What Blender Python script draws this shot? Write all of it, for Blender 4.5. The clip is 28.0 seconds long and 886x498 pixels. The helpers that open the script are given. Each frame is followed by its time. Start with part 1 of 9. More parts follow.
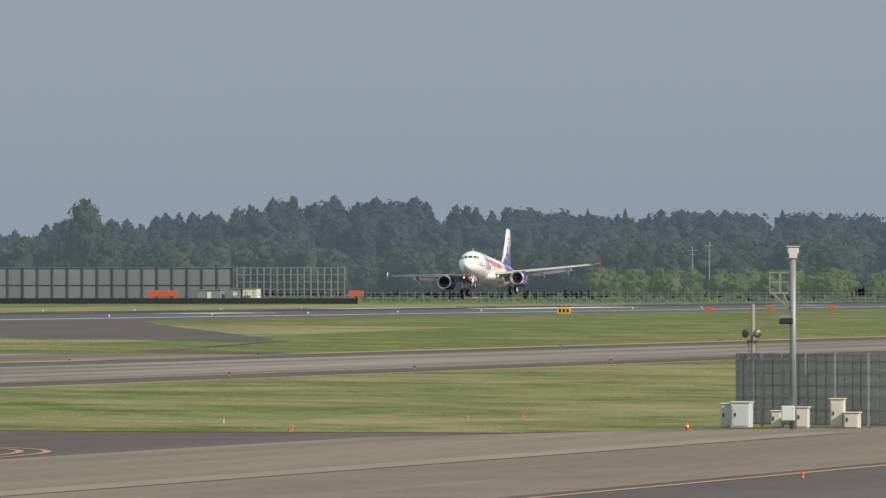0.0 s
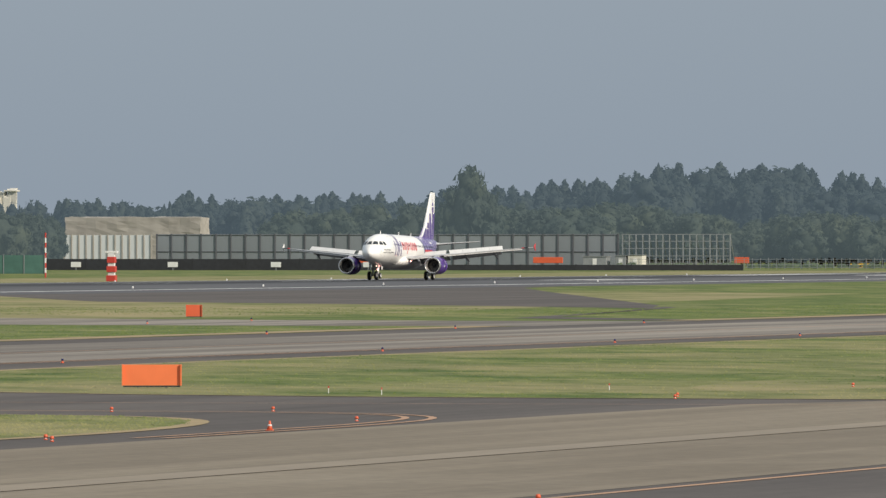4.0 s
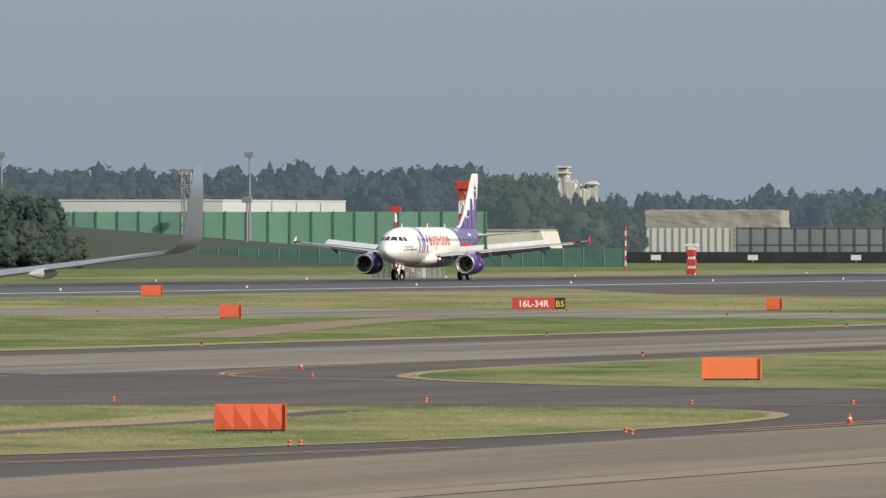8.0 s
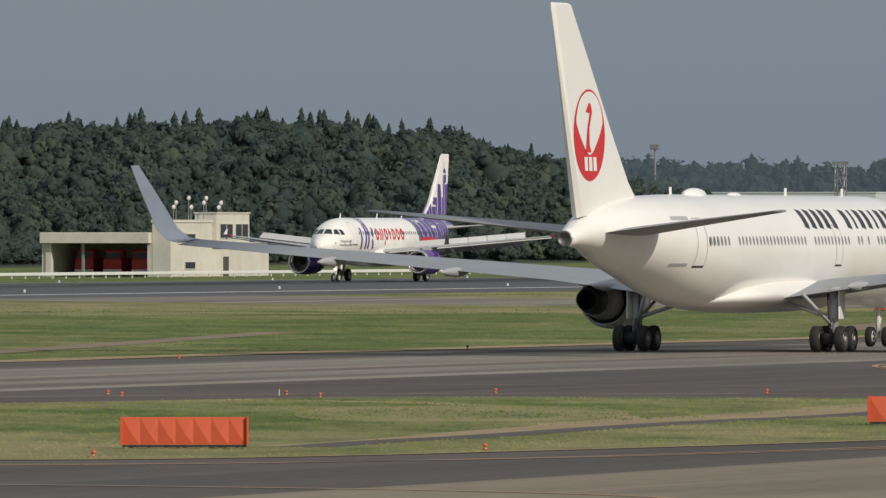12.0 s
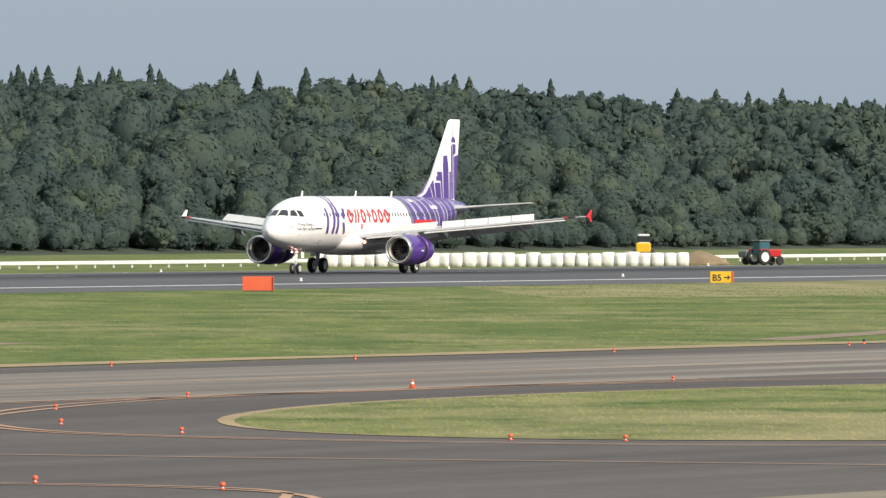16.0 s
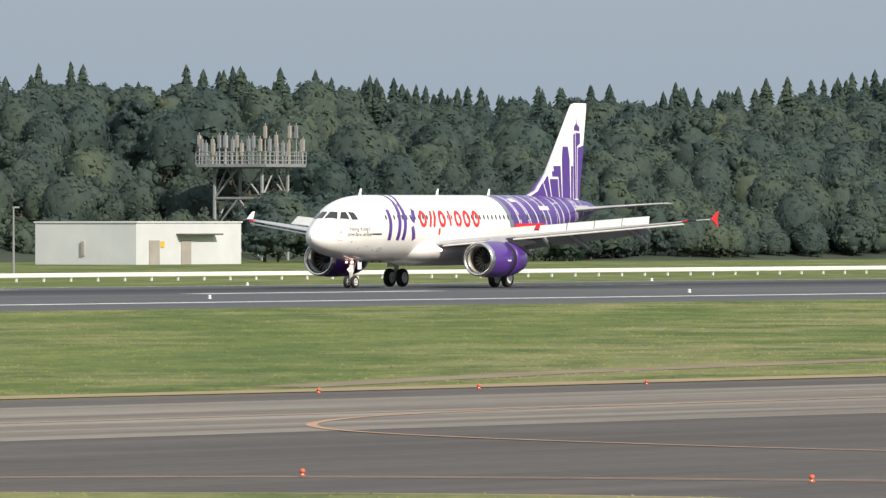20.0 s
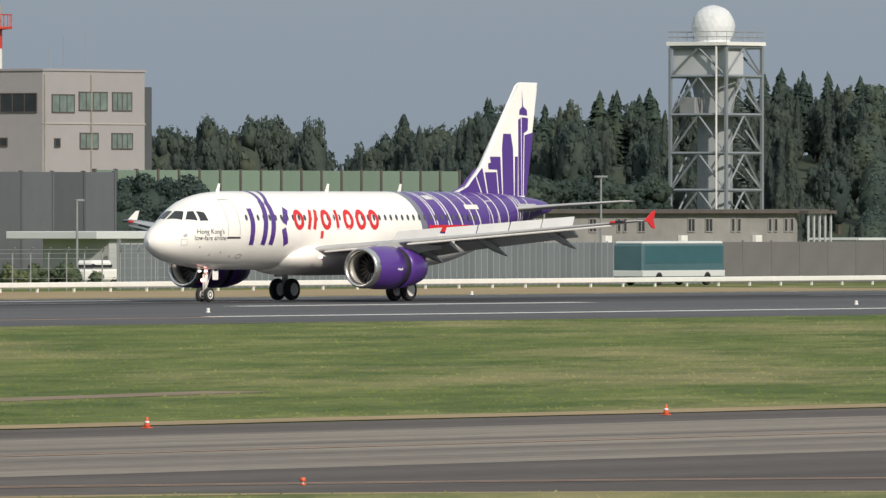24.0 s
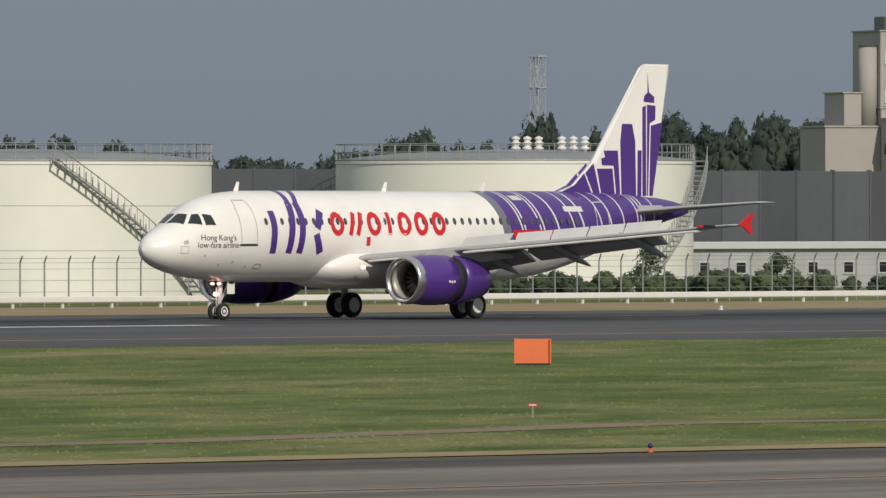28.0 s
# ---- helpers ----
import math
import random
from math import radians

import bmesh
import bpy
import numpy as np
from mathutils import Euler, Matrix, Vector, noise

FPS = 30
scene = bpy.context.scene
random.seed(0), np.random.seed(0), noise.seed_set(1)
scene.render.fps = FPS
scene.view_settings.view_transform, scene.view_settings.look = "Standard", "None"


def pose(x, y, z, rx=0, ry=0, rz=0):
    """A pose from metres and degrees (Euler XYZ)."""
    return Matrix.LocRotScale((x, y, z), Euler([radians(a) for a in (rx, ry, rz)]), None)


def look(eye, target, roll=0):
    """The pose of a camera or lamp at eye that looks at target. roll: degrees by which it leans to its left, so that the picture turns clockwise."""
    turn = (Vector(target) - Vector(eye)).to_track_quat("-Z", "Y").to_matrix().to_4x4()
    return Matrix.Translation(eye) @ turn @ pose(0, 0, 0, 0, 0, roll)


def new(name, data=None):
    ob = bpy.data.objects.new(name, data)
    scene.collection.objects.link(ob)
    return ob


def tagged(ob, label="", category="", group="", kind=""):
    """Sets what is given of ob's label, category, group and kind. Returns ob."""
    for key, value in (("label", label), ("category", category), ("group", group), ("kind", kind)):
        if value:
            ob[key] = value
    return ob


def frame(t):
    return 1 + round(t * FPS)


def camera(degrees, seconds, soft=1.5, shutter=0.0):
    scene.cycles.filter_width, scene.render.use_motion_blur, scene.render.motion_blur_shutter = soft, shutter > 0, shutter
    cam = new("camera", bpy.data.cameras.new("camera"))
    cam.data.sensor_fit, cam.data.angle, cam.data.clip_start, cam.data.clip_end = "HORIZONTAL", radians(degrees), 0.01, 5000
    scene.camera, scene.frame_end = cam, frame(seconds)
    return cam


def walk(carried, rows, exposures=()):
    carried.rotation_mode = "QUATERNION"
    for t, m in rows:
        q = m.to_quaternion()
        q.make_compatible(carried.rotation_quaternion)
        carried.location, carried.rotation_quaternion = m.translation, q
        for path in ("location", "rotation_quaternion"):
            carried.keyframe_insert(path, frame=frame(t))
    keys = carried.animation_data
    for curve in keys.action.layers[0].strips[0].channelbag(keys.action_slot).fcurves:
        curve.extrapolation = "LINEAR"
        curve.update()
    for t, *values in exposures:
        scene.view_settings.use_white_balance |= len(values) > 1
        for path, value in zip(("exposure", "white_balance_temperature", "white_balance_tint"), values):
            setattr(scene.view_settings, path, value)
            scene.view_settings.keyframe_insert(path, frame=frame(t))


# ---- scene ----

# ---- camera: fixed on a tripod, panning left ----
EYE_Z = 4.92
RUN_Y = 372.8          # runway centreline
PAN = [  # seconds, tilt, bearing from the runway's direction
    (0, 0.1256, 11.5670), (0.5, 0.1020, 11.8828), (1, 0.0708, 12.1607), (1.5, 0.0388, 12.3471), (2, 0.0225, 12.5756), 
    (2.5, 0.0079, 12.7872), (4.5, -0.0447, 13.5888), (5, -0.0576, 13.8465), (5.5, -0.0610, 14.2259), (6, -0.0573, 14.6273), 
    (6.5, -0.0566, 14.9712), (7, -0.0584, 15.3240), (7.5, -0.0619, 15.7580), (8, -0.0640, 16.0983), (8.5, -0.0676, 16.4573), 
    (9, -0.0736, 16.8765), (9.5, -0.0881, 17.1954), (10, -0.0954, 17.6045), (10.5, -0.0972, 17.9006), (11, -0.1029, 18.2487), 
    (11.5, -0.1014, 18.6744), (12, -0.0999, 19.1639), (12.5, -0.0966, 19.8129), (14.5, -0.1946, 21.7354), (15, -0.1946, 22.2206), 
    (15.5, -0.1938, 22.7455), (16, -0.1917, 23.3121), (16.5, -0.1940, 23.9011), (17, -0.1932, 24.5302), (17.5, -0.1922, 25.2200), 
    (18, -0.1939, 25.9314), (18.5, -0.1943, 26.6239), (19, -0.1902, 27.2839), (19.5, -0.1863, 27.9540), (20, -0.1857, 28.8075), 
    (20.5, -0.1893, 29.4239), (22.5, -0.1906, 32.0167), (23, -0.1880, 32.7594), (23.5, -0.1906, 33.6161), (24, -0.1906, 34.4490), 
    (24.5, -0.1919, 35.2627), (25, -0.1853, 36.1740), (25.5, -0.1887, 36.9829), (26, -0.1873, 37.9969), (26.5, -0.1840, 38.8644), 
    (27, -0.1855, 39.6809), (27.5, -0.1870, 40.6531), (28, -0.1798, 41.6071)]
cam = camera(4.157, 28.0, soft=1.4)
walk(cam, [(t, pose(0, 0, EYE_Z, 90 + tilt, 0, bear - 90)) for t, tilt, bear in PAN],
     exposures=[(0, 0.08), (8, 0.1), (9, 0.06), (10, -0.08), (11, -0.40), (12, -0.40), (12.5, -0.2), (14.5, 0.3), (17, 0.46), (19, 0.47), (20, 0.40), (23, 0.09), (24, -0.02), (25, -0.09), (27, -0.42), (28, -0.47)])

# ---- light ----
SUN_AZ, SUN_EL = radians(244), radians(31)     # towards the sun: angle from +X, height
world = bpy.data.worlds.new("world")
scene.world = world
world.use_nodes = True
wn = world.node_tree
wn.nodes.clear()
sky = wn.nodes.new("ShaderNodeTexSky")
sky.sky_type, sky.sun_disc = "NISHITA", False
sky.sun_elevation, sky.sun_rotation = SUN_EL, radians(90) - SUN_AZ
sky.air_density, sky.dust_density, sky.ozone_density = 1.0, 2.0, 1.5
grey = wn.nodes.new("ShaderNodeMix")
grey.data_type, grey.blend_type = "RGBA", "MIX"
grey.inputs[0].default_value = 0.75
grey.inputs[7].default_value = (3.0, 3.65, 4.5, 1)
bgn = wn.nodes.new("ShaderNodeBackground")
bgn.inputs[1].default_value = 0.1
wout = wn.nodes.new("ShaderNodeOutputWorld")
wn.links.new(sky.outputs[0], grey.inputs[6])
# thin haze: the dome is made whiter and brighter overhead than at the horizon, out of view, to fill the shadows
dome_at = wn.nodes.new("ShaderNodeTexCoord")
dome_xyz = wn.nodes.new("ShaderNodeSeparateXYZ")
dome_up = wn.nodes.new("ShaderNodeMapRange")
dome_up.interpolation_type = "SMOOTHSTEP"
for socket, value in zip(("From Min", "From Max", "To Min", "To Max"), (0.04, 0.6, 0.0, 1.0)):
    dome_up.inputs[socket].default_value = value
haze = wn.nodes.new("ShaderNodeMix")
haze.data_type = "RGBA"
haze.inputs[7].default_value = (5.3, 5.75, 6.1, 1)
wn.links.new(dome_at.outputs["Generated"], dome_xyz.inputs[0])
wn.links.new(dome_xyz.outputs[2], dome_up.inputs["Value"])
wn.links.new(dome_up.outputs[0], haze.inputs[0])
wn.links.new(grey.outputs[2], haze.inputs[6])
wn.links.new(haze.outputs[2], bgn.inputs[0])
wn.links.new(bgn.outputs[0], wout.inputs[0])
lamp = bpy.data.lights.new("sun", "SUN")
lamp.energy, lamp.angle, lamp.color = 3.75, radians(1.0), (1.0, 0.90, 0.77)
sun = new("sun", lamp)
sun.matrix_world = look((math.cos(SUN_AZ) * 500, math.sin(SUN_AZ) * 500, 500 * math.tan(SUN_EL)), (0, 0, 0))


# ---- materials ----
def node_mat(name):
    m = bpy.data.materials.new(name)
    m.use_nodes = True
    nt = m.node_tree
    return m, nt, nt.nodes["Principled BSDF"]


def add(nt, kind, **values):
    n = nt.nodes.new(kind)
    for k, v in values.items():
        n.inputs[k].default_value = v
    return n


def noise_tex(nt, scale, detail=4, stretch=(1, 1, 1), coords="Object", rough=0.55, turn=0):
    tc = nt.nodes.new("ShaderNodeTexCoord")
    mp = nt.nodes.new("ShaderNodeMapping")
    mp.inputs["Scale"].default_value = stretch
    if turn:
        mp.vector_type = "TEXTURE"
        mp.inputs["Rotation"].default_value = (0, 0, math.radians(turn))
        mp.inputs["Scale"].default_value = [1 / s for s in stretch]
    n = nt.nodes.new("ShaderNodeTexNoise")
    n.inputs["Scale"].default_value, n.inputs["Detail"].default_value = scale, detail
    n.inputs["Roughness"].default_value = rough
    nt.links.new(tc.outputs[coords], mp.inputs[0])
    nt.links.new(mp.outputs[0], n.inputs["Vector"])
    return n


def ramp(nt, src, stops):
    r = nt.nodes.new("ShaderNodeValToRGB")
    el = r.color_ramp.elements
    while len(el) < len(stops):
        el.new(0.5)
    for e, (p, c) in zip(el, stops):
        e.position = p
        e.color = (*c, 1) if len(c) == 3 else c
    nt.links.new(src, r.inputs[0])
    return r


def mix(nt, a, b, fac, mode="MIX"):
    n = nt.nodes.new("ShaderNodeMix")
    n.data_type, n.blend_type = "RGBA", mode
    for sock, v in ((n.inputs[0], fac), (n.inputs[6], a), (n.inputs[7], b)):
        if isinstance(v, bpy.types.NodeSocket):
            nt.links.new(v, sock)
        elif isinstance(v, (int, float)):
            sock.default_value = v
        else:
            sock.default_value = (*v, 1)
    return n.outputs[2]


def math_node(nt, op, a, b=None):
    n = nt.nodes.new("ShaderNodeMath")
    n.operation = op
    for sock, v in zip(n.inputs, (a, b)):
        if v is None:
            continue
        if isinstance(v, bpy.types.NodeSocket):
            nt.links.new(v, sock)
        else:
            sock.default_value = v
    return n.outputs[0]


def bump(nt, bsdf, src, strength=0.3, distance=0.02):
    b = nt.nodes.new("ShaderNodeBump")
    b.inputs["Strength"].default_value, b.inputs["Distance"].default_value = strength, distance
    nt.links.new(src, b.inputs["Height"])
    nt.links.new(b.outputs[0], bsdf.inputs["Normal"])


def surface(name, base, rough=0.6, metal=0.0, vary=0.25, grain=6.0, stains=0.4, relief=0.1, coat=0.0, stretch=(1, 1, 1), rand=0.0):
    """A painted, cast or worn surface: base colour with grain and broader stains."""
    m, nt, b = node_mat(name)
    fine = noise_tex(nt, grain, 6, stretch)
    wide = noise_tex(nt, stains, 3, stretch)
    lo = tuple(c * (1 - vary) for c in base)
    hi = tuple(min(1, c * (1 + vary)) for c in base)
    c1 = ramp(nt, fine.outputs[0], [(0.3, lo), (0.7, hi)]).outputs[0]
    c2 = ramp(nt, wide.outputs[0], [(0.35, lo), (0.7, hi)]).outputs[0]
    col = mix(nt, c1, c2, 0.5)
    if rand:
        oi = nt.nodes.new("ShaderNodeObjectInfo")
        shade = ramp(nt, oi.outputs["Random"], [(0, (1 - rand,) * 3), (1, (1 + rand * 0.3,) * 3)]).outputs[0]
        col = mix(nt, col, shade, 1.0, "MULTIPLY")
    nt.links.new(col, b.inputs["Base Color"])
    b.inputs["Roughness"].default_value, b.inputs["Metallic"].default_value = rough, metal
    b.inputs["Coat Weight"].default_value = coat
    if relief:
        bump(nt, b, fine.outputs[0], relief, 0.02)
    return m


def glow(name, colour, strength):
    m, nt, b = node_mat(name)
    b.inputs["Base Color"].default_value = (*colour, 1)
    b.inputs["Emission Color"].default_value = (*colour, 1)
    b.inputs["Emission Strength"].default_value = strength
    return m


def grass_mat(name="grass", dryness=0.0):
    """Mown airfield grass: green with dry tan patches drawn out along the camera's mean bearing, to fit its view."""
    m, nt, b = node_mat(name)
    wide = noise_tex(nt, 0.05, 5, (0.42, 1, 1), rough=0.62, turn=24)
    mid = noise_tex(nt, 0.16, 6, (0.45, 1, 1), rough=0.66, turn=24)
    small = noise_tex(nt, 1.2, 5, (0.3, 1, 1), rough=0.72, turn=24)
    fine = noise_tex(nt, 6.0, 4, (1, 1, 1))
    green = mix(nt, (0.076, 0.114, 0.032), (0.160, 0.188, 0.060), ramp(nt, mid.outputs[0], [(0.36, (0, 0, 0)), (0.64, (1, 1, 1))]).outputs[0])
    green = mix(nt, green, ramp(nt, small.outputs[0], [(0.32, (0.58, 0.64, 0.58)), (0.68, (1.3, 1.26, 1.2))]).outputs[0], 0.8, "MULTIPLY")
    dry = mix(nt, (0.35, 0.29, 0.165), (0.26, 0.225, 0.12), small.outputs[0])
    both = math_node(nt, "ADD", math_node(nt, "MULTIPLY", wide.outputs[0], 0.62), math_node(nt, "MULTIPLY", mid.outputs[0], 0.38))
    both = math_node(nt, "ADD", both, math_node(nt, "MULTIPLY", math_node(nt, "SUBTRACT", small.outputs[0], 0.5), 0.12))
    fac = ramp(nt, both, [(0.49 - dryness, (0, 0, 0)), (0.74 - dryness, (0.9, 0.9, 0.9))]).outputs[0]
    nt.links.new(mix(nt, green, dry, fac), b.inputs["Base Color"])
    b.inputs["Roughness"].default_value = 0.9
    b.inputs["Specular IOR Level"].default_value = 0.15
    bump(nt, b, fine.outputs[0], 0.35, 0.03)
    return m


def leaf_mat(name, dark, light, scale=0.05, through_light=0.35):
    """Foliage: clumps of two greens, crown by crown, with the leaves as fine relief; thin leaves let light through."""
    m, nt, b = node_mat(name)
    wide = noise_tex(nt, scale, 3)
    leaf = noise_tex(nt, 1.6, 5, rough=0.7)
    geo = nt.nodes.new("ShaderNodeNewGeometry")
    col = mix(nt, dark, light, ramp(nt, wide.outputs[0], [(0.38, (0, 0, 0)), (0.66, (1, 1, 1))]).outputs[0])
    shade = ramp(nt, geo.outputs["Random Per Island"], [(0, (0.88, 0.90, 0.92)), (1, (1.12, 1.10, 1.04))]).outputs[0]
    col = mix(nt, col, shade, 1.0, "MULTIPLY")
    tree = noise_tex(nt, 0.17, 2)
    col = mix(nt, col, ramp(nt, tree.outputs[0], [(0.32, (0.74, 0.78, 0.82)), (0.5, (1, 1, 1)), (0.70, (1.30, 1.22, 1.02))]).outputs[0], 1.0, "MULTIPLY")
    col = mix(nt, col, ramp(nt, leaf.outputs[0], [(0.32, (0.80, 0.82, 0.84)), (0.68, (1.18, 1.16, 1.10))]).outputs[0], 1.0, "MULTIPLY")
    nt.links.new(col, b.inputs["Base Color"])
    b.inputs["Roughness"].default_value = 0.75
    b.inputs["Specular IOR Level"].default_value = 0.2
    bump(nt, b, leaf.outputs[0], 0.5, 0.3)
    thin = nt.nodes.new("ShaderNodeBsdfTranslucent")
    nt.links.new(col, thin.inputs["Color"])
    both = nt.nodes.new("ShaderNodeMixShader")
    both.inputs[0].default_value = through_light
    nt.links.new(b.outputs[0], both.inputs[1])
    nt.links.new(thin.outputs[0], both.inputs[2])
    nt.links.new(both.outputs[0], nt.nodes["Material Output"].inputs["Surface"])
    return m


def haze_glow_mat(name, dark, light, glow_colour, glow_strength):
    """Far foliage, 2 to 3 km off, with haze painted in as a faint pale emission."""
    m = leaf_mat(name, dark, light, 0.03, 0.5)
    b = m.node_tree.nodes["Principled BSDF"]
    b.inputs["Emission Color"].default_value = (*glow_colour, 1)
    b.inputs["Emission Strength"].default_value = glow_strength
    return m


def paving_mat(name, a, bcol, streak, rubber=None):
    """Runway or taxiway paving, streaked along its length; rubber: darker tracks near the centreline (y, half width)."""
    m, nt, b = node_mat(name)
    fine = noise_tex(nt, 2.0, 6)
    long = noise_tex(nt, 0.22, 5, (0.02, 1.0, 1), rough=0.65)
    wide = noise_tex(nt, 0.03, 3)
    col = mix(nt, a, bcol, ramp(nt, long.outputs[0], [(0.39, (0, 0, 0)), (0.61, (1, 1, 1))]).outputs[0])
    col = mix(nt, col, streak, ramp(nt, wide.outputs[0], [(0.5, (0, 0, 0)), (0.7, (0.6, 0.6, 0.6))]).outputs[0])
    col = mix(nt, col, ramp(nt, fine.outputs[0], [(0.3, (0.85,) * 3), (0.7, (1.12,) * 3)]).outputs[0], 1.0, "MULTIPLY")
    if rubber:
        tc = nt.nodes.new("ShaderNodeTexCoord")
        sep = nt.nodes.new("ShaderNodeSeparateXYZ")
        nt.links.new(tc.outputs["Object"], sep.inputs[0])
        d = math_node(nt, "ABSOLUTE", math_node(nt, "SUBTRACT", sep.outputs[1], rubber[0]))
        d = math_node(nt, "ADD", math_node(nt, "DIVIDE", d, rubber[1]), math_node(nt, "MULTIPLY", long.outputs[0], 0.8))
        k = ramp(nt, d, [(0.4, (1, 1, 1)), (1.0, (0, 0, 0))]).outputs[0]
        col = mix(nt, col, rubber[2], k)
    nt.links.new(col, b.inputs["Base Color"])
    b.inputs["Roughness"].default_value = 0.85
    b.inputs["Specular IOR Level"].default_value = 0.25
    bump(nt, b, fine.outputs[0], 0.2, 0.01)
    return m


GRASS = grass_mat()
PARCHED = grass_mat("parched_grass", 0.15)
PATCHY = grass_mat("patchy_dry_grass", 0.13)
RUSTY = grass_mat("rusty_dry_grass", 0.22)
ISLAND_GRASS = grass_mat("half_dry_island_grass", 0.07)
ASPHALT = paving_mat("asphalt", (0.074, 0.065, 0.060), (0.108, 0.095, 0.086), (0.128, 0.113, 0.101))
RUNWAY = paving_mat("runway_asphalt", (0.082, 0.083, 0.090), (0.105, 0.106, 0.112), (0.12, 0.12, 0.125), (RUN_Y, 29.0, (0.024, 0.024, 0.027)))
CONCRETE = paving_mat("old_concrete", (0.172, 0.144, 0.107), (0.245, 0.208, 0.156), (0.27, 0.233, 0.178))
TAXI = paving_mat("taxiway_concrete", (0.132, 0.117, 0.101), (0.278, 0.249, 0.212), (0.17, 0.151, 0.131))
WHITE_LINE = surface("white_road_paint", (0.70, 0.70, 0.68), 0.7, vary=0.2, grain=2, stains=0.3)
YELLOW_LINE = surface("faded_orange_line_paint", (0.42, 0.25, 0.15), 0.7, vary=0.2, grain=2, stains=0.3)
ORANGE = surface("orange_board_paint", (0.64, 0.112, 0.045), 0.5, vary=0.1, grain=1.5, stains=0.5)
BRIGHT_ORANGE = surface("bright_orange_panel", (0.80, 0.19, 0.065), 0.5, vary=0.08, grain=1.5, stains=0.5)
RED = surface("red_paint", (0.52, 0.05, 0.035), 0.5, vary=0.12, grain=3)
WHITE = surface("white_paint", (0.74, 0.74, 0.72), 0.5, vary=0.08, grain=1.2, stains=0.25)
CREAM = surface("weathered_cream_wall", (0.62, 0.60, 0.53), 0.8, vary=0.14, grain=0.8, stains=0.12)
STEEL = surface("galvanised_steel", (0.29, 0.305, 0.315), 0.5, metal=0.3, vary=0.15, grain=3)
DARK = surface("dark_rubber", (0.022, 0.022, 0.023), 0.8, vary=0.25, grain=8)
BLACK = surface("black_fabric_barrier", (0.025, 0.027, 0.032), 0.75, vary=0.3, grain=1.5, stains=0.15)
GLASS_DARK = surface("dark_window_glass", (0.03, 0.035, 0.04), 0.08, vary=0.3, grain=1)
WALL_GREY = surface("grey_noise_wall", (0.102, 0.111, 0.126), 0.65, vary=0.12, grain=0.7, stains=0.1, rand=0.3)
# wall green paled and greyed: haze put into the base colour
WALL_GREEN = surface("green_noise_wall", (0.185, 0.365, 0.28), 0.55, vary=0.12, grain=0.6, stains=0.1, rand=0.2)
YELLOW = surface("yellow_sign_face", (0.70, 0.42, 0.02), 0.5, vary=0.08)
# thin leaves: what they throw back and let through, together; tones lifted and blued for haze
BROADLEAF = leaf_mat("broadleaf_foliage", (0.084, 0.124, 0.120), (0.110, 0.147, 0.126), 0.035, 0.5)
CONIFER = leaf_mat("conifer_foliage", (0.068, 0.106, 0.096), (0.084, 0.122, 0.106), 0.06, 0.45)
# paler than the broadleaf green: haze put into the base colour
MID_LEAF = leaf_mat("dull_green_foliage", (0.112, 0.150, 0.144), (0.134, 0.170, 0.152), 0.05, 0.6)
# far foliage: its emission stands in for the haze before it
FAR_HAZE_LEAF = haze_glow_mat("backdrop_wood", (0.040, 0.056, 0.058), (0.047, 0.062, 0.060), (0.41, 0.555, 0.67), 0.27)
HAZE_LEAF = haze_glow_mat("backdrop_trees", (0.052, 0.070, 0.062), (0.066, 0.084, 0.068), (0.42, 0.55, 0.60), 0.245)
HAZE_BUSH = haze_glow_mat("backdrop_bushes", (0.105, 0.142, 0.080), (0.138, 0.172, 0.090), (0.42, 0.54, 0.46), 0.24)
FOREST_FLOOR = surface("leafy_ground", (0.035, 0.050, 0.030), 0.95, vary=0.3, grain=0.8, stains=0.1)
TRAIL = surface("bare_earth", (0.225, 0.172, 0.115), 0.95, vary=0.25, grain=1.5, stains=0.2)
PALE_STREAK = surface("pale_worn_concrete", (0.240, 0.201, 0.150), 0.85, vary=0.16, grain=1.5, stains=0.1)
DRY = surface("dry_grass", (0.305, 0.232, 0.125), 0.95, vary=0.25, grain=2.0, stains=0.15, relief=0.6)
FACADE_TAN = surface("tan_render", (0.395, 0.380, 0.358), 0.85, vary=0.07, grain=0.6, stains=0.1)
FACADE_GREY = surface("grey_beige_render", (0.330, 0.316, 0.330), 0.85, vary=0.06, grain=0.6, stains=0.1)
TANK_WHITE = surface("cream_tank_paint", (0.80, 0.80, 0.74), 0.55, vary=0.05, grain=0.4, stains=0.08)
SHED_WHITE = surface("white_sheet_cladding", (0.565, 0.595, 0.605), 0.6, vary=0.05, grain=0.4, stains=0.08)
CONC_GREY = surface("weathered_concrete", (0.33, 0.31, 0.28), 0.9, vary=0.2, grain=0.5, stains=0.12)
ROOF_DARK = surface("dark_eaves", (0.09, 0.08, 0.075), 0.8, vary=0.2, grain=1)
STACK = surface("brown_steel_stack", (0.21, 0.185, 0.155), 0.6, metal=0.3, vary=0.12, grain=0.6)
BAG = surface("white_sandbag_fabric", (0.74, 0.73, 0.70), 0.8, vary=0.1, grain=2, stains=0.6, relief=0.3)
GLAZED = surface("curtained_window", (0.16, 0.21, 0.20), 0.2, vary=0.35, grain=1.2, stains=0.5)
TRUCK_RED = surface("fire_engine_red", (0.45, 0.02, 0.02), 0.35, vary=0.1, grain=1)
BUS_BLUE = surface("bus_teal_stripe", (0.035, 0.105, 0.13), 0.3, vary=0.1, grain=1)
GREEN_FENCE = surface("dark_green_fence", (0.075, 0.17, 0.14), 0.7, vary=0.15, grain=0.8, rand=0.15)
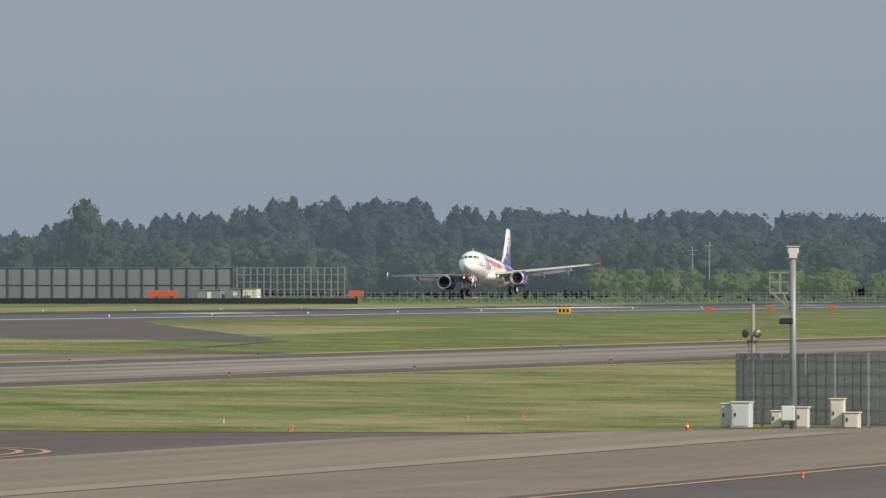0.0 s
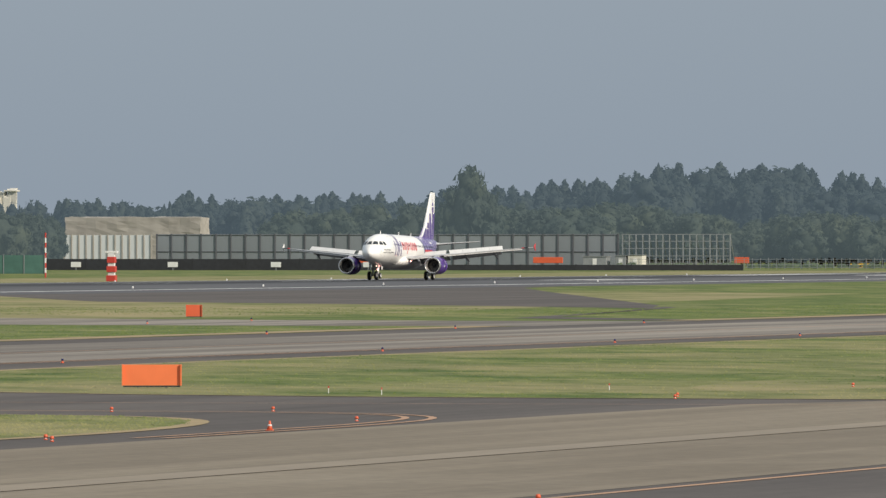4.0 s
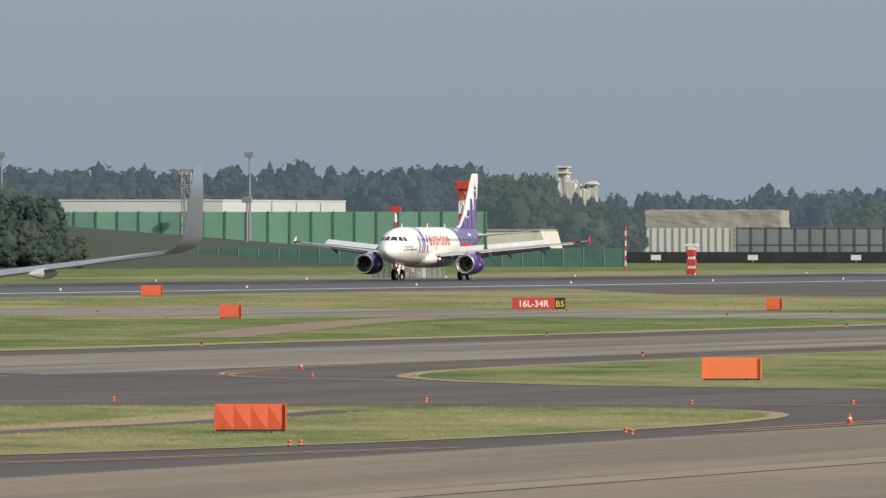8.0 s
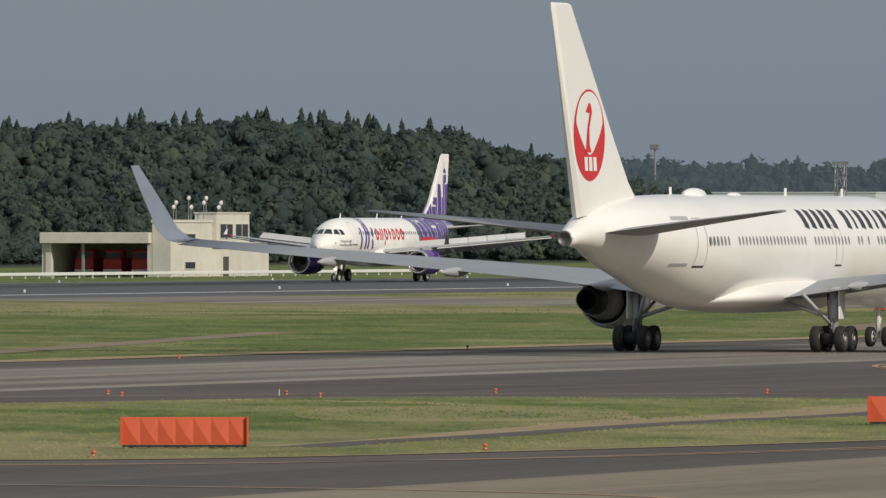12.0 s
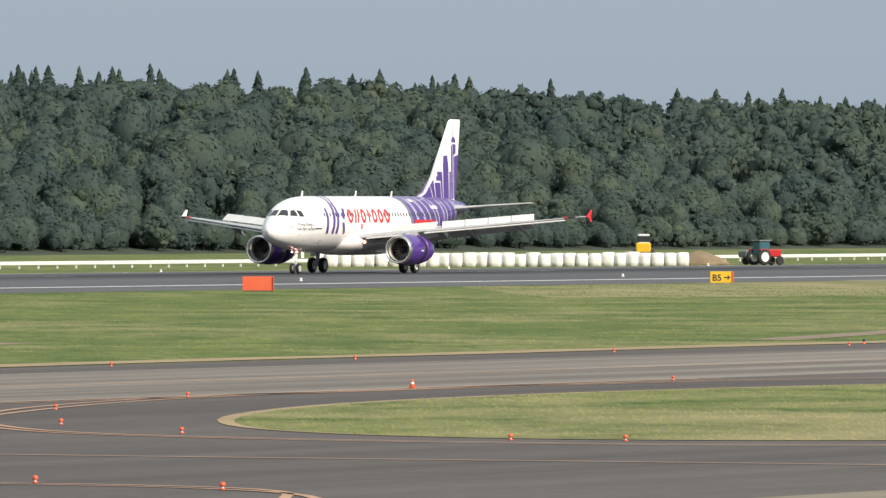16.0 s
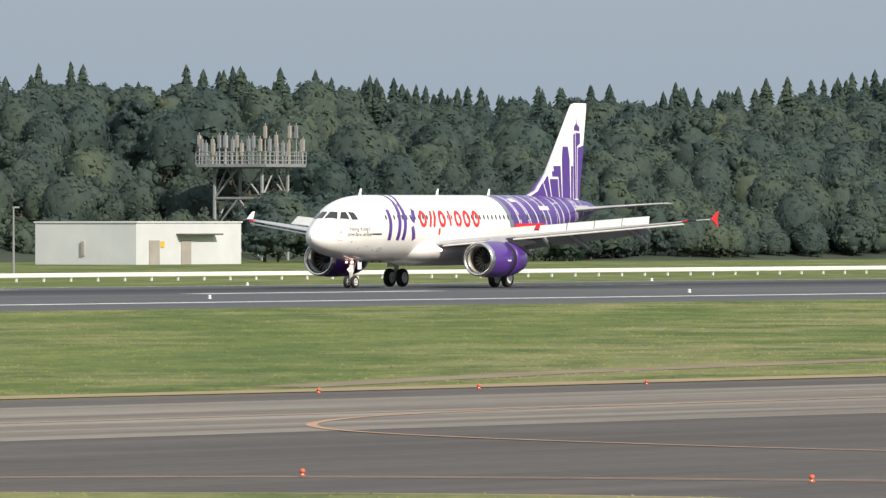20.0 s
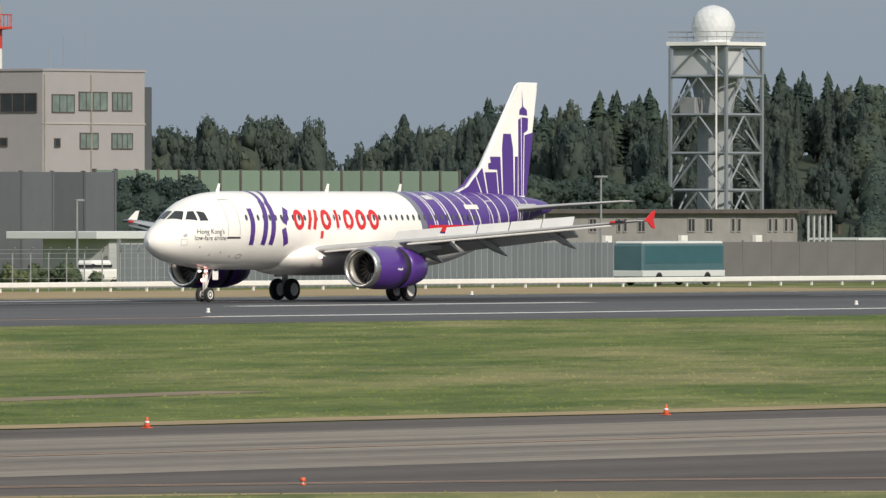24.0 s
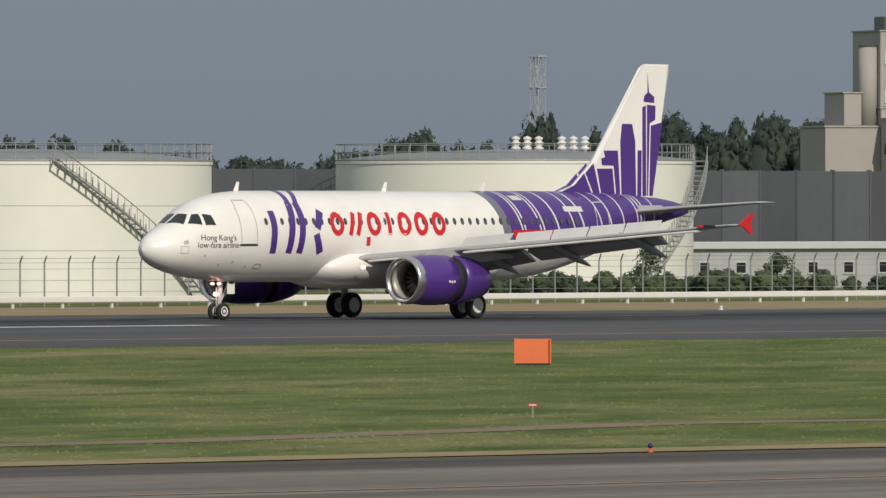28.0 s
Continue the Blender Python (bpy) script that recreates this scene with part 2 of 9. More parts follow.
PANEL_BLUE = surface("blue_grey_panel", (0.158, 0.176, 0.182), 0.6, vary=0.12, grain=0.6, rand=0.1)
SHAFT_GREY = surface("blue_grey_shaft", (0.27, 0.295, 0.31), 0.7, vary=0.1, grain=0.6, stains=0.12)
SCREEN_BLUE = surface("blue_grey_screen", (0.150, 0.174, 0.192), 0.6, vary=0.12, grain=0.6, rand=0.14)
WALL_PLAIN = surface("plain_grey_wall", (0.138, 0.138, 0.138), 0.85, vary=0.1, grain=0.6, rand=0.05)
BARK = surface("bark", (0.09, 0.07, 0.05), 0.9, vary=0.3, grain=5)


# ---- building helpers ----
def link_mesh(name, verts, faces, material, parent=None, label="", smooth=False):
    me = bpy.data.meshes.new(name)
    me.from_pydata(verts, [], faces)
    me.validate()
    if smooth:
        me.polygons.foreach_set("use_smooth", [True] * len(me.polygons))
    me.update()
    if material is not None:
        me.materials.append(material)
    ob = new(name, me)
    if parent is not None:
        ob.parent = parent
    if label:
        ob["label"] = label
    return ob


def part(name, bm, material, parent, label="", smooth=False, at=None):
    """Links a bmesh as one mesh object under a thing or a part."""
    me = bpy.data.meshes.new(name)
    bmesh.ops.recalc_face_normals(bm, faces=bm.faces)
    bm.to_mesh(me)
    bm.free()
    if smooth:
        me.polygons.foreach_set("use_smooth", [True] * len(me.polygons))
    me.materials.append(material)
    ob = new(name, me)
    if parent is not None:
        ob.parent = parent
    if at is not None:
        ob.matrix_basis = at
    if label:
        ob["label"] = label
    return ob


def share(ob, parent, m, label=""):
    """Another object on the same mesh."""
    o = new(ob.name.split(".")[0], ob.data)
    o.parent = parent
    o.matrix_basis = m
    if label:
        o["label"] = label
    return o


def thing(name, x, y, z, label, category, group="", turn=0, kind=""):
    return tagged(new_at(name, pose(x, y, z, 0, 0, turn)), label, category, group, kind)


def new_at(name, m):
    ob = new(name)
    ob.matrix_basis = m
    return ob


def box_bm(sx, sy, sz, x=0, y=0, z=0, bevel=0.0, bm=None):
    """A box standing on z, centred on x and y."""
    bm = bm or bmesh.new()
    got = bmesh.ops.create_cube(bm, size=1, matrix=Matrix.Translation((x, y, z + sz / 2)) @ Matrix.Diagonal((sx, sy, sz, 1)))
    if bevel:
        edges = list({e for v in got["verts"] for e in v.link_edges})
        bmesh.ops.bevel(bm, geom=edges, offset=bevel, segments=1, affect="EDGES")
    return bm


def rod_bm(a, b, r0, r1=None, sides=8, bm=None, caps=True):
    bm = bm or bmesh.new()
    a, b = Vector(a), Vector(b)
    m = Matrix.Translation((a + b) / 2) @ (b - a).to_track_quat("Z", "Y").to_matrix().to_4x4()
    bmesh.ops.create_cone(bm, cap_ends=caps, segments=sides, radius1=r0, radius2=r0 if r1 is None else r1, depth=(b - a).length, matrix=m)
    return bm


def spin_bm(profile, sides=24, axis="Z", bm=None):
    """A body of revolution from (radius, height) pairs."""
    bm = bm or bmesh.new()
    rings = []
    for r, h in profile:
        ring = []
        for i in range(sides):
            a = 2 * math.pi * i / sides
            c, s = r * math.cos(a), r * math.sin(a)
            ring.append(bm.verts.new({"Z": (c, s, h), "X": (h, c, s), "Y": (c, h, s)}[axis]))
        rings.append(ring)
    for p, q in zip(rings, rings[1:]):
        for i in range(sides):
            j = (i + 1) % sides
            bm.faces.new((p[i], p[j], q[j], q[i]))
    (r0, h0), (r1, h1) = profile[0], profile[-1]
    if min(r0, r1) > 0.3 and abs(h0 - h1) < 1.0 and len(profile) > 2:
        for i in range(sides):          # a hollow ring closes on itself
            j = (i + 1) % sides
            bm.faces.new((rings[-1][i], rings[-1][j], rings[0][j], rings[0][i]))
    else:
        for ring in (rings[0], rings[-1]):
            if (ring[0].co - ring[sides // 2].co).length > 1e-4:
                bm.faces.new(ring)
    bmesh.ops.remove_doubles(bm, verts=bm.verts, dist=1e-5)
    return bm


# ---- ground ----
PROFILE = [(-4000, -0.7), (200, -0.7), (300, -0.55), (327, -0.4), (343, -0.08), (372.8, 0.0), (402.8, -0.15), (412, -0.3), (440, -0.5), (4200, -0.5)]


def gz(y):
    return float(np.interp(y, [p[0] for p in PROFILE], [p[1] for p in PROFILE]))


def sheet(name, polygon, lift, material, label, category, steps=True):
    """A flat-laid sheet over a polygon of the plan, following the ground's cross fall."""
    bm = bmesh.new()
    f = bm.faces.new([bm.verts.new((x, y, 0)) for x, y in polygon])
    bmesh.ops.triangulate(bm, faces=[f])
    for yb, _ in PROFILE[1:-1]:
        ys = [p[1] for p in polygon]
        if min(ys) < yb < max(ys):
            bmesh.ops.bisect_plane(bm, geom=bm.verts[:] + bm.edges[:] + bm.faces[:], plane_co=(0, yb, 0), plane_no=(0, 1, 0))
    for v in bm.verts:
        v.co.z = gz(v.co.y) + lift * 0.25
    bmesh.ops.recalc_face_normals(bm, faces=bm.faces)
    for fc in bm.faces:
        if fc.normal.z < 0:
            fc.normal_flip()
    me = bpy.data.meshes.new(name)
    bm.to_mesh(me)
    bm.free()
    me.materials.append(material)
    return tagged(new(name, me), label, category, kind="structure")


def strip(name, x0, x1, y0, y1, lift, material, label, category):
    return sheet(name, [(x0, y0), (x1, y0), (x1, y1), (x0, y1)], lift, material, label, category)


def line_along(pts, w):
    """The outline of a painted line of width w along a polyline of the plan."""
    left, right = [], []
    for i, (x, y) in enumerate(pts):
        x0, y0 = pts[max(i - 1, 0)]
        x1, y1 = pts[min(i + 1, len(pts) - 1)]
        d = math.hypot(x1 - x0, y1 - y0)
        nx, ny = -(y1 - y0) / d * w / 2, (x1 - x0) / d * w / 2
        left.append((x + nx, y + ny))
        right.append((x - nx, y - ny))
    return left + right[::-1]


def rounded(pts, closed=False, times=2):
    """Cuts the corners of a polyline."""
    for _ in range(times):
        seg = list(zip(pts, pts[1:] + pts[:1])) if closed else list(zip(pts, pts[1:]))
        out = [] if closed else [pts[0]]
        for (x0, y0), (x1, y1) in seg:
            out += [(0.75 * x0 + 0.25 * x1, 0.75 * y0 + 0.25 * y1), (0.25 * x0 + 0.75 * x1, 0.25 * y0 + 0.75 * y1)]
        pts = out if closed else out + [pts[-1]]
    return pts


def painted(name, pts, w, lift, material, label):
    if 5 < len(pts) < 40:
        pts = rounded(pts)
    o = line_along(pts, w)
    n = len(pts)
    verts = [(x, y, gz(y) + lift * 0.25) for x, y in o]
    faces = [(i, i + 1, 2 * n - 2 - i, 2 * n - 1 - i) for i in range(n - 1)]
    return tagged(link_mesh(name, verts, faces, material), label, "marking", kind="structure")


ISLAND_MID = [(273.6, 108), (277.6, 102), (295, 97), (316, 93), (342, 92), (358, 93), (371, 95.5), (379, 99), (383, 104), (384, 110), (383.5, 121), (382.5, 131), (379, 136),
              (370, 139), (357, 142.5), (337, 143.5), (319, 141.5), (300, 136), (285, 129), (276.5, 122), (272.6, 115)]
ISLAND_EAST = [(427, 85), (428, 91), (428, 97), (431, 107), (435, 115), (441, 123), (449, 129), (458, 133.5), (467, 137), (486, 141), (520, 143.2), (560, 144.5), (2300, 145.5),
               (2300, -200), (560, -200), (520, 20), (490, 50), (468, 66), (446, 76), (437, 80)]
ISLAND_WEST = [(-200, 145), (180, 145), (195, 140), (203, 132), (208, 124), (211, 116), (211, 110), (206, 101), (190, 96), (-200, 96)]

ISLAND_MID = rounded(ISLAND_MID, True)


def build_ground():
    verts, faces = [], []
    xs = [-4000, -1000, 0, 1000, 2000, 3000, 4600]
    for x in xs:
        for y, z in PROFILE:
            verts.append((x, y, z))
    n = len(PROFILE)
    for i in range(len(xs) - 1):
        for j in range(n - 1):
            a = i * n + j
            faces.append((a, a + n, a + n + 1, a + 1))
    tagged(link_mesh("ground", verts, faces, GRASS), "mown airfield grass, green with dry tan patches", "grass", kind="structure")
    strip("runway", -600, 3500, 327, 412, 0.03, RUNWAY, "grey asphalt runway with black rubber tracks", "runway")
    strip("taxiway_apron", -200, 640, 48, 152, 0.02, ASPHALT, "dark asphalt of the shoulders and cross taxiways", "asphalt")
    strip("taxiway_shoulder", -300, 2300, 145.4, 184, 0.028, ASPHALT, "dark asphalt shoulder of the parallel taxiway", "asphalt")
    strip("parallel_taxiway", -300, 2300, 151.5, 177, 0.05, TAXI, "grey-brown concrete taxiway with wheel streaks", "taxiway")
    sheet("near_taxiway", [(-200, 60.5), (480, 60.5), (474, 68), (446, 77), (436, 81.5), (414, 87.5), (390, 88), (-200, 88)], 0.05, CONCRETE, "worn tan concrete taxiway", "taxiway")
    for poly in (ISLAND_MID, ISLAND_EAST, ISLAND_WEST):
        sheet("grass_island", poly, 0.075, ISLAND_GRASS, "mown grass island between the taxiways", "grass")
    sheet("verge", [(-200, -200), (440, -200), (372, 36), (290, 52), (-200, 55)], 0.06, GRASS, "mown grass verge beside the near taxiway", "grass")
    # the cross road and the angled exit between parallel taxiway and runway
    sheet("exit_road", [(798, 183.5), (850, 183.5), (852, 215), (868, 245), (884, 290), (900, 328), (835, 328), (822, 285), (806, 245), (798, 215)], 0.035, TAXI, "grey exit road from the runway", "road")
    sheet("angled_exit", [(1180, 328), (1450, 328), (1395, 322), (1357, 312), (1054, 231), (1010, 222), (1033, 240), (1062, 262), (1090, 292)], 0.04, ASPHALT, "dark asphalt angled runway exit", "road")
    sheet("worn_track", [(1020, 222), (1034, 226), (895, 204), (862, 184.2), (850, 184.2), (880, 204)], 0.045, ASPHALT, "worn asphalt track through dry grass", "road")
    sheet("parched_strip", [(690, 290), (780, 236), (940, 226), (1300, 262), (1300, 326.5), (760, 326.5)], 0.016, PARCHED, "parched yellow grass beside the runway", "grass")
    strip("far_verge", 1450, 2290, 412.5, 484, 0.016, PARCHED, "parched yellow grass beyond the runway", "grass")
    # a worn trail in the grass
    trail = [(170, 200), (217, 202), (244, 209), (262, 207), (304, 216), (336, 190.5), (370, 199), (412, 206), (458, 217), (483, 193), (546, 207), (612, 222), (640, 199), (700, 212), (746, 222), (800, 231)]
    painted("trail", trail[:5], 2.4, 0.05, TRAIL, "bare earth trail in the grass")
    painted("trail", trail[5:9], 2.4, 0.05, TRAIL, "bare earth trail in the grass")
    painted("trail", trail[9:12], 2.4, 0.05, TRAIL, "bare earth trail in the grass")
    painted("trail", trail[12:], 5.0, 0.05, TRAIL, "bare earth trail in the grass")
    path = [(293.6, 105.7), (302.0, 106.7), (309.4, 106.5), (322.6, 107.8), (335.8, 108.7), (349.4, 108.2), (362.1, 109.9), (374.4, 111.3)]
    painted("dry_margin", [(x, y + 2.2) for x, y in path], 3.6, 0.09, DRY, "dry tan grass beside the path")
    painted("dry_margin", [(372.3, 134.4), (368.9, 128.9), (358.5, 121.6), (343.2, 113.9), (335, 110.6)], 1.5, 0.088, DRY, "dry tan streak across the grass island")
    painted("trail", path, 1.6, 0.095, ASPHALT, "narrow dark paved path crossing the grass island")
    def rim_band(outer, inner):
        n = len(outer)
        verts = [(x, y, gz(y) + 0.022) for x, y in outer + inner]
        tagged(link_mesh("dry_margin", verts, [(k, k + 1, n + k + 1, n + k) for k in range(n - 1)], DRY), "dry tan grass edge of the island", "grass", kind="structure")
    loop = ISLAND_MID + ISLAND_MID[:1]
    rim_band(loop, [(327.5 + (x - 327.5) * 0.995, 118 + (y - 118) * 0.972) for x, y in loop])
    edge = rounded(ISLAND_EAST[:13])
    rim_band(edge, [(x + 0.3, y - 0.8) for x, y in edge])
    edge = rounded(ISLAND_WEST)
    rim_band(edge, [(x - 0.45, 120 + (y - 120) * 0.95) for x, y in edge])
    sheet("dry_patch", rounded([(446, 95), (470, 90), (500, 86), (535, 84), (562, 88), (545, 97), (510, 102), (480, 102), (460, 100)], True), 0.092, PATCHY, "thin half-dry grass on the island", "grass")
    sheet("dry_patch", rounded([(331, 119), (335, 111.5), (352, 116), (364, 122), (362, 129), (348, 126)], True), 0.0925, RUSTY, "rust-tan dry grass on the island", "grass")
    sheet("dry_patch", rounded([(292, 107), (303, 107.6), (318, 110), (330, 111), (333, 117), (318, 116), (300, 113)], True), 0.0925, PATCHY, "thin half-dry grass on the island", "grass")
    # markings
    o = "faded orange taxiway line"
    painted("taxi_line", [(-200, 59.6), (470, 59.6)], 0.32, 0.07, YELLOW_LINE, o)
    for d in (0, 0.9):
        painted("taxi_line", [(338, 88.6 + d), (352, 88.6 + d), (366, 88.8 + d), (377, 89.8 + d), (385, 92.2 + d), (390 - d, 96 + d), (392.2 - d, 101), (393 - d, 112), (393 - d, 126), (390 - d, 136), (382, 144 - d), (372, 149 - d), (350, 151 - d), (300, 151.3 - d)], 0.26, 0.085, YELLOW_LINE, o)
        painted("taxi_line", [(1900, 151.6 - d), (520, 151.4 - d), (492, 149.6 - d), (476, 147 - d), (466 - d, 143.4), (460 - d, 139.5), (456 - d, 135), (452 - d, 131.5)], 0.26, 0.085, YELLOW_LINE, o)
        painted("taxi_line", [(372, 151.2 - d), (345, 151.4 - d), (330, 150.8 - d), (318, 148.6 - d), (304, 144.6 - d), (292 - d, 139.4), (283 - d, 134.2), (276 - d, 129), (272 - d, 123), (269 - d, 116), (268 - d, 108), (272 - d, 100), (285, 93 + d), (310, 89 + d)], 0.26, 0.085, YELLOW_LINE, o)
        painted("taxi_line", [(-100, 88.9 + d), (190, 89.5 + d), (205, 91.5 + d), (215, 95 + d), (221 + d, 99), (224 + d, 104), (225 + d, 112), (223.5 + d, 124), (220 + d, 130), (213, 137 + d), (204, 142.5 + d), (190, 149 + d), (160, 151 + d), (-100, 151.4 + d)], 0.24, 0.09, YELLOW_LINE, o)
    painted("taxi_line", [(1900, 164), (330, 164), (310, 163.8), (294, 162.4), (284, 159.6), (275, 155.4), (267, 149), (260, 140), (253, 128), (250, 114), (249, 99), (246, 84), (238, 76), (220, 74), (-100, 74)], 0.3, 0.1, YELLOW_LINE, o)
    painted("taxi_line", [(-200, 164), (330, 164)], 0.3, 0.104, YELLOW_LINE, o)
    painted("worn_stripe", [(-100, 74), (430, 74)], 1.8, 0.108, PALE_STREAK, "broad pale worn stripe along the taxiway")
    painted("taxi_line", [(412, 80), (412, 160)], 0.3, 0.112, YELLOW_LINE, o)
    w = "white runway paint"
    for y in (336.0, 402.2):
        painted("runway_edge_line", [(470, y), (3400, y)], 0.9, 0.06, WHITE_LINE, w)
    painted("runway_edge_line", [(-600, 330.5), (470, 335.0)], 0.45, 0.06, YELLOW_LINE, "faded line on the runway shoulder")
    for x0, x1 in ((340, 388), (503, 535), (620, 650), (1560, 1605), (1835, 1880), (2020, 2044), (2250, 2274), (3000, 3030)):
        for s in (-1, 1):
            if x0 == 1835:
                # aiming block lengthened and widened: its white also stands in for glare
                painted("aiming_block", [(1795, RUN_Y + s * 12.8), (1900, RUN_Y + s * 12.8)], 9.0, 0.062, WHITE_LINE, "broad white aiming point block, enlarged for runway glare")
                continue
            for k in range(1 if x0 < 700 else 3):
                yy = RUN_Y + s * (15 + 3.2 * k)
                painted("runway_block", [(x0, yy), (x1, yy)], 1.8 if x0 < 1800 or x0 > 1900 else 3.0, 0.062, WHITE_LINE, w)
    for k in range(40):
        painted("centre_line_dash", [(-500 + 90 * k, RUN_Y), (-462 + 90 * k, RUN_Y)], 0.5, 0.064, WHITE_LINE, w)
    for x0, x1, y in ((-200, 795, 186.0), (855, 2200, 186.0)):
        pts = [(x0 + (x1 - x0) * k / 60, y + 0.35 * math.sin(k * 2.1) + 0.2 * math.sin(k * 5.3)) for k in range(61)]
        painted("worn_edge", pts, 3.2, 0.1, DRY, "dry tan grass edge along the paving")
    strip("dry_verge", 150, 700, 424, 470, 0.05, DRY, "tall dry tan grass beyond the runway", "grass")

    return [(trail[:5], 1.4), (trail[5:9], 1.4), (trail[9:12], 1.4), (trail[12:], 3.0), (path, 1.0), ([(x, y + 1.7) for x, y in path], 0.8), (ISLAND_MID + ISLAND_MID[:1], 0.5), (ISLAND_EAST[:13], 0.5), (ISLAND_WEST, 0.5), ([(-200, 186), (2200, 186)], 1.7)]


BARE = build_ground()

# ---- aircraft ----
def hermite(xs, ys, x):
    """Smooth curve through the stations."""
    xs, ys = list(xs), list(ys)
    x = min(max(x, xs[0]), xs[-1])
    i = max(0, min(len(xs) - 2, int(np.searchsorted(xs, x)) - 1))
    def slope(k):
        if k == 0 or k == len(xs) - 1:
            j = min(max(k, 1), len(xs) - 1)
            return (ys[j] - ys[j - 1]) / (xs[j] - xs[j - 1])
        a = (ys[k] - ys[k - 1]) / (xs[k] - xs[k - 1])
        b = (ys[k + 1] - ys[k]) / (xs[k + 1] - xs[k])
        return 0 if a * b <= 0 else 2 * a * b / (a + b)
    h = xs[i + 1] - xs[i]
    u = (x - xs[i]) / h
    return ((2 * u**3 - 3 * u**2 + 1) * ys[i] + (u**3 - 2 * u**2 + u) * h * slope(i)
            + (3 * u**2 - 2 * u**3) * ys[i + 1] + (u**3 - u**2) * h * slope(i + 1))


class Hull:
    """A fuselage: stations of (x aft of the nose, top, bottom, width). side: the sign of y of the side seen; fore: the sign of local x per metre aft."""

    def __init__(self, stations, gear_x, side, aft):
        self.x = [s[0] for s in stations]
        self.top, self.bot, self.wid = [s[1] for s in stations], [s[2] for s in stations], [s[3] for s in stations]
        self.gear, self.side, self.aft = gear_x, side, aft

    def ring(self, x):
        t, b, w = hermite(self.x, self.top, x), hermite(self.x, self.bot, x), hermite(self.x, self.wid, x)
        return (t + b) / 2, max(w, 0.01) / 2, max(t - b, 0.01) / 2

    def at(self, x, th, off=0.0):
        zc, w, h = self.ring(x)
        a = radians(th)
        return ((x - self.gear) * self.aft, self.side * (w + off) * math.sin(a), zc + (h + off) * math.cos(a))

    def angle(self, x, z):
        zc, w, h = self.ring(x)
        return math.degrees(math.acos(max(-0.98, min(0.98, (z - zc) / h))))

    def skin(self, step=0.25, sides=48):
        verts, faces = [], []
        x0 = self.x[0]
        xs = np.unique(np.round(np.concatenate([x0 + np.linspace(0, 1, 14) ** 2 * 2, np.arange(x0 + 2, self.x[-1], step * 2), [self.x[-1]]]), 4))
        for x in xs:
            for k in range(sides):
                verts.append(self.at(x, 360 * k / sides))
        for i in range(len(xs) - 1):
            for k in range(sides):
                j = (k + 1) % sides
                faces.append((i * sides + k, i * sides + j, (i + 1) * sides + j, (i + 1) * sides + k))
        faces.append(tuple(range(sides)))
        faces.append(tuple((len(xs) - 1) * sides + k for k in range(sides)))
        return verts, faces

    def patch(self, corners, n=6, off=0.012, by_z=False):
        """A patch of skin laid on the hull between four corners (x, angle from the top), or (x, z)."""
        (a, b, c, d) = corners
        verts, faces = [], []
        for i in range(n + 1):
            for j in range(n + 1):
                u, v = i / n, j / n
                x = (a[0] * (1 - u) + b[0] * u) * (1 - v) + (d[0] * (1 - u) + c[0] * u) * v
                q = (a[1] * (1 - u) + b[1] * u) * (1 - v) + (d[1] * (1 - u) + c[1] * u) * v
                verts.append(self.at(x, self.angle(x, q) if by_z else q, off))
        for i in range(n):
            for j in range(n):
                k = i * (n + 1) + j
                faces.append((k, k + 1, k + n + 2, k + n + 1))
        return verts, faces

    def stroke(self, pts, width, off=0.014, closed=False):
        """A painted stroke along (x, z) points on the side."""
        fine = []
        seg = list(zip(pts, pts[1:] + pts[:1])) if closed else list(zip(pts, pts[1:]))
        for (x0, z0), (x1, z1) in seg:
            k = max(1, int(math.hypot(x1 - x0, z1 - z0) / 0.2))
            fine += [(x0 + (x1 - x0) * i / k, z0 + (z1 - z0) * i / k) for i in range(k)]
        fine.append(pts[0] if closed else pts[-1])
        verts, faces = [], []
        for i, (x, z) in enumerate(fine):
            if closed:
                x0, z0 = fine[i - 1] if i else fine[-2]
                x1, z1 = fine[i + 1] if i < len(fine) - 1 else fine[1]
            else:
                x0, z0 = fine[max(i - 1, 0)]
                x1, z1 = fine[min(i + 1, len(fine) - 1)]
            d = math.hypot(x1 - x0, z1 - z0) or 1
            nx, nz = -(z1 - z0) / d * width / 2, (x1 - x0) / d * width / 2
            for s in (-1, 1):
                xx, zz = x + s * nx, z + s * nz
                verts.append(self.at(xx, self.angle(xx, zz), off))
        for i in range(len(fine) - 1):
            faces.append((2 * i, 2 * i + 1, 2 * i + 3, 2 * i + 2))
        return verts, faces


def foil(sections, n=9, incidence=0.0):
    """A wing-like solid through sections (place of the leading edge, chord vector length, thickness, axis of chord x sign, up vector)."""
    verts, faces = [], []
    m = 2 * n
    for lead, chord, thick, up in sections:
        lead, up = Vector(lead), Vector(up)
        loop = []
        for i in range(n + 1):
            c = (1 - math.cos(math.pi * i / n)) / 2
            t = thick * (1.48 * math.sqrt(c) - 0.63 * c - 1.76 * c * c + 1.42 * c**3 - 0.51 * c**4) * 1.0
            loop.append((c, max(t, 0.012)))
        for c, t in loop:
            verts.append(lead + Vector((chord * c, 0, -abs(chord) * c * incidence)) + up * t * 0.55 * 2)
        for c, t in loop[-2:0:-1]:
            verts.append(lead + Vector((chord * c, 0, -abs(chord) * c * incidence)) - up * t * 0.45 * 2)
    for s in range(len(sections) - 1):
        for i in range(m):
            j = (i + 1) % m
            faces.append((s * m + i, s * m + j, (s + 1) * m + j, (s + 1) * m + i))
    faces.append(tuple(range(m)))
    faces.append(tuple((len(sections) - 1) * m + i for i in range(m)))
    return verts, faces


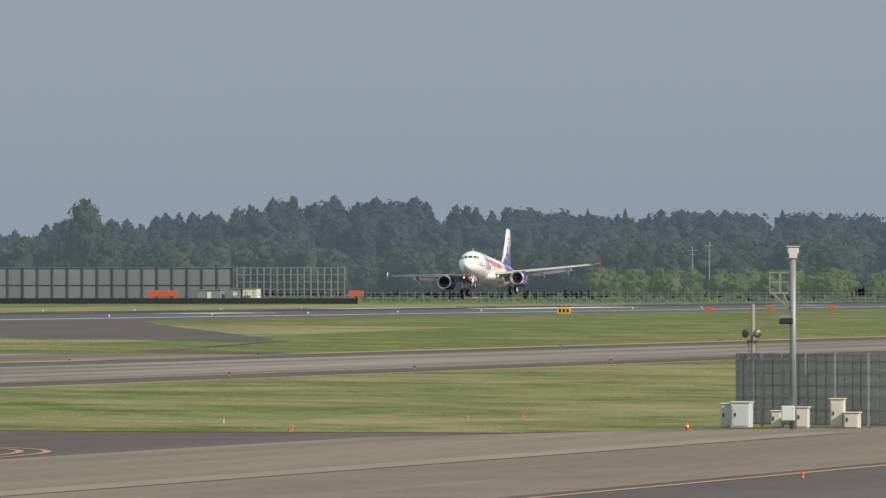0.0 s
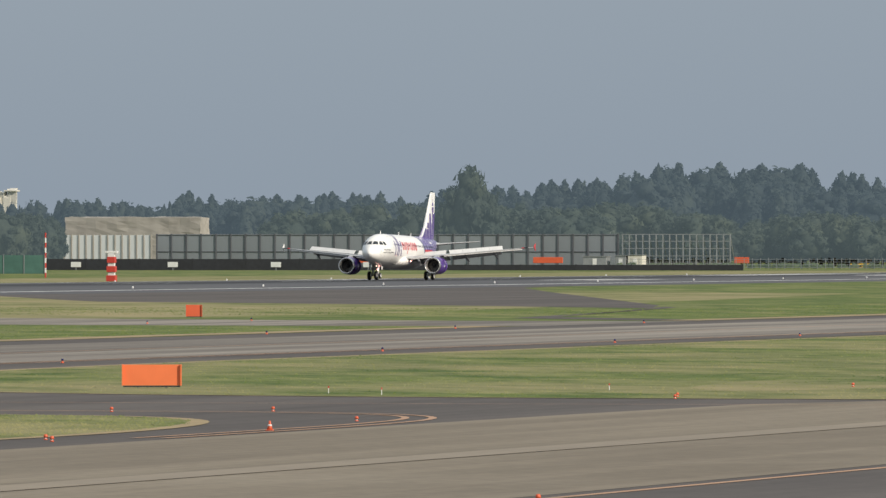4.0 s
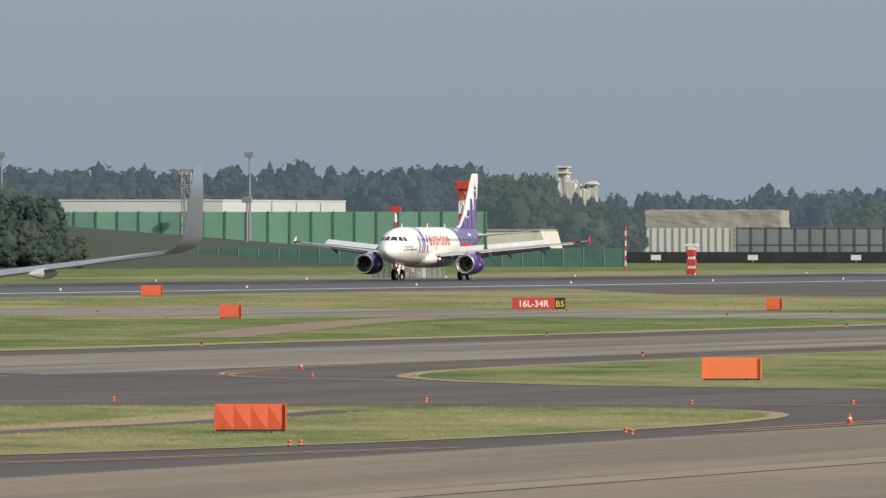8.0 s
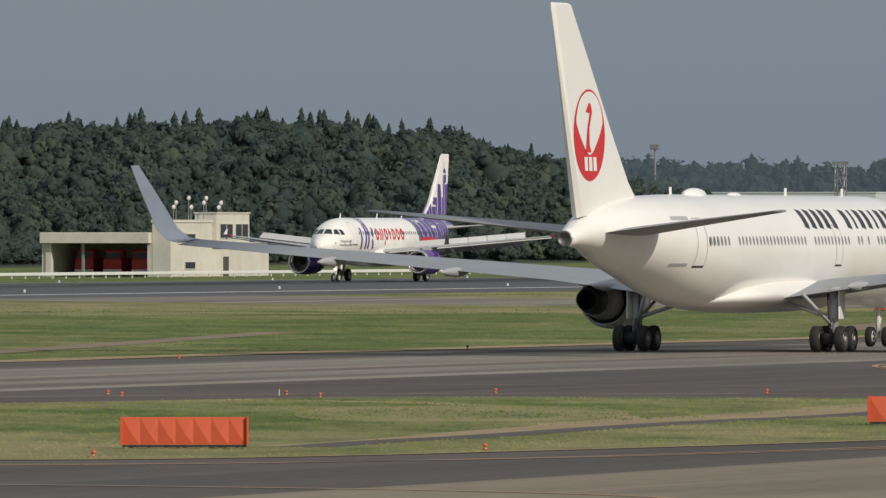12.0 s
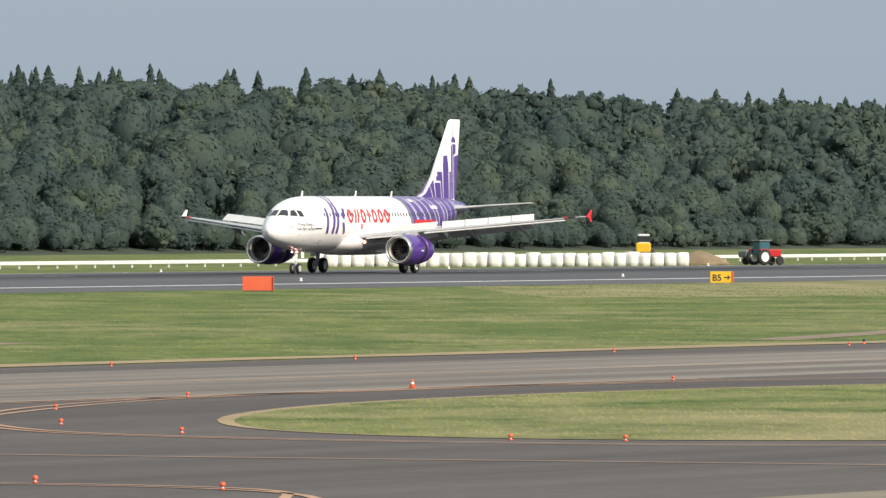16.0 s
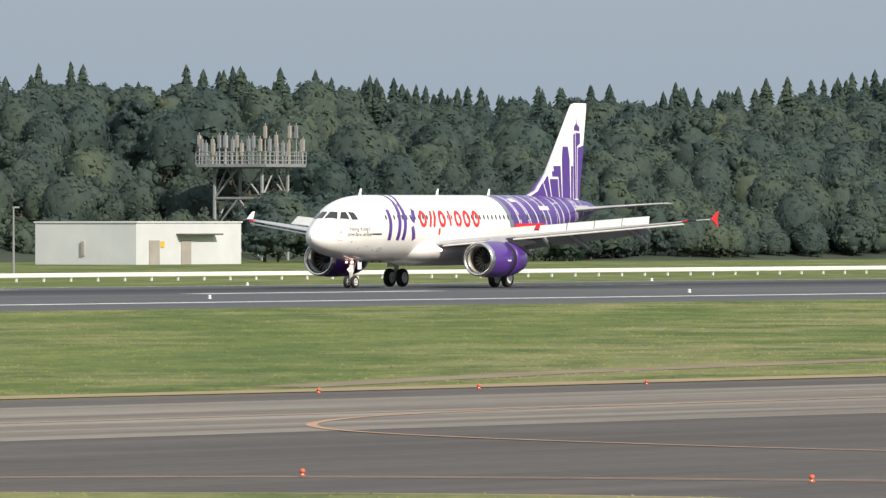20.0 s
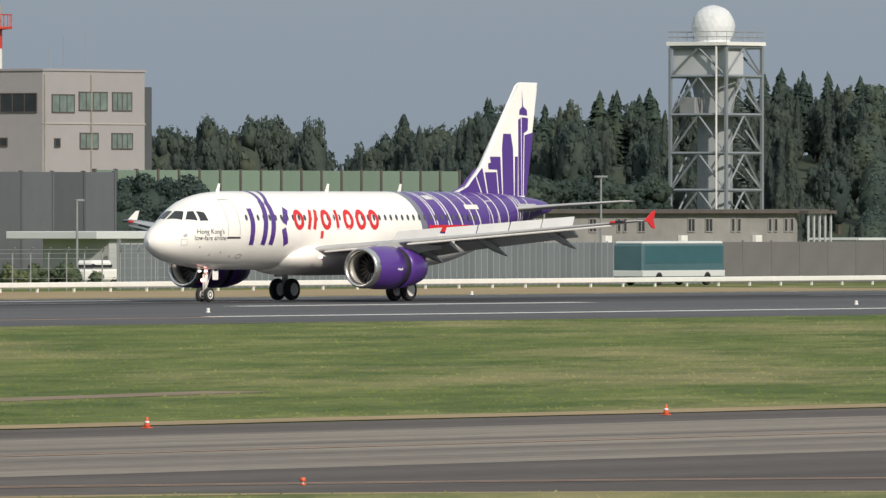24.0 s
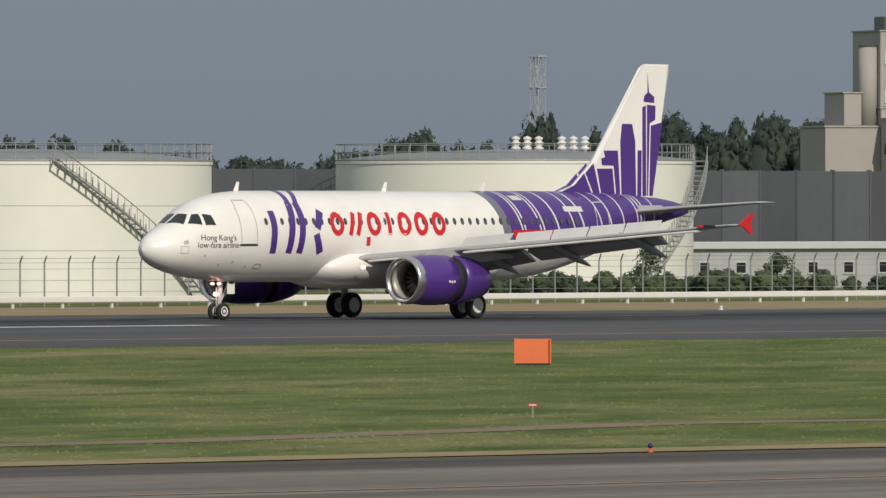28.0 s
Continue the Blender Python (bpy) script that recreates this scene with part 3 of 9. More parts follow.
def slab(outline, thick_root, thick_tip, z0, z1, axis_sign=1):
    """A fin: outline in (x, z), flat-sided, its thickness tapering with height; edges drawn in."""
    cx = sum(p[0] for p in outline) / len(outline)
    cz = sum(p[1] for p in outline) / len(outline)
    def half(z):
        u = (z - z0) / (z1 - z0)
        return (thick_root * (1 - u) + thick_tip * u) / 2
    n = len(outline)
    inner = [(cx + (x - cx) * 0.93, z + (cz - z) * 0.02) for x, z in outline]
    verts = [(x * axis_sign, 0.0, z) for x, z in outline]
    for s in (-1, 1):
        verts += [(x * axis_sign, s * half(z), z) for x, z in inner]
    faces = []
    for i in range(n):
        j = (i + 1) % n
        faces.append((i, j, n + j, n + i))
        faces.append((i, j, 2 * n + j, 2 * n + i))
    faces.append(tuple(range(n, 2 * n)))
    faces.append(tuple(range(2 * n, 3 * n)))
    return verts, faces, half


def wheel_bm(r, w, sides=28):
    """Tyre of revolution about the y axis."""
    e = w / 2
    return spin_bm([(r * 0.55, -e * 0.8), (r * 0.8, -e), (r * 0.95, -e * 0.85), (r, -e * 0.4), (r, e * 0.4), (r * 0.95, e * 0.85), (r * 0.8, e), (r * 0.55, e * 0.8)], sides, "Y")


def rim_bm(r, w):
    e = w / 2
    side = [(0.02, 0.95), (r * 0.18, 0.98), (r * 0.24, 0.8), (r * 0.4, 0.78), (r * 0.5, 0.95), (r * 0.57, 1.0), (r * 0.6, 0.9)]
    return spin_bm([(a, -e * b) for a, b in side] + [(a, e * b) for a, b in side[::-1]], 24, "Y")


PLANE_WHITE = surface("gloss_white_aircraft_paint", (0.90, 0.885, 0.85), 0.28, vary=0.035, grain=0.9, stains=0.2, relief=0.0, coat=0.3)
PURPLE = surface("gloss_purple_paint", (0.082, 0.032, 0.235), 0.3, vary=0.06, grain=0.8, relief=0.0, coat=0.3)
LOGO_RED = surface("logo_red_paint", (0.62, 0.022, 0.028), 0.35, vary=0.05, grain=1, relief=0.0)
LOGO_BLACK = surface("logo_black_paint", (0.028, 0.026, 0.034), 0.4, vary=0.1, grain=1, relief=0.0)
WING_GREY = surface("grey_wing_paint", (0.40, 0.41, 0.42), 0.42, vary=0.08, grain=1.1, stains=0.35, relief=0.0)
# wing grey darkened: the shade on undersides put into the paint
WING_DARK = surface("shaded_flap_paint", (0.27, 0.28, 0.29), 0.5, vary=0.1, grain=1.3, relief=0.0)
METAL = surface("polished_inlet_metal", (0.72, 0.71, 0.69), 0.25, metal=0.95, vary=0.06, grain=2, relief=0.0)
DULL_METAL = surface("dull_exhaust_metal", (0.20, 0.19, 0.18), 0.45, metal=0.8, vary=0.25, grain=2, relief=0.0)
BLACK_GAP = surface("black_grille", (0.016, 0.016, 0.018), 0.7, vary=0.2, grain=4)
SEAM = surface("grey_seam_paint", (0.42, 0.42, 0.43), 0.5, vary=0.1, grain=2, relief=0.0)
PANE_GREY = surface("grey_shaded_pane", (0.26, 0.26, 0.26), 0.3, vary=0.3, grain=3, relief=0.0)
# winglet blue: the sky's reflection put into the colour
WINGLET = surface("blue_grey_winglet_paint", (0.205, 0.240, 0.295), 0.35, vary=0.08, grain=1.0, relief=0.0)
CORE_PALE = surface("pale_core_metal", (0.64, 0.63, 0.60), 0.45, metal=0.1, vary=0.15, grain=2.0, stains=0.25)
NOZZLE = surface("dark_nozzle_metal", (0.10, 0.10, 0.105), 0.5, metal=0.5, vary=0.15, grain=2.0)
WIDE_WING = surface("slate_wing_paint", (0.255, 0.275, 0.30), 0.42, vary=0.1, grain=0.9, stains=0.25, relief=0.0)
PANE = surface("cabin_pane", (0.075, 0.08, 0.095), 0.12, vary=0.3, grain=3, relief=0.0)
LANDING_LIGHT = glow("landing_light", (1.0, 0.42, 0.36), 4.5)
WARM_LIGHT = glow("taxi_light", (1.0, 0.8, 0.6), 2.5)
SLAT = surface("pale_slat_paint", (0.62, 0.62, 0.61), 0.4, vary=0.06, grain=1.1, stains=0.35, relief=0.0)
DUCT = surface("inlet_liner_metal", (0.42, 0.40, 0.37), 0.45, metal=0.3, vary=0.12, grain=2.5, relief=0.0)


def hull_livery():
    """White hull whose tail is purple with thin white rings and a grey leading band."""
    m, nt, b = node_mat("purple_tailed_hull_paint")
    tc = nt.nodes.new("ShaderNodeTexCoord")
    sep = nt.nodes.new("ShaderNodeSeparateXYZ")
    nt.links.new(tc.outputs["Object"], sep.inputs[0])
    lean = math_node(nt, "MULTIPLY", math_node(nt, "SUBTRACT", 5.8, sep.outputs[2]), 0.25)
    u = math_node(nt, "SUBTRACT", math_node(nt, "ADD", sep.outputs[0], 17.71), lean)
    g = mix(nt, (0.90, 0.885, 0.85), (0.17, 0.18, 0.22), math_node(nt, "GREATER_THAN", u, 21.85))
    p = mix(nt, g, (0.082, 0.032, 0.235), math_node(nt, "GREATER_THAN", u, 22.4))
    lines = None
    for c, w in ((23.2, 0.05), (23.42, 0.05), (24.5, 0.05), (24.75, 0.05), (25.8, 0.06), (27.0, 0.05), (27.75, 0.06), (29.2, 0.05), (30.0, 0.06), (31.1, 0.05), (32.35, 0.05), (32.65, 0.05), (32.95, 0.05), (33.9, 0.05)):
        k = math_node(nt, "LESS_THAN", math_node(nt, "ABSOLUTE", math_node(nt, "SUBTRACT", u, c)), w)
        lines = k if lines is None else math_node(nt, "MAXIMUM", lines, k)
    p = mix(nt, p, (0.74, 0.74, 0.75), lines)
    # the belly stays white under the wing
    p = mix(nt, (0.90, 0.885, 0.85), p, math_node(nt, "GREATER_THAN", sep.outputs[2], 3.56))
    wear = noise_tex(nt, 0.6, 5)
    p = mix(nt, p, ramp(nt, wear.outputs[0], [(0.3, (0.93, 0.93, 0.92)), (0.7, (1.03, 1.03, 1.03))]).outputs[0], 1.0, "MULTIPLY")
    nt.links.new(p, b.inputs["Base Color"])
    b.inputs["Roughness"].default_value = 0.28
    b.inputs["Coat Weight"].default_value = 0.3
    return m


HULL_PURPLE = hull_livery()


def ringpath(cx, cz, rx, rz, n=14, a0=0, a1=360):
    return [(cx + rx * math.cos(radians(a0 + (a1 - a0) * i / n)), cz + rz * math.sin(radians(a0 + (a1 - a0) * i / n))) for i in range(n if a1 - a0 == 360 else n + 1)]


def gear_leg(root, name, x, y, top, r, w, gap, lean=0.0, label=""):
    """An undercarriage leg with a pair of wheels."""
    bm = rod_bm((x, y, r * 0.9), (x + lean, y, top), 0.09 if r < 0.5 else 0.14, 0.13 if r < 0.5 else 0.19, 12)
    rod_bm((x, y - gap, r), (x, y + gap, r), 0.07, None, 10, bm)
    rod_bm((x, y, r * 1.6), (x + 0.9, y, top), 0.045, None, 8, bm)
    rod_bm((x - 0.16, y, r * 1.3), (x - 0.16, y, top * 0.7), 0.035, None, 8, bm)
    leg = part(name, bm, WHITE, root, "white landing gear leg with braces", True)
    for s in (-1, 1):
        tyre = part("tyre", wheel_bm(r, w), DARK, leg, "black rubber tyre", True, pose(x, y + s * gap, r))
        part("rim", rim_bm(r, w), WHITE, leg, "pale metal wheel rim", True, pose(x, y + s * gap, r))
    return leg


def text_on_hull(hull, words, x0, z0, size, lead):
    cu = bpy.data.curves.new("lettering", "FONT")
    cu.body, cu.size, cu.space_line = words, size, lead
    cu.align_x = "CENTER"
    tmp = bpy.data.objects.new("lettering", cu)
    scene.collection.objects.link(tmp)
    me = bpy.data.meshes.new_from_object(tmp.evaluated_get(bpy.context.evaluated_depsgraph_get()))
    bpy.data.objects.remove(tmp)
    verts = [hull.at(x0 + v.co.x, hull.angle(x0 + v.co.x, z0 + v.co.y), 0.014) for v in me.vertices]
    faces = [tuple(q.vertices) for q in me.polygons]
    bpy.data.meshes.remove(me)
    return verts, faces


def build_jet():
    """The landing twin jet, built about the point on the ground between its main wheels; nose towards -x, the seen side is -y."""
    G = 17.71
    hull = Hull([(0, 3.2, 3.1, 0.02), (0.15, 3.52, 2.82, 0.72), (0.5, 3.83, 2.56, 1.3), (1.0, 4.10, 2.34, 1.92), (1.6, 4.38, 2.16, 2.45), (2.2, 4.74, 2.03, 2.85),
                 (2.9, 5.16, 1.92, 3.24), (3.7, 5.47, 1.83, 3.55), (5.0, 5.72, 1.73, 3.86), (6.4, 5.81, 1.68, 3.95), (8, 5.82, 1.68, 3.95), (23.5, 5.82, 1.68, 3.95), (26, 5.82, 1.86, 3.88),
                 (29, 5.80, 2.45, 3.4), (32, 5.74, 3.32, 2.6), (34.5, 5.58, 4.05, 1.7), (36.3, 5.38, 4.48, 0.95), (37.3, 5.15, 4.68, 0.42), (37.57, 5.0, 4.78, 0.2)], G, -1, 1)
    jet = thing("airliner", 0, RUN_Y, 0, "white and purple twin-jet airliner with red markings rolling on the runway", "airplane")
    body = link_mesh("fuselage", *hull.skin(), HULL_PURPLE, jet, "white fuselage with purple tail and white rings", True)
    # flight deck glazing
    def by_height(pts):
        return [(x, hull.angle(x, z)) for x, z in pts]
    for c in ([(1.50, 3), (2.22, 3), (2.36, 22), (1.88, 37)], by_height([(2.03, 4.32), (2.46, 4.73), (2.70, 4.76), (2.57, 4.27)]), by_height([(2.72, 4.26), (2.81, 4.75), (3.16, 4.70), (3.2, 4.26)])):
        link_mesh("flight_deck_window", *hull.patch(c, 6, 0.018), GLASS_DARK, body, "dark flight deck pane")
        far = [(x, -th) for x, th in c]
        link_mesh("flight_deck_window", *hull.patch(far, 6, 0.018), GLASS_DARK, body, "dark flight deck pane")
    # cabin windows
    first = None
    for k in range(41):
        x = 6.18 + 0.533 * k
        pane = ringpath(0, 0, 0.115, 0.17, 10)
        if first is None:
            v = [hull.at(x + px, hull.angle(x + px, 4.42 + pz), 0.016) for px, pz in pane]
            first = link_mesh("cabin_window", v, [tuple(range(10))], PANE, body)
        else:
            share(first, body, pose(0.533 * k, 0, 0))
    # doors
    for xa, za, zb in ((4.55, 3.42, 5.38), (29.2, 3.6, 5.3)):
        link_mesh("cabin_door", *hull.stroke([(xa, za), (xa, za + 0.9), (xa + 0.05, zb - 0.4), (xa + 0.2, zb), (xa + 0.9, zb), (xa + 0.98, zb - 0.4), (xa + 0.97, za)], 0.032, 0.015, True), SEAM if xa < 9 else PLANE_WHITE, body, "thin outline of a closed cabin door")
        link_mesh("door_sill", *hull.stroke([(xa - 0.1, za - 0.05), (xa + 1.02, za - 0.05)], 0.08, 0.02), LOGO_BLACK, body)
    link_mesh("service_hatch", *hull.patch([(1.5, 75), (1.72, 74), (1.74, 82), (1.52, 83)], 3, 0.014), SEAM, body, "small grey probe plate")
    link_mesh("hatch_frame", *hull.stroke([(1.36, 3.0), (1.36, 3.3), (1.72, 3.3), (1.72, 3.0)], 0.03, 0.016, True), SEAM, body, "thin outline of a small hatch")
    link_mesh("drain_port", *hull.stroke(ringpath(5.95, 2.42, 0.26, 0.1, 12), 0.035, 0.016, True), SEAM, body, "thin oval outline of a drain port")
    for x, z in ((5.2, 2.4), (4.3, 2.62), (2.6, 2.9), (3.55, 2.5)):
        link_mesh("access_port", *hull.stroke(ringpath(x, z, 0.035, 0.035, 8), 0.04, 0.016, True), SEAM, body, "small grey access port")
    link_mesh("roof_panel", *hull.patch([(23.75, 38), (24.45, 38), (24.35, 27), (23.65, 27)], 4, 0.014), SLAT, body, "pale panel on the purple roof")
    for k in (0, 1):
        xo = 14.1 + 0.95 * k
        link_mesh("overwing_exit", *hull.stroke([(xo, 3.85), (xo, 4.85), (xo + 0.5, 4.85), (xo + 0.5, 3.85)], 0.05, 0.018, True), PLANE_WHITE, body, "white outline of an overwing exit")
    # markings: purple bars and red shapes
    for pts in ([(6.68, 4.9), (6.68, 4.21), (6.62, 3.57), (6.62, 2.99)], [(8.17, 5.25), (8.06, 4.97), (7.91, 4.34), (7.78, 3.7), (7.68, 2.99)],
                [(8.64, 5.25), (8.62, 4.97), (8.6, 4.34), (8.5, 3.7), (8.4, 2.99)], [(9.98, 4.9), (9.75, 4.5), (9.55, 4.1)], [(9.45, 3.85), (9.58, 3.5), (9.8, 2.99)]):
        link_mesh("purple_mark", *hull.stroke(pts, 0.4), PURPLE, body, "purple bar of the airline's mark")
    for cx in (10.92, 13.42, 15.5, 16.65, 17.85):
        link_mesh("red_mark", *hull.stroke(ringpath(cx, 4.31, 0.34, 0.42), 0.25, 0.02, True), LOGO_RED, body, "red ring of the airline's mark")
    for pts in ([(11.75, 3.8), (12.15, 4.82)], [(12.25, 3.8), (12.65, 4.82)], [(12.98, 3.32), (12.98, 3.72)], [(14.45, 3.8), (14.45, 4.82)]):
        link_mesh("red_mark", *hull.stroke(pts, 0.25, 0.018), LOGO_RED, body, "red bar of the airline's mark")
    for words, z0 in (("Hong Kong's", 3.58), ("low-fare airline", 3.25)):
        link_mesh("lettering", *text_on_hull(hull, words, 3.28, z0, 0.37, 0.95), LOGO_BLACK, body, "dark lettering on the nose")
    for x0, x1, w in ((8.02, 8.5, 0.3), (8.5, 9.75, 0.3)):
        th = hull.angle(8.1, 5.2)
        link_mesh("purple_mark", *hull.patch([(x0, th), (x0 + w, th), (x1 + w, -20), (x1, -20)], 8, 0.016), PURPLE, body, "purple stripe running over the roof")
    link_mesh("registration_bar", *hull.stroke([(26.9, 4.98), (28.3, 4.98)], 0.24, 0.02), WHITE, body, "white registration bar")
    link_mesh("belly_mark", *hull.stroke([(22.95, 3.84), (27.2, 3.84)], 0.36, 0.02), LOGO_RED, body, "red stripe over the wing")
    # belly fairing
    fairing = Hull([(10.1, 2.5, 2.2, 0.8), (10.35, 2.8, 1.85, 2.6), (10.9, 3.12, 1.55, 3.7), (12.0, 3.42, 1.37, 4.3), (15, 3.4, 1.34, 4.45), (19, 3.2, 1.36, 4.4), (21, 3.0, 1.5, 4.0), (22.6, 2.7, 1.7, 2.6), (23.4, 2.2, 1.9, 0.5)], G, -1, 1)
    link_mesh("belly_fairing", *fairing.skin(), PLANE_WHITE, jet, "white belly fairing", True)
    # wings with slats, flaps, spoilers and fences
    def wing_at(y):
        xl = 12.2 + 0.53 * (min(y, 6.4) - 1.97) + 0.60 * max(0, y - 6.4)
        xt = 19.0 if y < 6.4 else 19.0 + (y - 6.4) * 0.326
        return xl - G, xt - xl, 2.72 + 0.1045 * (y - 1.97)
    spoilers = []
    for s, word in ((-1, "port"), (1, "starboard")):
        secs = []
        for y in (1.2, 3.0, 6.4, 9, 12, 15, 16.75):
            xl, ch, z = wing_at(y)
            secs.append(((xl, s * y, z), ch, ch * (0.075 - 0.0015 * y), (0, 0, 1)))
        wing = link_mesh("wing", *foil(secs), WING_GREY, jet, "grey swept wing", True)
        # drooped slats in front of the leading edge
        for ya, yb in ((2.6, 5.0), (6.5, 8.9), (8.93, 11.3), (11.33, 13.6), (13.63, 15.6)):
            ends = []
            for y in (ya, yb):
                xl, ch, z = wing_at(y)
                ends.append(((xl - 0.30, s * y, z - 0.17), 0.70, 0.115, (-0.35, 0, 0.94)))
            link_mesh("slat", *foil(ends, 5), SLAT, wing, "extended pale slat", True)
        # flaps lowered behind the trailing edge
        for ya, yb in ((2.2, 6.2), (6.5, 12.6)):
            ends = []
            for y in (ya, yb):
                xl, ch, z = wing_at(y)
                ends.append((Vector((xl + ch - 0.25, s * y, z - 0.06)), 0.15 * ch + 0.42, z))
            verts, faces = [], []
            for p, c, z in ends:
                a = radians(27)
                for u, t in ((0, 0.10), (0.35, 0.13), (1, 0.015), (1, -0.015), (0.35, -0.07), (0, -0.08)):
                    verts.append((p.x + c * u * math.cos(a) + t * math.sin(a), p.y, p.z - c * u * math.sin(a) + t * math.cos(a)))
            faces = [(i, (i + 1) % 6, 6 + (i + 1) % 6, 6 + i) for i in range(6)] + [tuple(range(6)), tuple(range(6, 12))]
            link_mesh("flap", verts, faces, WING_GREY, wing, "lowered flap")
        for y in (4.6, 8.3, 11.9):
            xl, ch, z = wing_at(y)
            can = spin_bm([(0.01, -1.9), (0.13, -1.3), (0.19, -0.3), (0.17, 0.6), (0.09, 1.3), (0.01, 1.75)], 12, "X")
            part("flap_track_fairing", can, WING_DARK, wing, "grey flap track fairing", True, pose(xl + ch - 0.1, s * y, z - 0.45, 0, 19, 0))
        # spoilers: hinged panels on the upper side
        for ya, yb in ((3.1, 5.9), (6.45, 8.05), (8.08, 9.68), (9.71, 11.31), (11.34, 12.94)):
            ym = (ya + yb) / 2
            xl, ch, z = wing_at(ym)
            x1, c1, z1 = wing_at(ym + 0.1)
            back = 0.80 if ym < 6 else 0.74
            hx = xl + ch * back
            sweep = math.degrees(math.atan2(x1 + c1 * back - hx, 0.1))
            half_y, c = (yb - ya) / 2 / math.cos(radians(sweep)), 0.82 if ym < 6 else 0.74
            bm = bmesh.new()
            vs = []
            for yy in (-half_y, half_y):
                for px, pz in ((0, -0.02), (c, -0.012), (c, 0.012), (0, 0.035)):
                    vs.append(bm.verts.new((px, yy, pz)))
            for q in ((0, 1, 2, 3), (7, 6, 5, 4), (0, 4, 5, 1), (1, 5, 6, 2), (2, 6, 7, 3), (3, 7, 4, 0)):
                bm.faces.new([vs[i] for i in q])
            at = (hx, s * ym, z + ch * 0.045)
            turn = (s * 6.0, -s * sweep)
            sp = part("spoiler", bm, SLAT, wing, "hinged pale spoiler panel", False, pose(*at, turn[0], 0, turn[1]))
            spoilers.append((sp, at, turn))
        # wingtip fence
        xl, ch, z = wing_at(16.8)
        bm = bmesh.new()
        y = s * 16.85
        pts = [(xl + 0.62, z), (xl + 1.42, z + 0.5), (xl + 1.66, z + 0.52), (xl + 1.45, z + 0.04), (xl + 1.6, z - 0.44), (xl + 1.38, z - 0.42), (xl + 0.95, z - 0.1)]
        a = [bm.verts.new((px, y - 0.03, pz)) for px, pz in pts]
        b = [bm.verts.new((px, y + 0.03, pz)) for px, pz in pts]
        bm.faces.new(a), bm.faces.new(b[::-1])
        for i in range(len(pts)):
            j = (i + 1) % len(pts)
            bm.faces.new((a[i], a[j], b[j], b[i]))
        part("wingtip_fence", bm, LOGO_RED if s < 0 else PLANE_WHITE, wing, "red wingtip fence" if s < 0 else "pale wingtip fence")
        x0, c0, z0 = wing_at(16.05)
        part("tip_lamp_fairing", box_bm(0.3, 0.55, 0.12, x0 - 0.04, s * 16.05, z0 - 0.04, 0.03), LOGO_BLACK, wing, "dark lamp fairing before the tip")
        part("tip_mark", box_bm(0.26, 0.28, 0.11, x0 - 0.22, s * 15.7, z0 - 0.06, 0.03), LOGO_RED, wing, "small red navigation lamp cover")
        # engine
        ey, ez, ex = s * 5.75, 1.78, 11.05 - G
        eng = part("engine", spin_bm([(0.93, 0.12), (1.0, 0.3), (1.08, 0.7), (1.14, 1.4), (1.15, 2.1), (1.13, 2.72), (1.02, 2.74), (0.95, 2.74), (0.9, 1.4), (0.86, 0.6), (0.90, 0.12)], 40, "X"),
                   PURPLE, jet, "purple engine cowl", True, pose(ex, ey, ez))
        part("inlet_lip", spin_bm([(0.832, 0.32), (0.845, 0.2), (0.91, 0.05), (1.0, -0.02), (1.06, 0.1), (1.092, 0.42), (1.07, 0.46)], 40, "X"), METAL, eng, "polished metal inlet lip", True)
        part("inlet_liner", spin_bm([(0.835, 0.26), (0.835, 1.15), (0.855, 1.15), (0.855, 0.26)], 40, "X"), DUCT, eng, "pale metal inlet liner", True)
        part("fan", spin_bm([(0.02, 0.62), (0.14, 0.8), (0.27, 1.02), (0.3, 1.1), (0.85, 1.14), (0.85, 1.2), (0.02, 1.2)], 32, "X"), BLACK_GAP, eng, "dark fan disc", True)
        for k in range(18):
            a = k * 20
            blade = bmesh.new()
            q = [blade.verts.new(c) for c in ((1.06, -0.04, 0.28), (1.06, -0.07, 0.84), (1.12, 0.07, 0.84), (1.12, 0.04, 0.28))]
            blade.faces.new(q)
            part("fan_blade", blade, DULL_METAL, eng, "", False, pose(0, 0, 0, a, 0, 0))
        part("reverser_gap", spin_bm([(1.03, 2.7), (1.05, 3.35), (0.9, 3.35), (0.9, 2.7)], 40, "X"), BLACK_GAP, eng, "black open reverser grille", True)
        part("rear_cowl", spin_bm([(1.02, 3.24), (1.12, 3.26), (1.10, 3.7), (0.98, 4.5), (0.80, 5.15), (0.72, 5.2), (0.7, 5.0), (0.9, 3.36), (0.98, 3.24)], 40, "X"), PURPLE, eng, "purple rear cowl slid back", True)
        part("exhaust", spin_bm([(0.68, 4.9), (0.55, 5.3), (0.45, 5.35), (0.3, 5.2), (0.22, 5.5), (0.02, 5.9)], 24, "X"), DULL_METAL, eng, "dull metal exhaust", True)
        pyl = bmesh.new()
        prof = [(1.2, 1.02), (2.4, 1.38), (4.4, 1.32), (7.2, 1.15), (7.4, 1.0), (4.9, 0.75), (3.0, 0.85)]
        va = [pyl.verts.new((px, -0.17, pz)) for px, pz in prof]
        vb = [pyl.verts.new((px, 0.17, pz)) for px, pz in prof]
        pyl.faces.new(va), pyl.faces.new(vb[::-1])
        for i in range(len(prof)):
            j = (i + 1) % len(prof)
            pyl.faces.new((va[i], va[j], vb[j], vb[i]))
        part("pylon", pyl, WING_GREY, eng, "grey engine pylon")
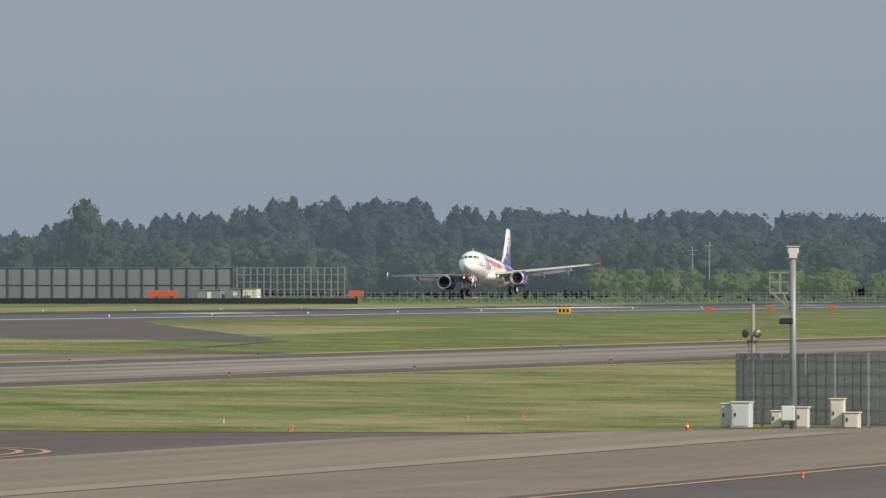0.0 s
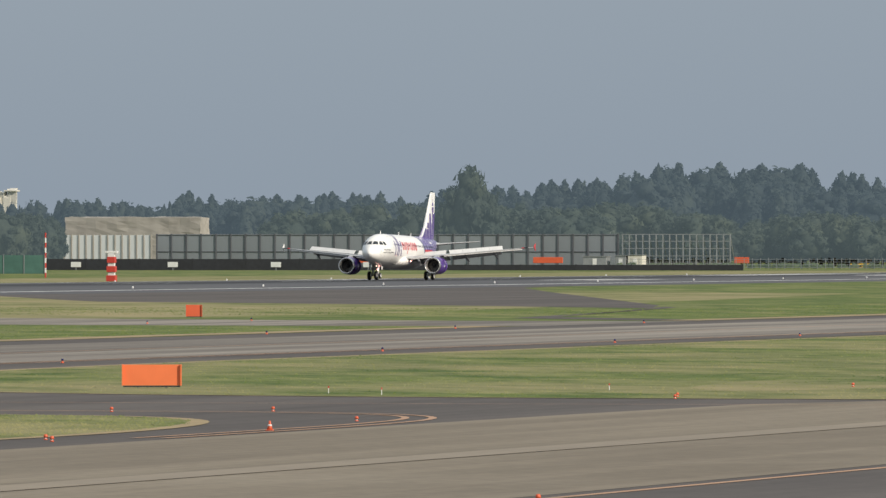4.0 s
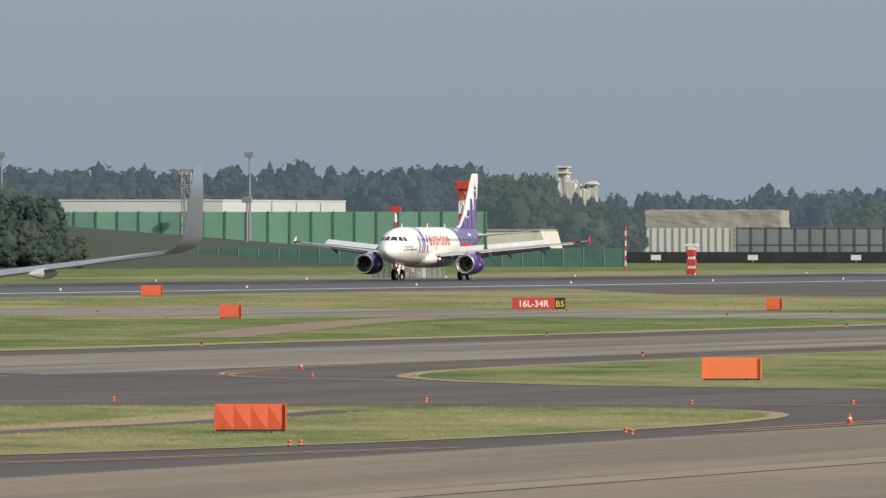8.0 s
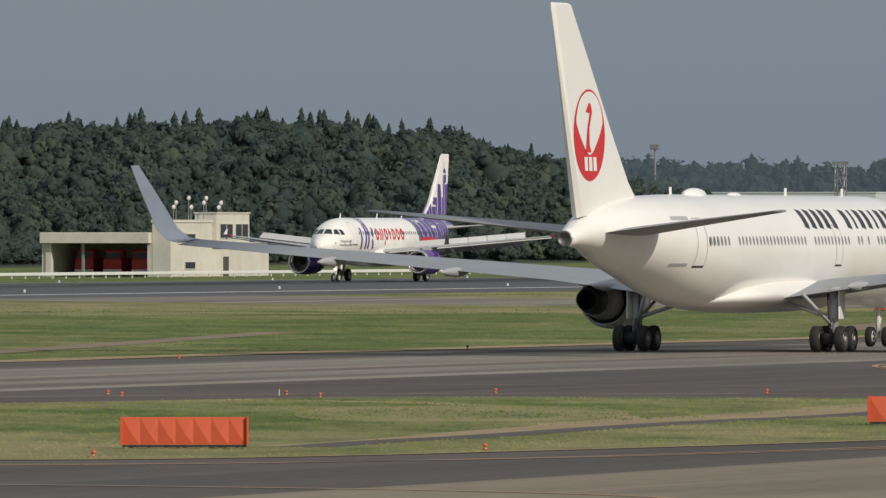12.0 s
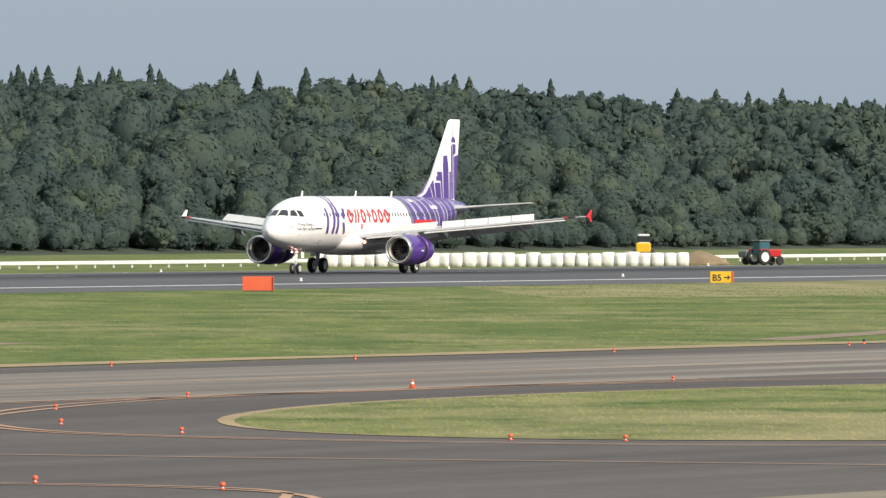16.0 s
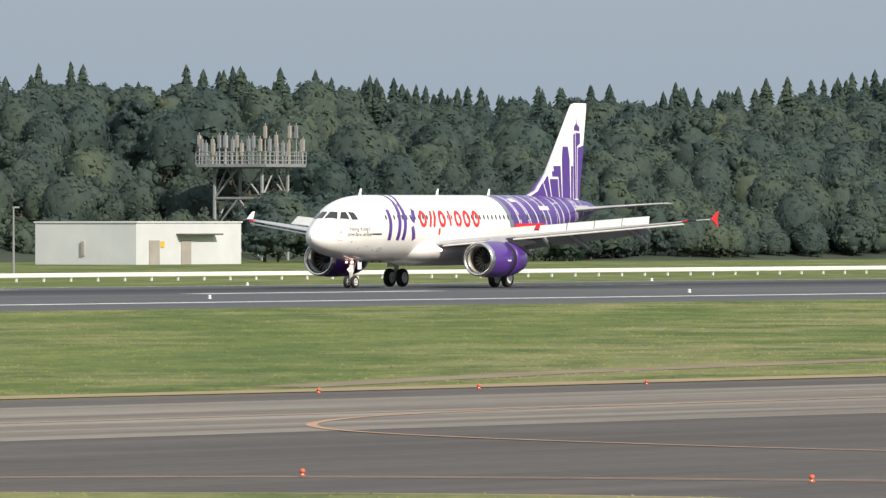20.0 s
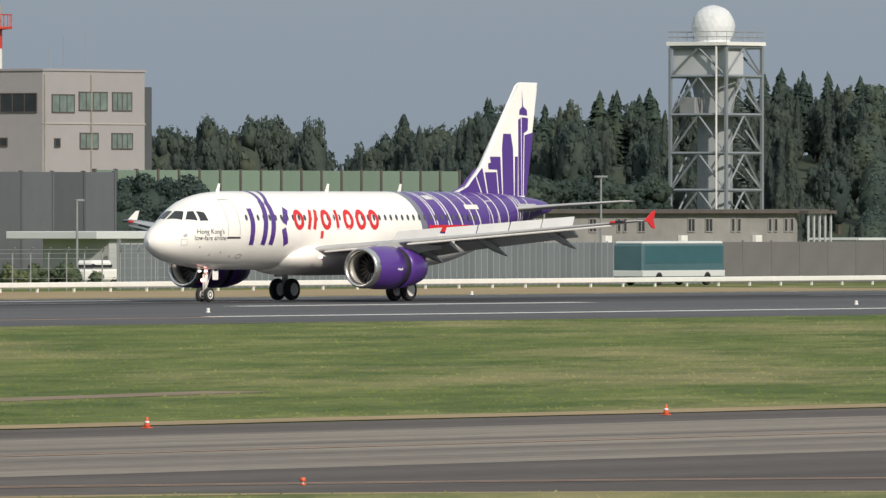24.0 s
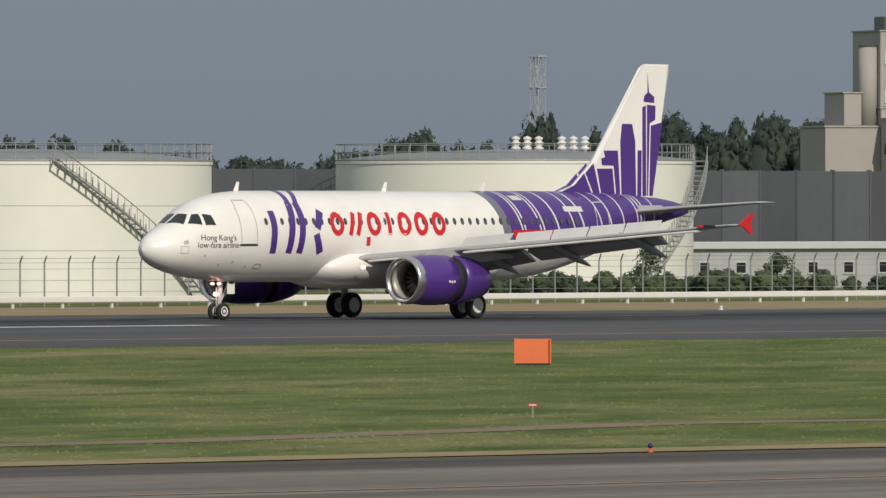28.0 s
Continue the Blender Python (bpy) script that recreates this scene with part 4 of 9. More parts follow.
        for k in range(3):
            part("cowl_stencil", box_bm(0.11, 0.02, 0.1, 1.95 + 0.16 * k, s * 0 - 1.145 + 0.0, -0.12 - 0.02 * (k % 2)), WHITE, eng, "small white stencil block")
        # main gear
        gear_leg(jet, "main_gear", 0, s * 3.795, 2.6, 0.58, 0.4, 0.46, 0.1)
        part("gear_door", box_bm(1.0, 0.06, 1.25, 0.1, s * 4.2, 1.25, 0.02), PLANE_WHITE, jet, "white gear door panel")
        # tailplane
        secs = [((32.3 - G, s * 0.6, 4.86), 3.6, 0.30, (0, 0, 1)), ((33.6 - G, s * 3.2, 5.07), 2.6, 0.2, (0, 0, 1)), ((35.2 - G, s * 6.2, 5.3), 1.45, 0.1, (0, 0, 1))]
        link_mesh("tailplane", *foil(secs), WING_GREY, jet, "grey tailplane", True)
        part("tailplane_root", box_bm(2.0, 0.4, 0.42, 33.7 - G, s * 0.9, 4.74, 0.1), WING_GREY, jet, "pale tailplane root plate")
    # fin with a skyline of purple shapes
    outline = [(28.2 - G, 5.76), (29.25 - G, 6.05), (29.98 - G, 6.61), (30.66 - G, 7.14), (34.3 - G, 11.65), (34.5 - G, 11.78), (36.26 - G, 11.77), (36.24 - G, 11.4), (35.73 - G, 9.09), (34.79 - G, 5.3), (31 - G, 5.2)]
    v, f, half = slab(outline, 0.5, 0.22, 5.6, 11.76)
    fin = link_mesh("fin", v, f, PLANE_WHITE, jet, "white fin with a purple skyline")
    def on_fin(name, pts, material, off=0.012, label=""):
        for s in (-1, 1):
            vv = [(x - G, s * (half(z) + off), z) for x, z in pts]
            link_mesh(name, vv, [tuple(range(len(vv)))], material, fin, label)
    purple = "purple skyline shape"
    for shape in ([(28.15, 5.74), (29.22, 6.1), (29.92, 6.66), (30.5, 5.6)], [(30.02, 6.68), (30.6, 7.14), (31.05, 5.6), (30.62, 5.6)], [(30.84, 6.87), (31.95, 6.88), (32.09, 5.6), (31.14, 5.6)],
                  [(31.16, 7.35), (31.43, 7.4), (31.35, 7.72), (32.36, 7.72), (32.48, 5.6), (32.19, 5.6), (32.03, 7.01), (31.2, 7.03)],
                  [(32.54, 8.15), (32.68, 8.97), (33.41, 8.97), (33.61, 8.15), (33.61, 5.6), (32.56, 5.6)], [(33.77, 7.73), (34.06, 7.73), (33.98, 5.6), (33.69, 5.6)],
                  [(34.16, 9.74), (34.42, 9.85), (34.34, 5.6), (34.06, 5.6)], [(34.5, 9.88), (35.11, 9.83), (35.07, 9.17), (34.67, 9.0), (34.47, 5.6), (34.39, 5.6)],
                  [(34.75, 8.9), (35.58, 9.06), (34.79, 5.6), (34.55, 5.6)], [(34.26, 10.01), (34.3, 10.27), (34.56, 10.46), (34.57, 11.4), (34.66, 10.46), (35.03, 10.25), (35.03, 9.96)]):
        on_fin("skyline_block", shape, PURPLE, 0.012, purple)
    # nose gear
    ng = 5.07 - G
    nose = gear_leg(jet, "nose_gear", ng, 0, 2.1, 0.38, 0.22, 0.26, 0.15)
    part("gear_door", box_bm(0.5, 0.04, 0.65, ng + 0.35, -0.42, 1.15, 0.02), PLANE_WHITE, jet, "white nose gear door")
    part("door_bar", box_bm(0.3, 0.02, 0.1, ng + 0.35, -0.455, 1.62), LOGO_BLACK, jet, "dark stencil bar on the gear door")
    for z, mat_, r in ((1.62, LANDING_LIGHT, 0.065), (1.15, LANDING_LIGHT, 0.10)):
        for yy in ((-0.2, 0.2) if z > 1.5 else (-0.0,)):
            part("landing_lamp", spin_bm([(0.02, -0.06), (r, -0.05), (r * 0.8, 0.1), (0.02, 0.12)], 14, "X"), mat_ if yy <= 0 else WARM_LIGHT, nose, "lit landing lamp", True, pose(ng - 0.22, yy, z))
    for s in (-1, 1):
        for k in (0, 1):
            part("wing_root_lamp", spin_bm([(0.02, -0.05), (0.10 - 0.03 * k, -0.04), (0.08, 0.1), (0.02, 0.1)], 14, "X"), LANDING_LIGHT if k == 0 else WARM_LIGHT, jet, "lit wing root lamp", True, pose(12.0 - G - 0.2 + 0.6 * k, s * (2.7 - 0.6 * k), 2.35))
    for x in (6.2, 16.2, 23.0):
        bm = box_bm(0.32, 0.03, 0.42, 0, 0, 0, 0.008)
        for v_ in bm.verts:
            if v_.co.z > 0.3:
                v_.co.x = v_.co.x * 0.5 + 0.14
        part("antenna_blade", bm, PLANE_WHITE, body, "white antenna blade", False, pose(x - G, 0, 5.8))
    return jet, spoilers


def build_widebody():
    """The taxiing wide-body jet, built about the point between its main wheels; nose towards +x, the seen side is -y."""
    G = 28.8
    hull = Hull([(1.2, 3.5, 3.4, 0.02), (1.5, 4.05, 2.9, 1.2), (2.2, 4.75, 2.45, 2.3), (3.2, 5.35, 2.12, 3.2), (4.6, 6.15, 1.9, 4.05), (6, 6.62, 1.8, 4.6), (8, 7.0, 1.98, 4.96), (10, 7.06, 1.98, 5.03),
                 (36, 7.06, 2.0, 5.03), (39, 7.06, 2.3, 4.95), (43, 7.0, 3.05, 4.35), (47, 6.8, 3.75, 3.3), (50, 6.4, 4.45, 2.15), (52.5, 5.75, 4.75, 1.15), (53.6, 5.4, 4.8, 0.6)], G, -1, -1)
    jet = thing("widebody_airliner", 0, 168.5, -0.63, "white wide-body airliner with a red tail crest taxiing", "airplane")
    body = link_mesh("fuselage", *hull.skin(0.3), PLANE_WHITE, jet, "glossy white fuselage", True)
    part("tail_exhaust", spin_bm([(0.34, 0.0), (0.36, -0.12), (0.26, -0.14), (0.24, 0.2), (0.02, 0.2)], 20, "X"), DULL_METAL, jet, "round tail exhaust outlet", True, pose(-(53.62 - G), 0, 5.1))
    # windows
    v0 = [hull.at(9 + px, hull.angle(9 + px, 5.0 + pz), 0.016) for px, pz in ringpath(0, 0, 0.14, 0.22, 8)]
    first = link_mesh("cabin_window", v0, [tuple(range(8))], PANE_GREY, body)
    for k in range(1, 66):
        if k in (11, 12, 14, 17, 18, 30, 31, 52, 53) or k > 59:
            continue
        share(first, body, pose(-0.53 * k, 0, 0))
    for xa, xb, za, zb in ((5.6, 6.7, 3.8, 5.9), (40.6, 41.7, 3.9, 6.0), (20.2, 21.2, 3.9, 5.7)):
        link_mesh("cabin_door", *hull.stroke([(xa, za), (xa, zb), (xb, zb), (xb, za)], 0.04, 0.014, True), SEAM, body, "faint outline of a cabin door")
        link_mesh("door_sill", *hull.stroke([(xa, za - 0.04), (xb, za - 0.04)], 0.07, 0.018), LOGO_BLACK, body)
    # dark blocks of the title, one per character
    for k, w in enumerate((1, 1, 1, 1, 1, 0, 1, 0.5, 1, 0.9, 0.5, 1, 1, 1)):
        if w:
            xc = 24.9 - 1.12 * k
            link_mesh("title_block", *hull.stroke([(xc + 0.12, 5.55), (xc, 6.38)], 0.6 * w, 0.016), LOGO_BLACK, body, "black block of the airline's title")
    link_mesh("type_bar", *hull.stroke([(42.3, 3.95), (44.0, 3.95)], 0.13, 0.018), SEAM, body, "dark stencilled bar")
    link_mesh("registration_bar", *hull.stroke([(42.2, 6.0), (44.2, 6.0)], 0.16, 0.018), SEAM, body, "dark registration bar")
    fairing = Hull([(17, 2.6, 2.2, 0.6), (18.5, 3.2, 1.9, 4.0), (20.5, 3.5, 1.75, 5.2), (28, 3.5, 1.72, 5.3), (32, 3.3, 1.78, 5.0), (35, 2.9, 1.95, 3.6), (37.5, 2.5, 2.1, 1.0)], G, -1, -1)
    link_mesh("belly_fairing", *fairing.skin(0.4), PLANE_WHITE, jet, "white belly fairing", True)
    def wing_at(y):
        xl = 18.6 + 0.73 * (y - 2.5)
        xt = 29.6 if y < 8.5 else 29.6 + (y - 8.5) * 0.52
        return -(xl - G), xt - xl, 3.0 + 0.095 * (y - 2.5)
    for s in (-1, 1):
        secs = []
        for y in (1.5, 4, 8.5, 14, 19, 23.6):
            xl, ch, z = wing_at(y)
            secs.append(((xl, s * y, z), -ch, ch * (0.075 - 0.0012 * y), (0, 0, 1)))
        wing = link_mesh("wing", *foil(secs, 9, 0.055), WIDE_WING, jet, "grey swept wing", True)
        xl, ch, z = wing_at(23.6)
        secs = [((xl, s * 23.6, z), -ch, 0.14, (0, 0, 1)), ((xl - 0.5, s * 24.1, z + 0.12), -ch * 0.92, 0.13, (0, -s * 0.4, 0.9)), ((xl - 1.0, s * 24.5, z + 0.55), -ch * 0.82, 0.12, (0, -s * 0.85, 0.5)),
                ((xl - 2.6, s * 25.0, z + 2.2), -ch * 0.55, 0.08, (0, -s, 0.2)), ((xl - 3.9, s * 25.35, z + 3.4), -ch * 0.3, 0.05, (0, -s, 0.15))]
        link_mesh("winglet", *foil(secs, 9, 0.03), WINGLET, wing, "tall blue-grey winglet", True)
        for y in (6.0, 12.5, 17.5):
            xl, ch, z = wing_at(y)
            can = spin_bm([(0.01, -2.2), (0.16, -1.4), (0.24, -0.3), (0.2, 0.7), (0.1, 1.4), (0.01, 1.8)], 12, "X")
            part("flap_track_fairing", can, WING_GREY, wing, "grey flap track fairing", True, pose(xl - ch + 0.6, s * y, z - 0.38))
        ey, ez, ex = s * 7.9, 2.3, -(20.3 - G)
        eng = part("engine", spin_bm([(1.08, -0.15), (1.2, -0.05), (1.33, -0.6), (1.38, -1.6), (1.33, -2.6), (1.18, -3.25), (1.12, -3.25), (1.1, -2.0), (1.05, -0.6)], 44, "X"), PLANE_WHITE, jet, "white engine cowl", True, pose(ex, ey, ez))
        part("inlet_lip", spin_bm([(1.08, -0.5), (1.06, -0.2), (1.12, 0.02), (1.2, 0.05), (1.28, -0.1), (1.32, -0.4)], 44, "X"), METAL, eng, "polished inlet lip", True)
        part("fan_duct", spin_bm([(1.1, -3.1), (0.86, -3.0), (0.84, -2.2), (1.08, -2.2)], 36, "X"), BLACK_GAP, eng, "dark fan duct", True)
        part("core_cowl", spin_bm([(0.84, -2.4), (0.93, -2.9), (0.92, -3.5), (0.84, -4.1), (0.70, -4.7), (0.60, -4.7), (0.6, -2.6)], 36, "X"), CORE_PALE, eng, "pale metal core cowl", True)
        part("nozzle", spin_bm([(0.64, -4.5), (0.70, -4.72), (0.64, -5.2), (0.50, -5.85), (0.46, -5.85), (0.5, -4.6)], 36, "X"), NOZZLE, eng, "dark metal core nozzle", True)
        part("nozzle_plug", spin_bm([(0.02, -4.9), (0.46, -4.8), (0.46, -4.6), (0.02, -4.6)], 24, "X"), BLACK_GAP, eng, "black nozzle throat")
        part("fan", spin_bm([(0.02, -0.9), (0.3, -1.15), (1.05, -1.25), (1.05, -1.4), (0.02, -1.4)], 32, "X"), BLACK_GAP, eng, "dark fan", True)
        pyl = bmesh.new()
        prof = [(-0.9, 1.25), (-2.2, 1.42), (-4.5, 1.2), (-7.0, 0.9), (-6.0, 0.65), (-3.6, 0.6), (-2.8, 1.15)]
        va = [pyl.verts.new((px, -0.24, pz)) for px, pz in prof]
        vb = [pyl.verts.new((px, 0.24, pz)) for px, pz in prof]
        pyl.faces.new(va), pyl.faces.new(vb[::-1])
        for i in range(len(prof)):
            j = (i + 1) % len(prof)
            pyl.faces.new((va[i], va[j], vb[j], vb[i]))
        part("pylon", pyl, PLANE_WHITE, eng, "white engine pylon")
        # main gear bogie of four wheels
        gy = s * 4.65
        bm = rod_bm((0, gy, 0.7), (0.15, gy, 2.9), 0.2, 0.26, 14)
        rod_bm((-0.75, gy, 0.58), (0.75, gy, 0.58), 0.13, None, 10, bm)
        rod_bm((0, gy, 1.1), (-1.7, gy * 0.8, 2.6), 0.08, None, 8, bm)
        rod_bm((0, gy, 1.5), (0.1, gy * 0.45, 2.3), 0.09, None, 8, bm)
        for dx in (-0.72, 0.72):
            rod_bm((dx, gy - 0.57, 0.58), (dx, gy + 0.57, 0.58), 0.08, None, 8, bm)
        leg = part("main_gear", bm, SEAM, jet, "grey bogie landing gear leg", True)
        part("piston", rod_bm((0.0, gy, 0.75), (0.05, gy, 1.35), 0.14, None, 14), METAL, leg, "bright oleo piston", True)
        links = rod_bm((-0.1, gy, 1.5), (-0.42, gy, 1.12), 0.05, 0.04, 8)
        rod_bm((-0.42, gy, 1.12), (-0.1, gy, 0.74), 0.04, 0.05, 8, links)
        part("torque_link", links, DULL_METAL, leg, "dark torque links", True)
        part("drag_brace", rod_bm((0.1, gy, 1.35), (1.5, gy * 0.86, 2.55), 0.07, None, 8), SEAM, leg, "", True)
        hose = bmesh.new()
        for k, (dx, dz) in enumerate(((0.2, 0.0), (-0.2, 0.1), (0.12, 0.2))):
            rod_bm((dx, gy - 0.16 * s, 0.8), (dx * 1.3, gy - 0.2 * s, 2.5 + dz), 0.028, None, 6, hose)
        part("hoses", hose, BLACK_GAP, leg, "black hydraulic hoses", True)
        for dx in (-0.72, 0.72):
            part("brake_pack", spin_bm([(0.02, -0.34), (0.27, -0.34), (0.27, 0.34), (0.02, 0.34)], 18, "Y"), BLACK_GAP, leg, "dark brake packs", True, pose(dx, gy, 0.58))
        for dx in (-0.72, 0.72):
            for dy in (-0.57, 0.57):
                part("tyre", wheel_bm(0.58, 0.44), DARK, leg, "black rubber tyre", True, pose(dx, gy + dy, 0.58))
                part("rim", rim_bm(0.58, 0.44), DULL_METAL, leg, "dull dark wheel rim", True, pose(dx, gy + dy, 0.58))
                part("hub", spin_bm([(0.02, -0.235), (0.12, -0.225), (0.14, 0.0), (0.12, 0.225), (0.02, 0.235)], 14, "Y"), SEAM, leg, "pale wheel hub", True, pose(dx, gy + dy, 0.58))
        door = box_bm(0.9, 0.07, 1.35, 0.1, s * 5.0, 1.45, 0.03)
        part("gear_door", door, PLANE_WHITE, jet, "white gear door")
        # tailplane coloured dark for the shade on its underside
        secs = [((-(45.2 - G), s * 0.9, 5.35), -5.6, 0.45, (0, 0, 1)), ((-(48.0 - G), s * 4.8, 5.8), -3.9, 0.3, (0, 0, 1)), ((-(51.3 - G), s * 9.3, 6.3), -1.9, 0.12, (0, 0, 1))]
        link_mesh("tailplane", *foil(secs), WING_DARK, jet, "grey tailplane", True)
    gear_leg(jet, "nose_gear", -(6.0 - G), 0, 2.2, 0.47, 0.34, 0.4, -0.2)
    part("gear_door", box_bm(0.9, 0.05, 0.7, -(5.2 - G), -0.5, 1.3, 0.02), PLANE_WHITE, jet, "white nose gear door")
    # fin with its round red crest
    outline = [(43.6 - G, 6.6), (45.0 - G, 7.5), (46.93 - G, 9.22), (52.9 - G, 14.9), (53.3 - G, 15.3), (55.6 - G, 15.3), (55.6 - G, 15.1), (52.0 - G, 6.0), (46 - G, 6.0)]
    v, f, half = slab(outline, 0.5, 0.2, 6.5, 15.3, -1)
    fin = link_mesh("fin", v, f, PLANE_WHITE, jet, "white fin with a red crest")
    def on_fin(name, pts, faces, material, off, label):
        for s in (-1, 1):
            vv = [(-(x - G), s * (half(z) + off), z) for x, z in pts]
            link_mesh(name, vv, faces, material, fin, label)
    cx, cz = 50.85, 9.6
    n = 32
    outer = [(cx + 2.2 * math.cos(2 * math.pi * i / n), cz + 2.0 * math.sin(2 * math.pi * i / n)) for i in range(n)]
    on_fin("crest_disc", outer, [tuple(range(n))], LOGO_RED, 0.014, "red disc of the tail crest")
    light = [(cx + 1.85 * math.cos(2 * math.pi * i / n) * (1 - 0.5 * max(0, -math.sin(2 * math.pi * i / n))), cz + 0.52 + 1.38 * math.sin(2 * math.pi * i / n)) for i in range(n)]
    on_fin("crest_field", light, [tuple(range(n))], PLANE_WHITE, 0.026, "white field of the tail crest")
    neck = [(cx + 0.55, cz + 1.0), (cx + 0.1, cz + 1.4), (cx - 0.2, cz + 1.35), (cx - 0.35, cz + 1.0), (cx + 0.05, cz + 0.3), (cx + 0.05, cz - 0.4), (cx - 0.2, cz - 0.75), (cx + 0.6, cz - 0.75), (cx + 0.45, cz - 0.1), (cx + 0.3, cz + 0.4), (cx - 0.02, cz + 0.95)]
    nn = len(neck)
    on_fin("crest_neck", neck, [tuple(range(nn))], LOGO_RED, 0.038, "red curved stroke of the tail crest")
    for k in range(3):
        x = cx + 0.75 - 0.62 * k
        on_fin("crest_block", [(x, cz - 1.55), (x + 0.05, cz - 0.95), (x - 0.4, cz - 0.95), (x - 0.45, cz - 1.55)], [(0, 1, 2, 3)], PLANE_WHITE, 0.03, "white block on the tail crest")
    # roof fairings and antennas
    for x, l, w, h in ((35.0, 3.0, 0.75, 0.34), (29.0, 1.8, 0.5, 0.16)):
        bm = bmesh.new()
        bmesh.ops.create_uvsphere(bm, u_segments=20, v_segments=10, radius=1, matrix=Matrix.Diagonal((l / 2, w / 2, h, 1)))
        part("antenna_dome", bm, PLANE_WHITE, body, "white antenna dome", True, pose(-(x - G), 0, 7.02))
    for x in (38.5, 21.0, 12.0):
        part("antenna_blade", box_bm(0.3, 0.04, 0.34, 0, 0, 0, 0.01), PLANE_WHITE, body, "white antenna blade", False, pose(-(x - G), 0, 7.05))
    return jet


JET, SPOILERS = build_jet()
WIDEBODY = build_widebody()

# ---- trees and woods ----
def lump_mesh(fine):
    """A unit ball of 80 or 20 faces."""
    bm = bmesh.new()
    bmesh.ops.create_icosphere(bm, subdivisions=fine, radius=1)
    v = np.array([tuple(q.co) for q in bm.verts])
    bm.verts.index_update()
    f = np.array([[q.index for q in fc.verts] for fc in bm.faces])
    bm.free()
    return v, f


SMALL_BALL = lump_mesh(2)
ROUND_BALL = lump_mesh(3)
BOUGH = (np.array([(1, 0, 0), (-1, 0, 0), (0, 1, 0), (0, -1, 0), (0, 0, 1), (0, 0, -1.0)]), np.array([(0, 2, 4), (2, 1, 4), (1, 3, 4), (3, 0, 4), (2, 0, 5), (1, 2, 5), (3, 1, 5), (0, 3, 5)]))


def gather(pieces):
    """Joins (corners, faces) pairs."""
    vs, fs, k = [], [], 0
    for v, f in pieces:
        vs.append(v)
        fs.append(f + k)
        k += len(v)
    return np.concatenate(vs), np.concatenate(fs)


def unit(v):
    return v / (np.linalg.norm(v, axis=-1)[..., None] + 1e-9)


def leaf_cards(rng, p, face, size):
    """Three-cornered leaf clusters at the places p, each facing along face."""
    n = len(p)
    a = unit(np.cross(face, rng.normal(size=(n, 3))))
    b = np.cross(face, a)
    w = size * (0.5 + 0.9 * rng.random(n))[:, None]
    tri = np.stack([p - a * w * 0.75 - b * w * 0.4, p + a * w * 0.75 - b * w * 0.4, p + b * w * 0.8], 1).reshape(-1, 3)
    return tri, np.arange(3 * n).reshape(-1, 3)


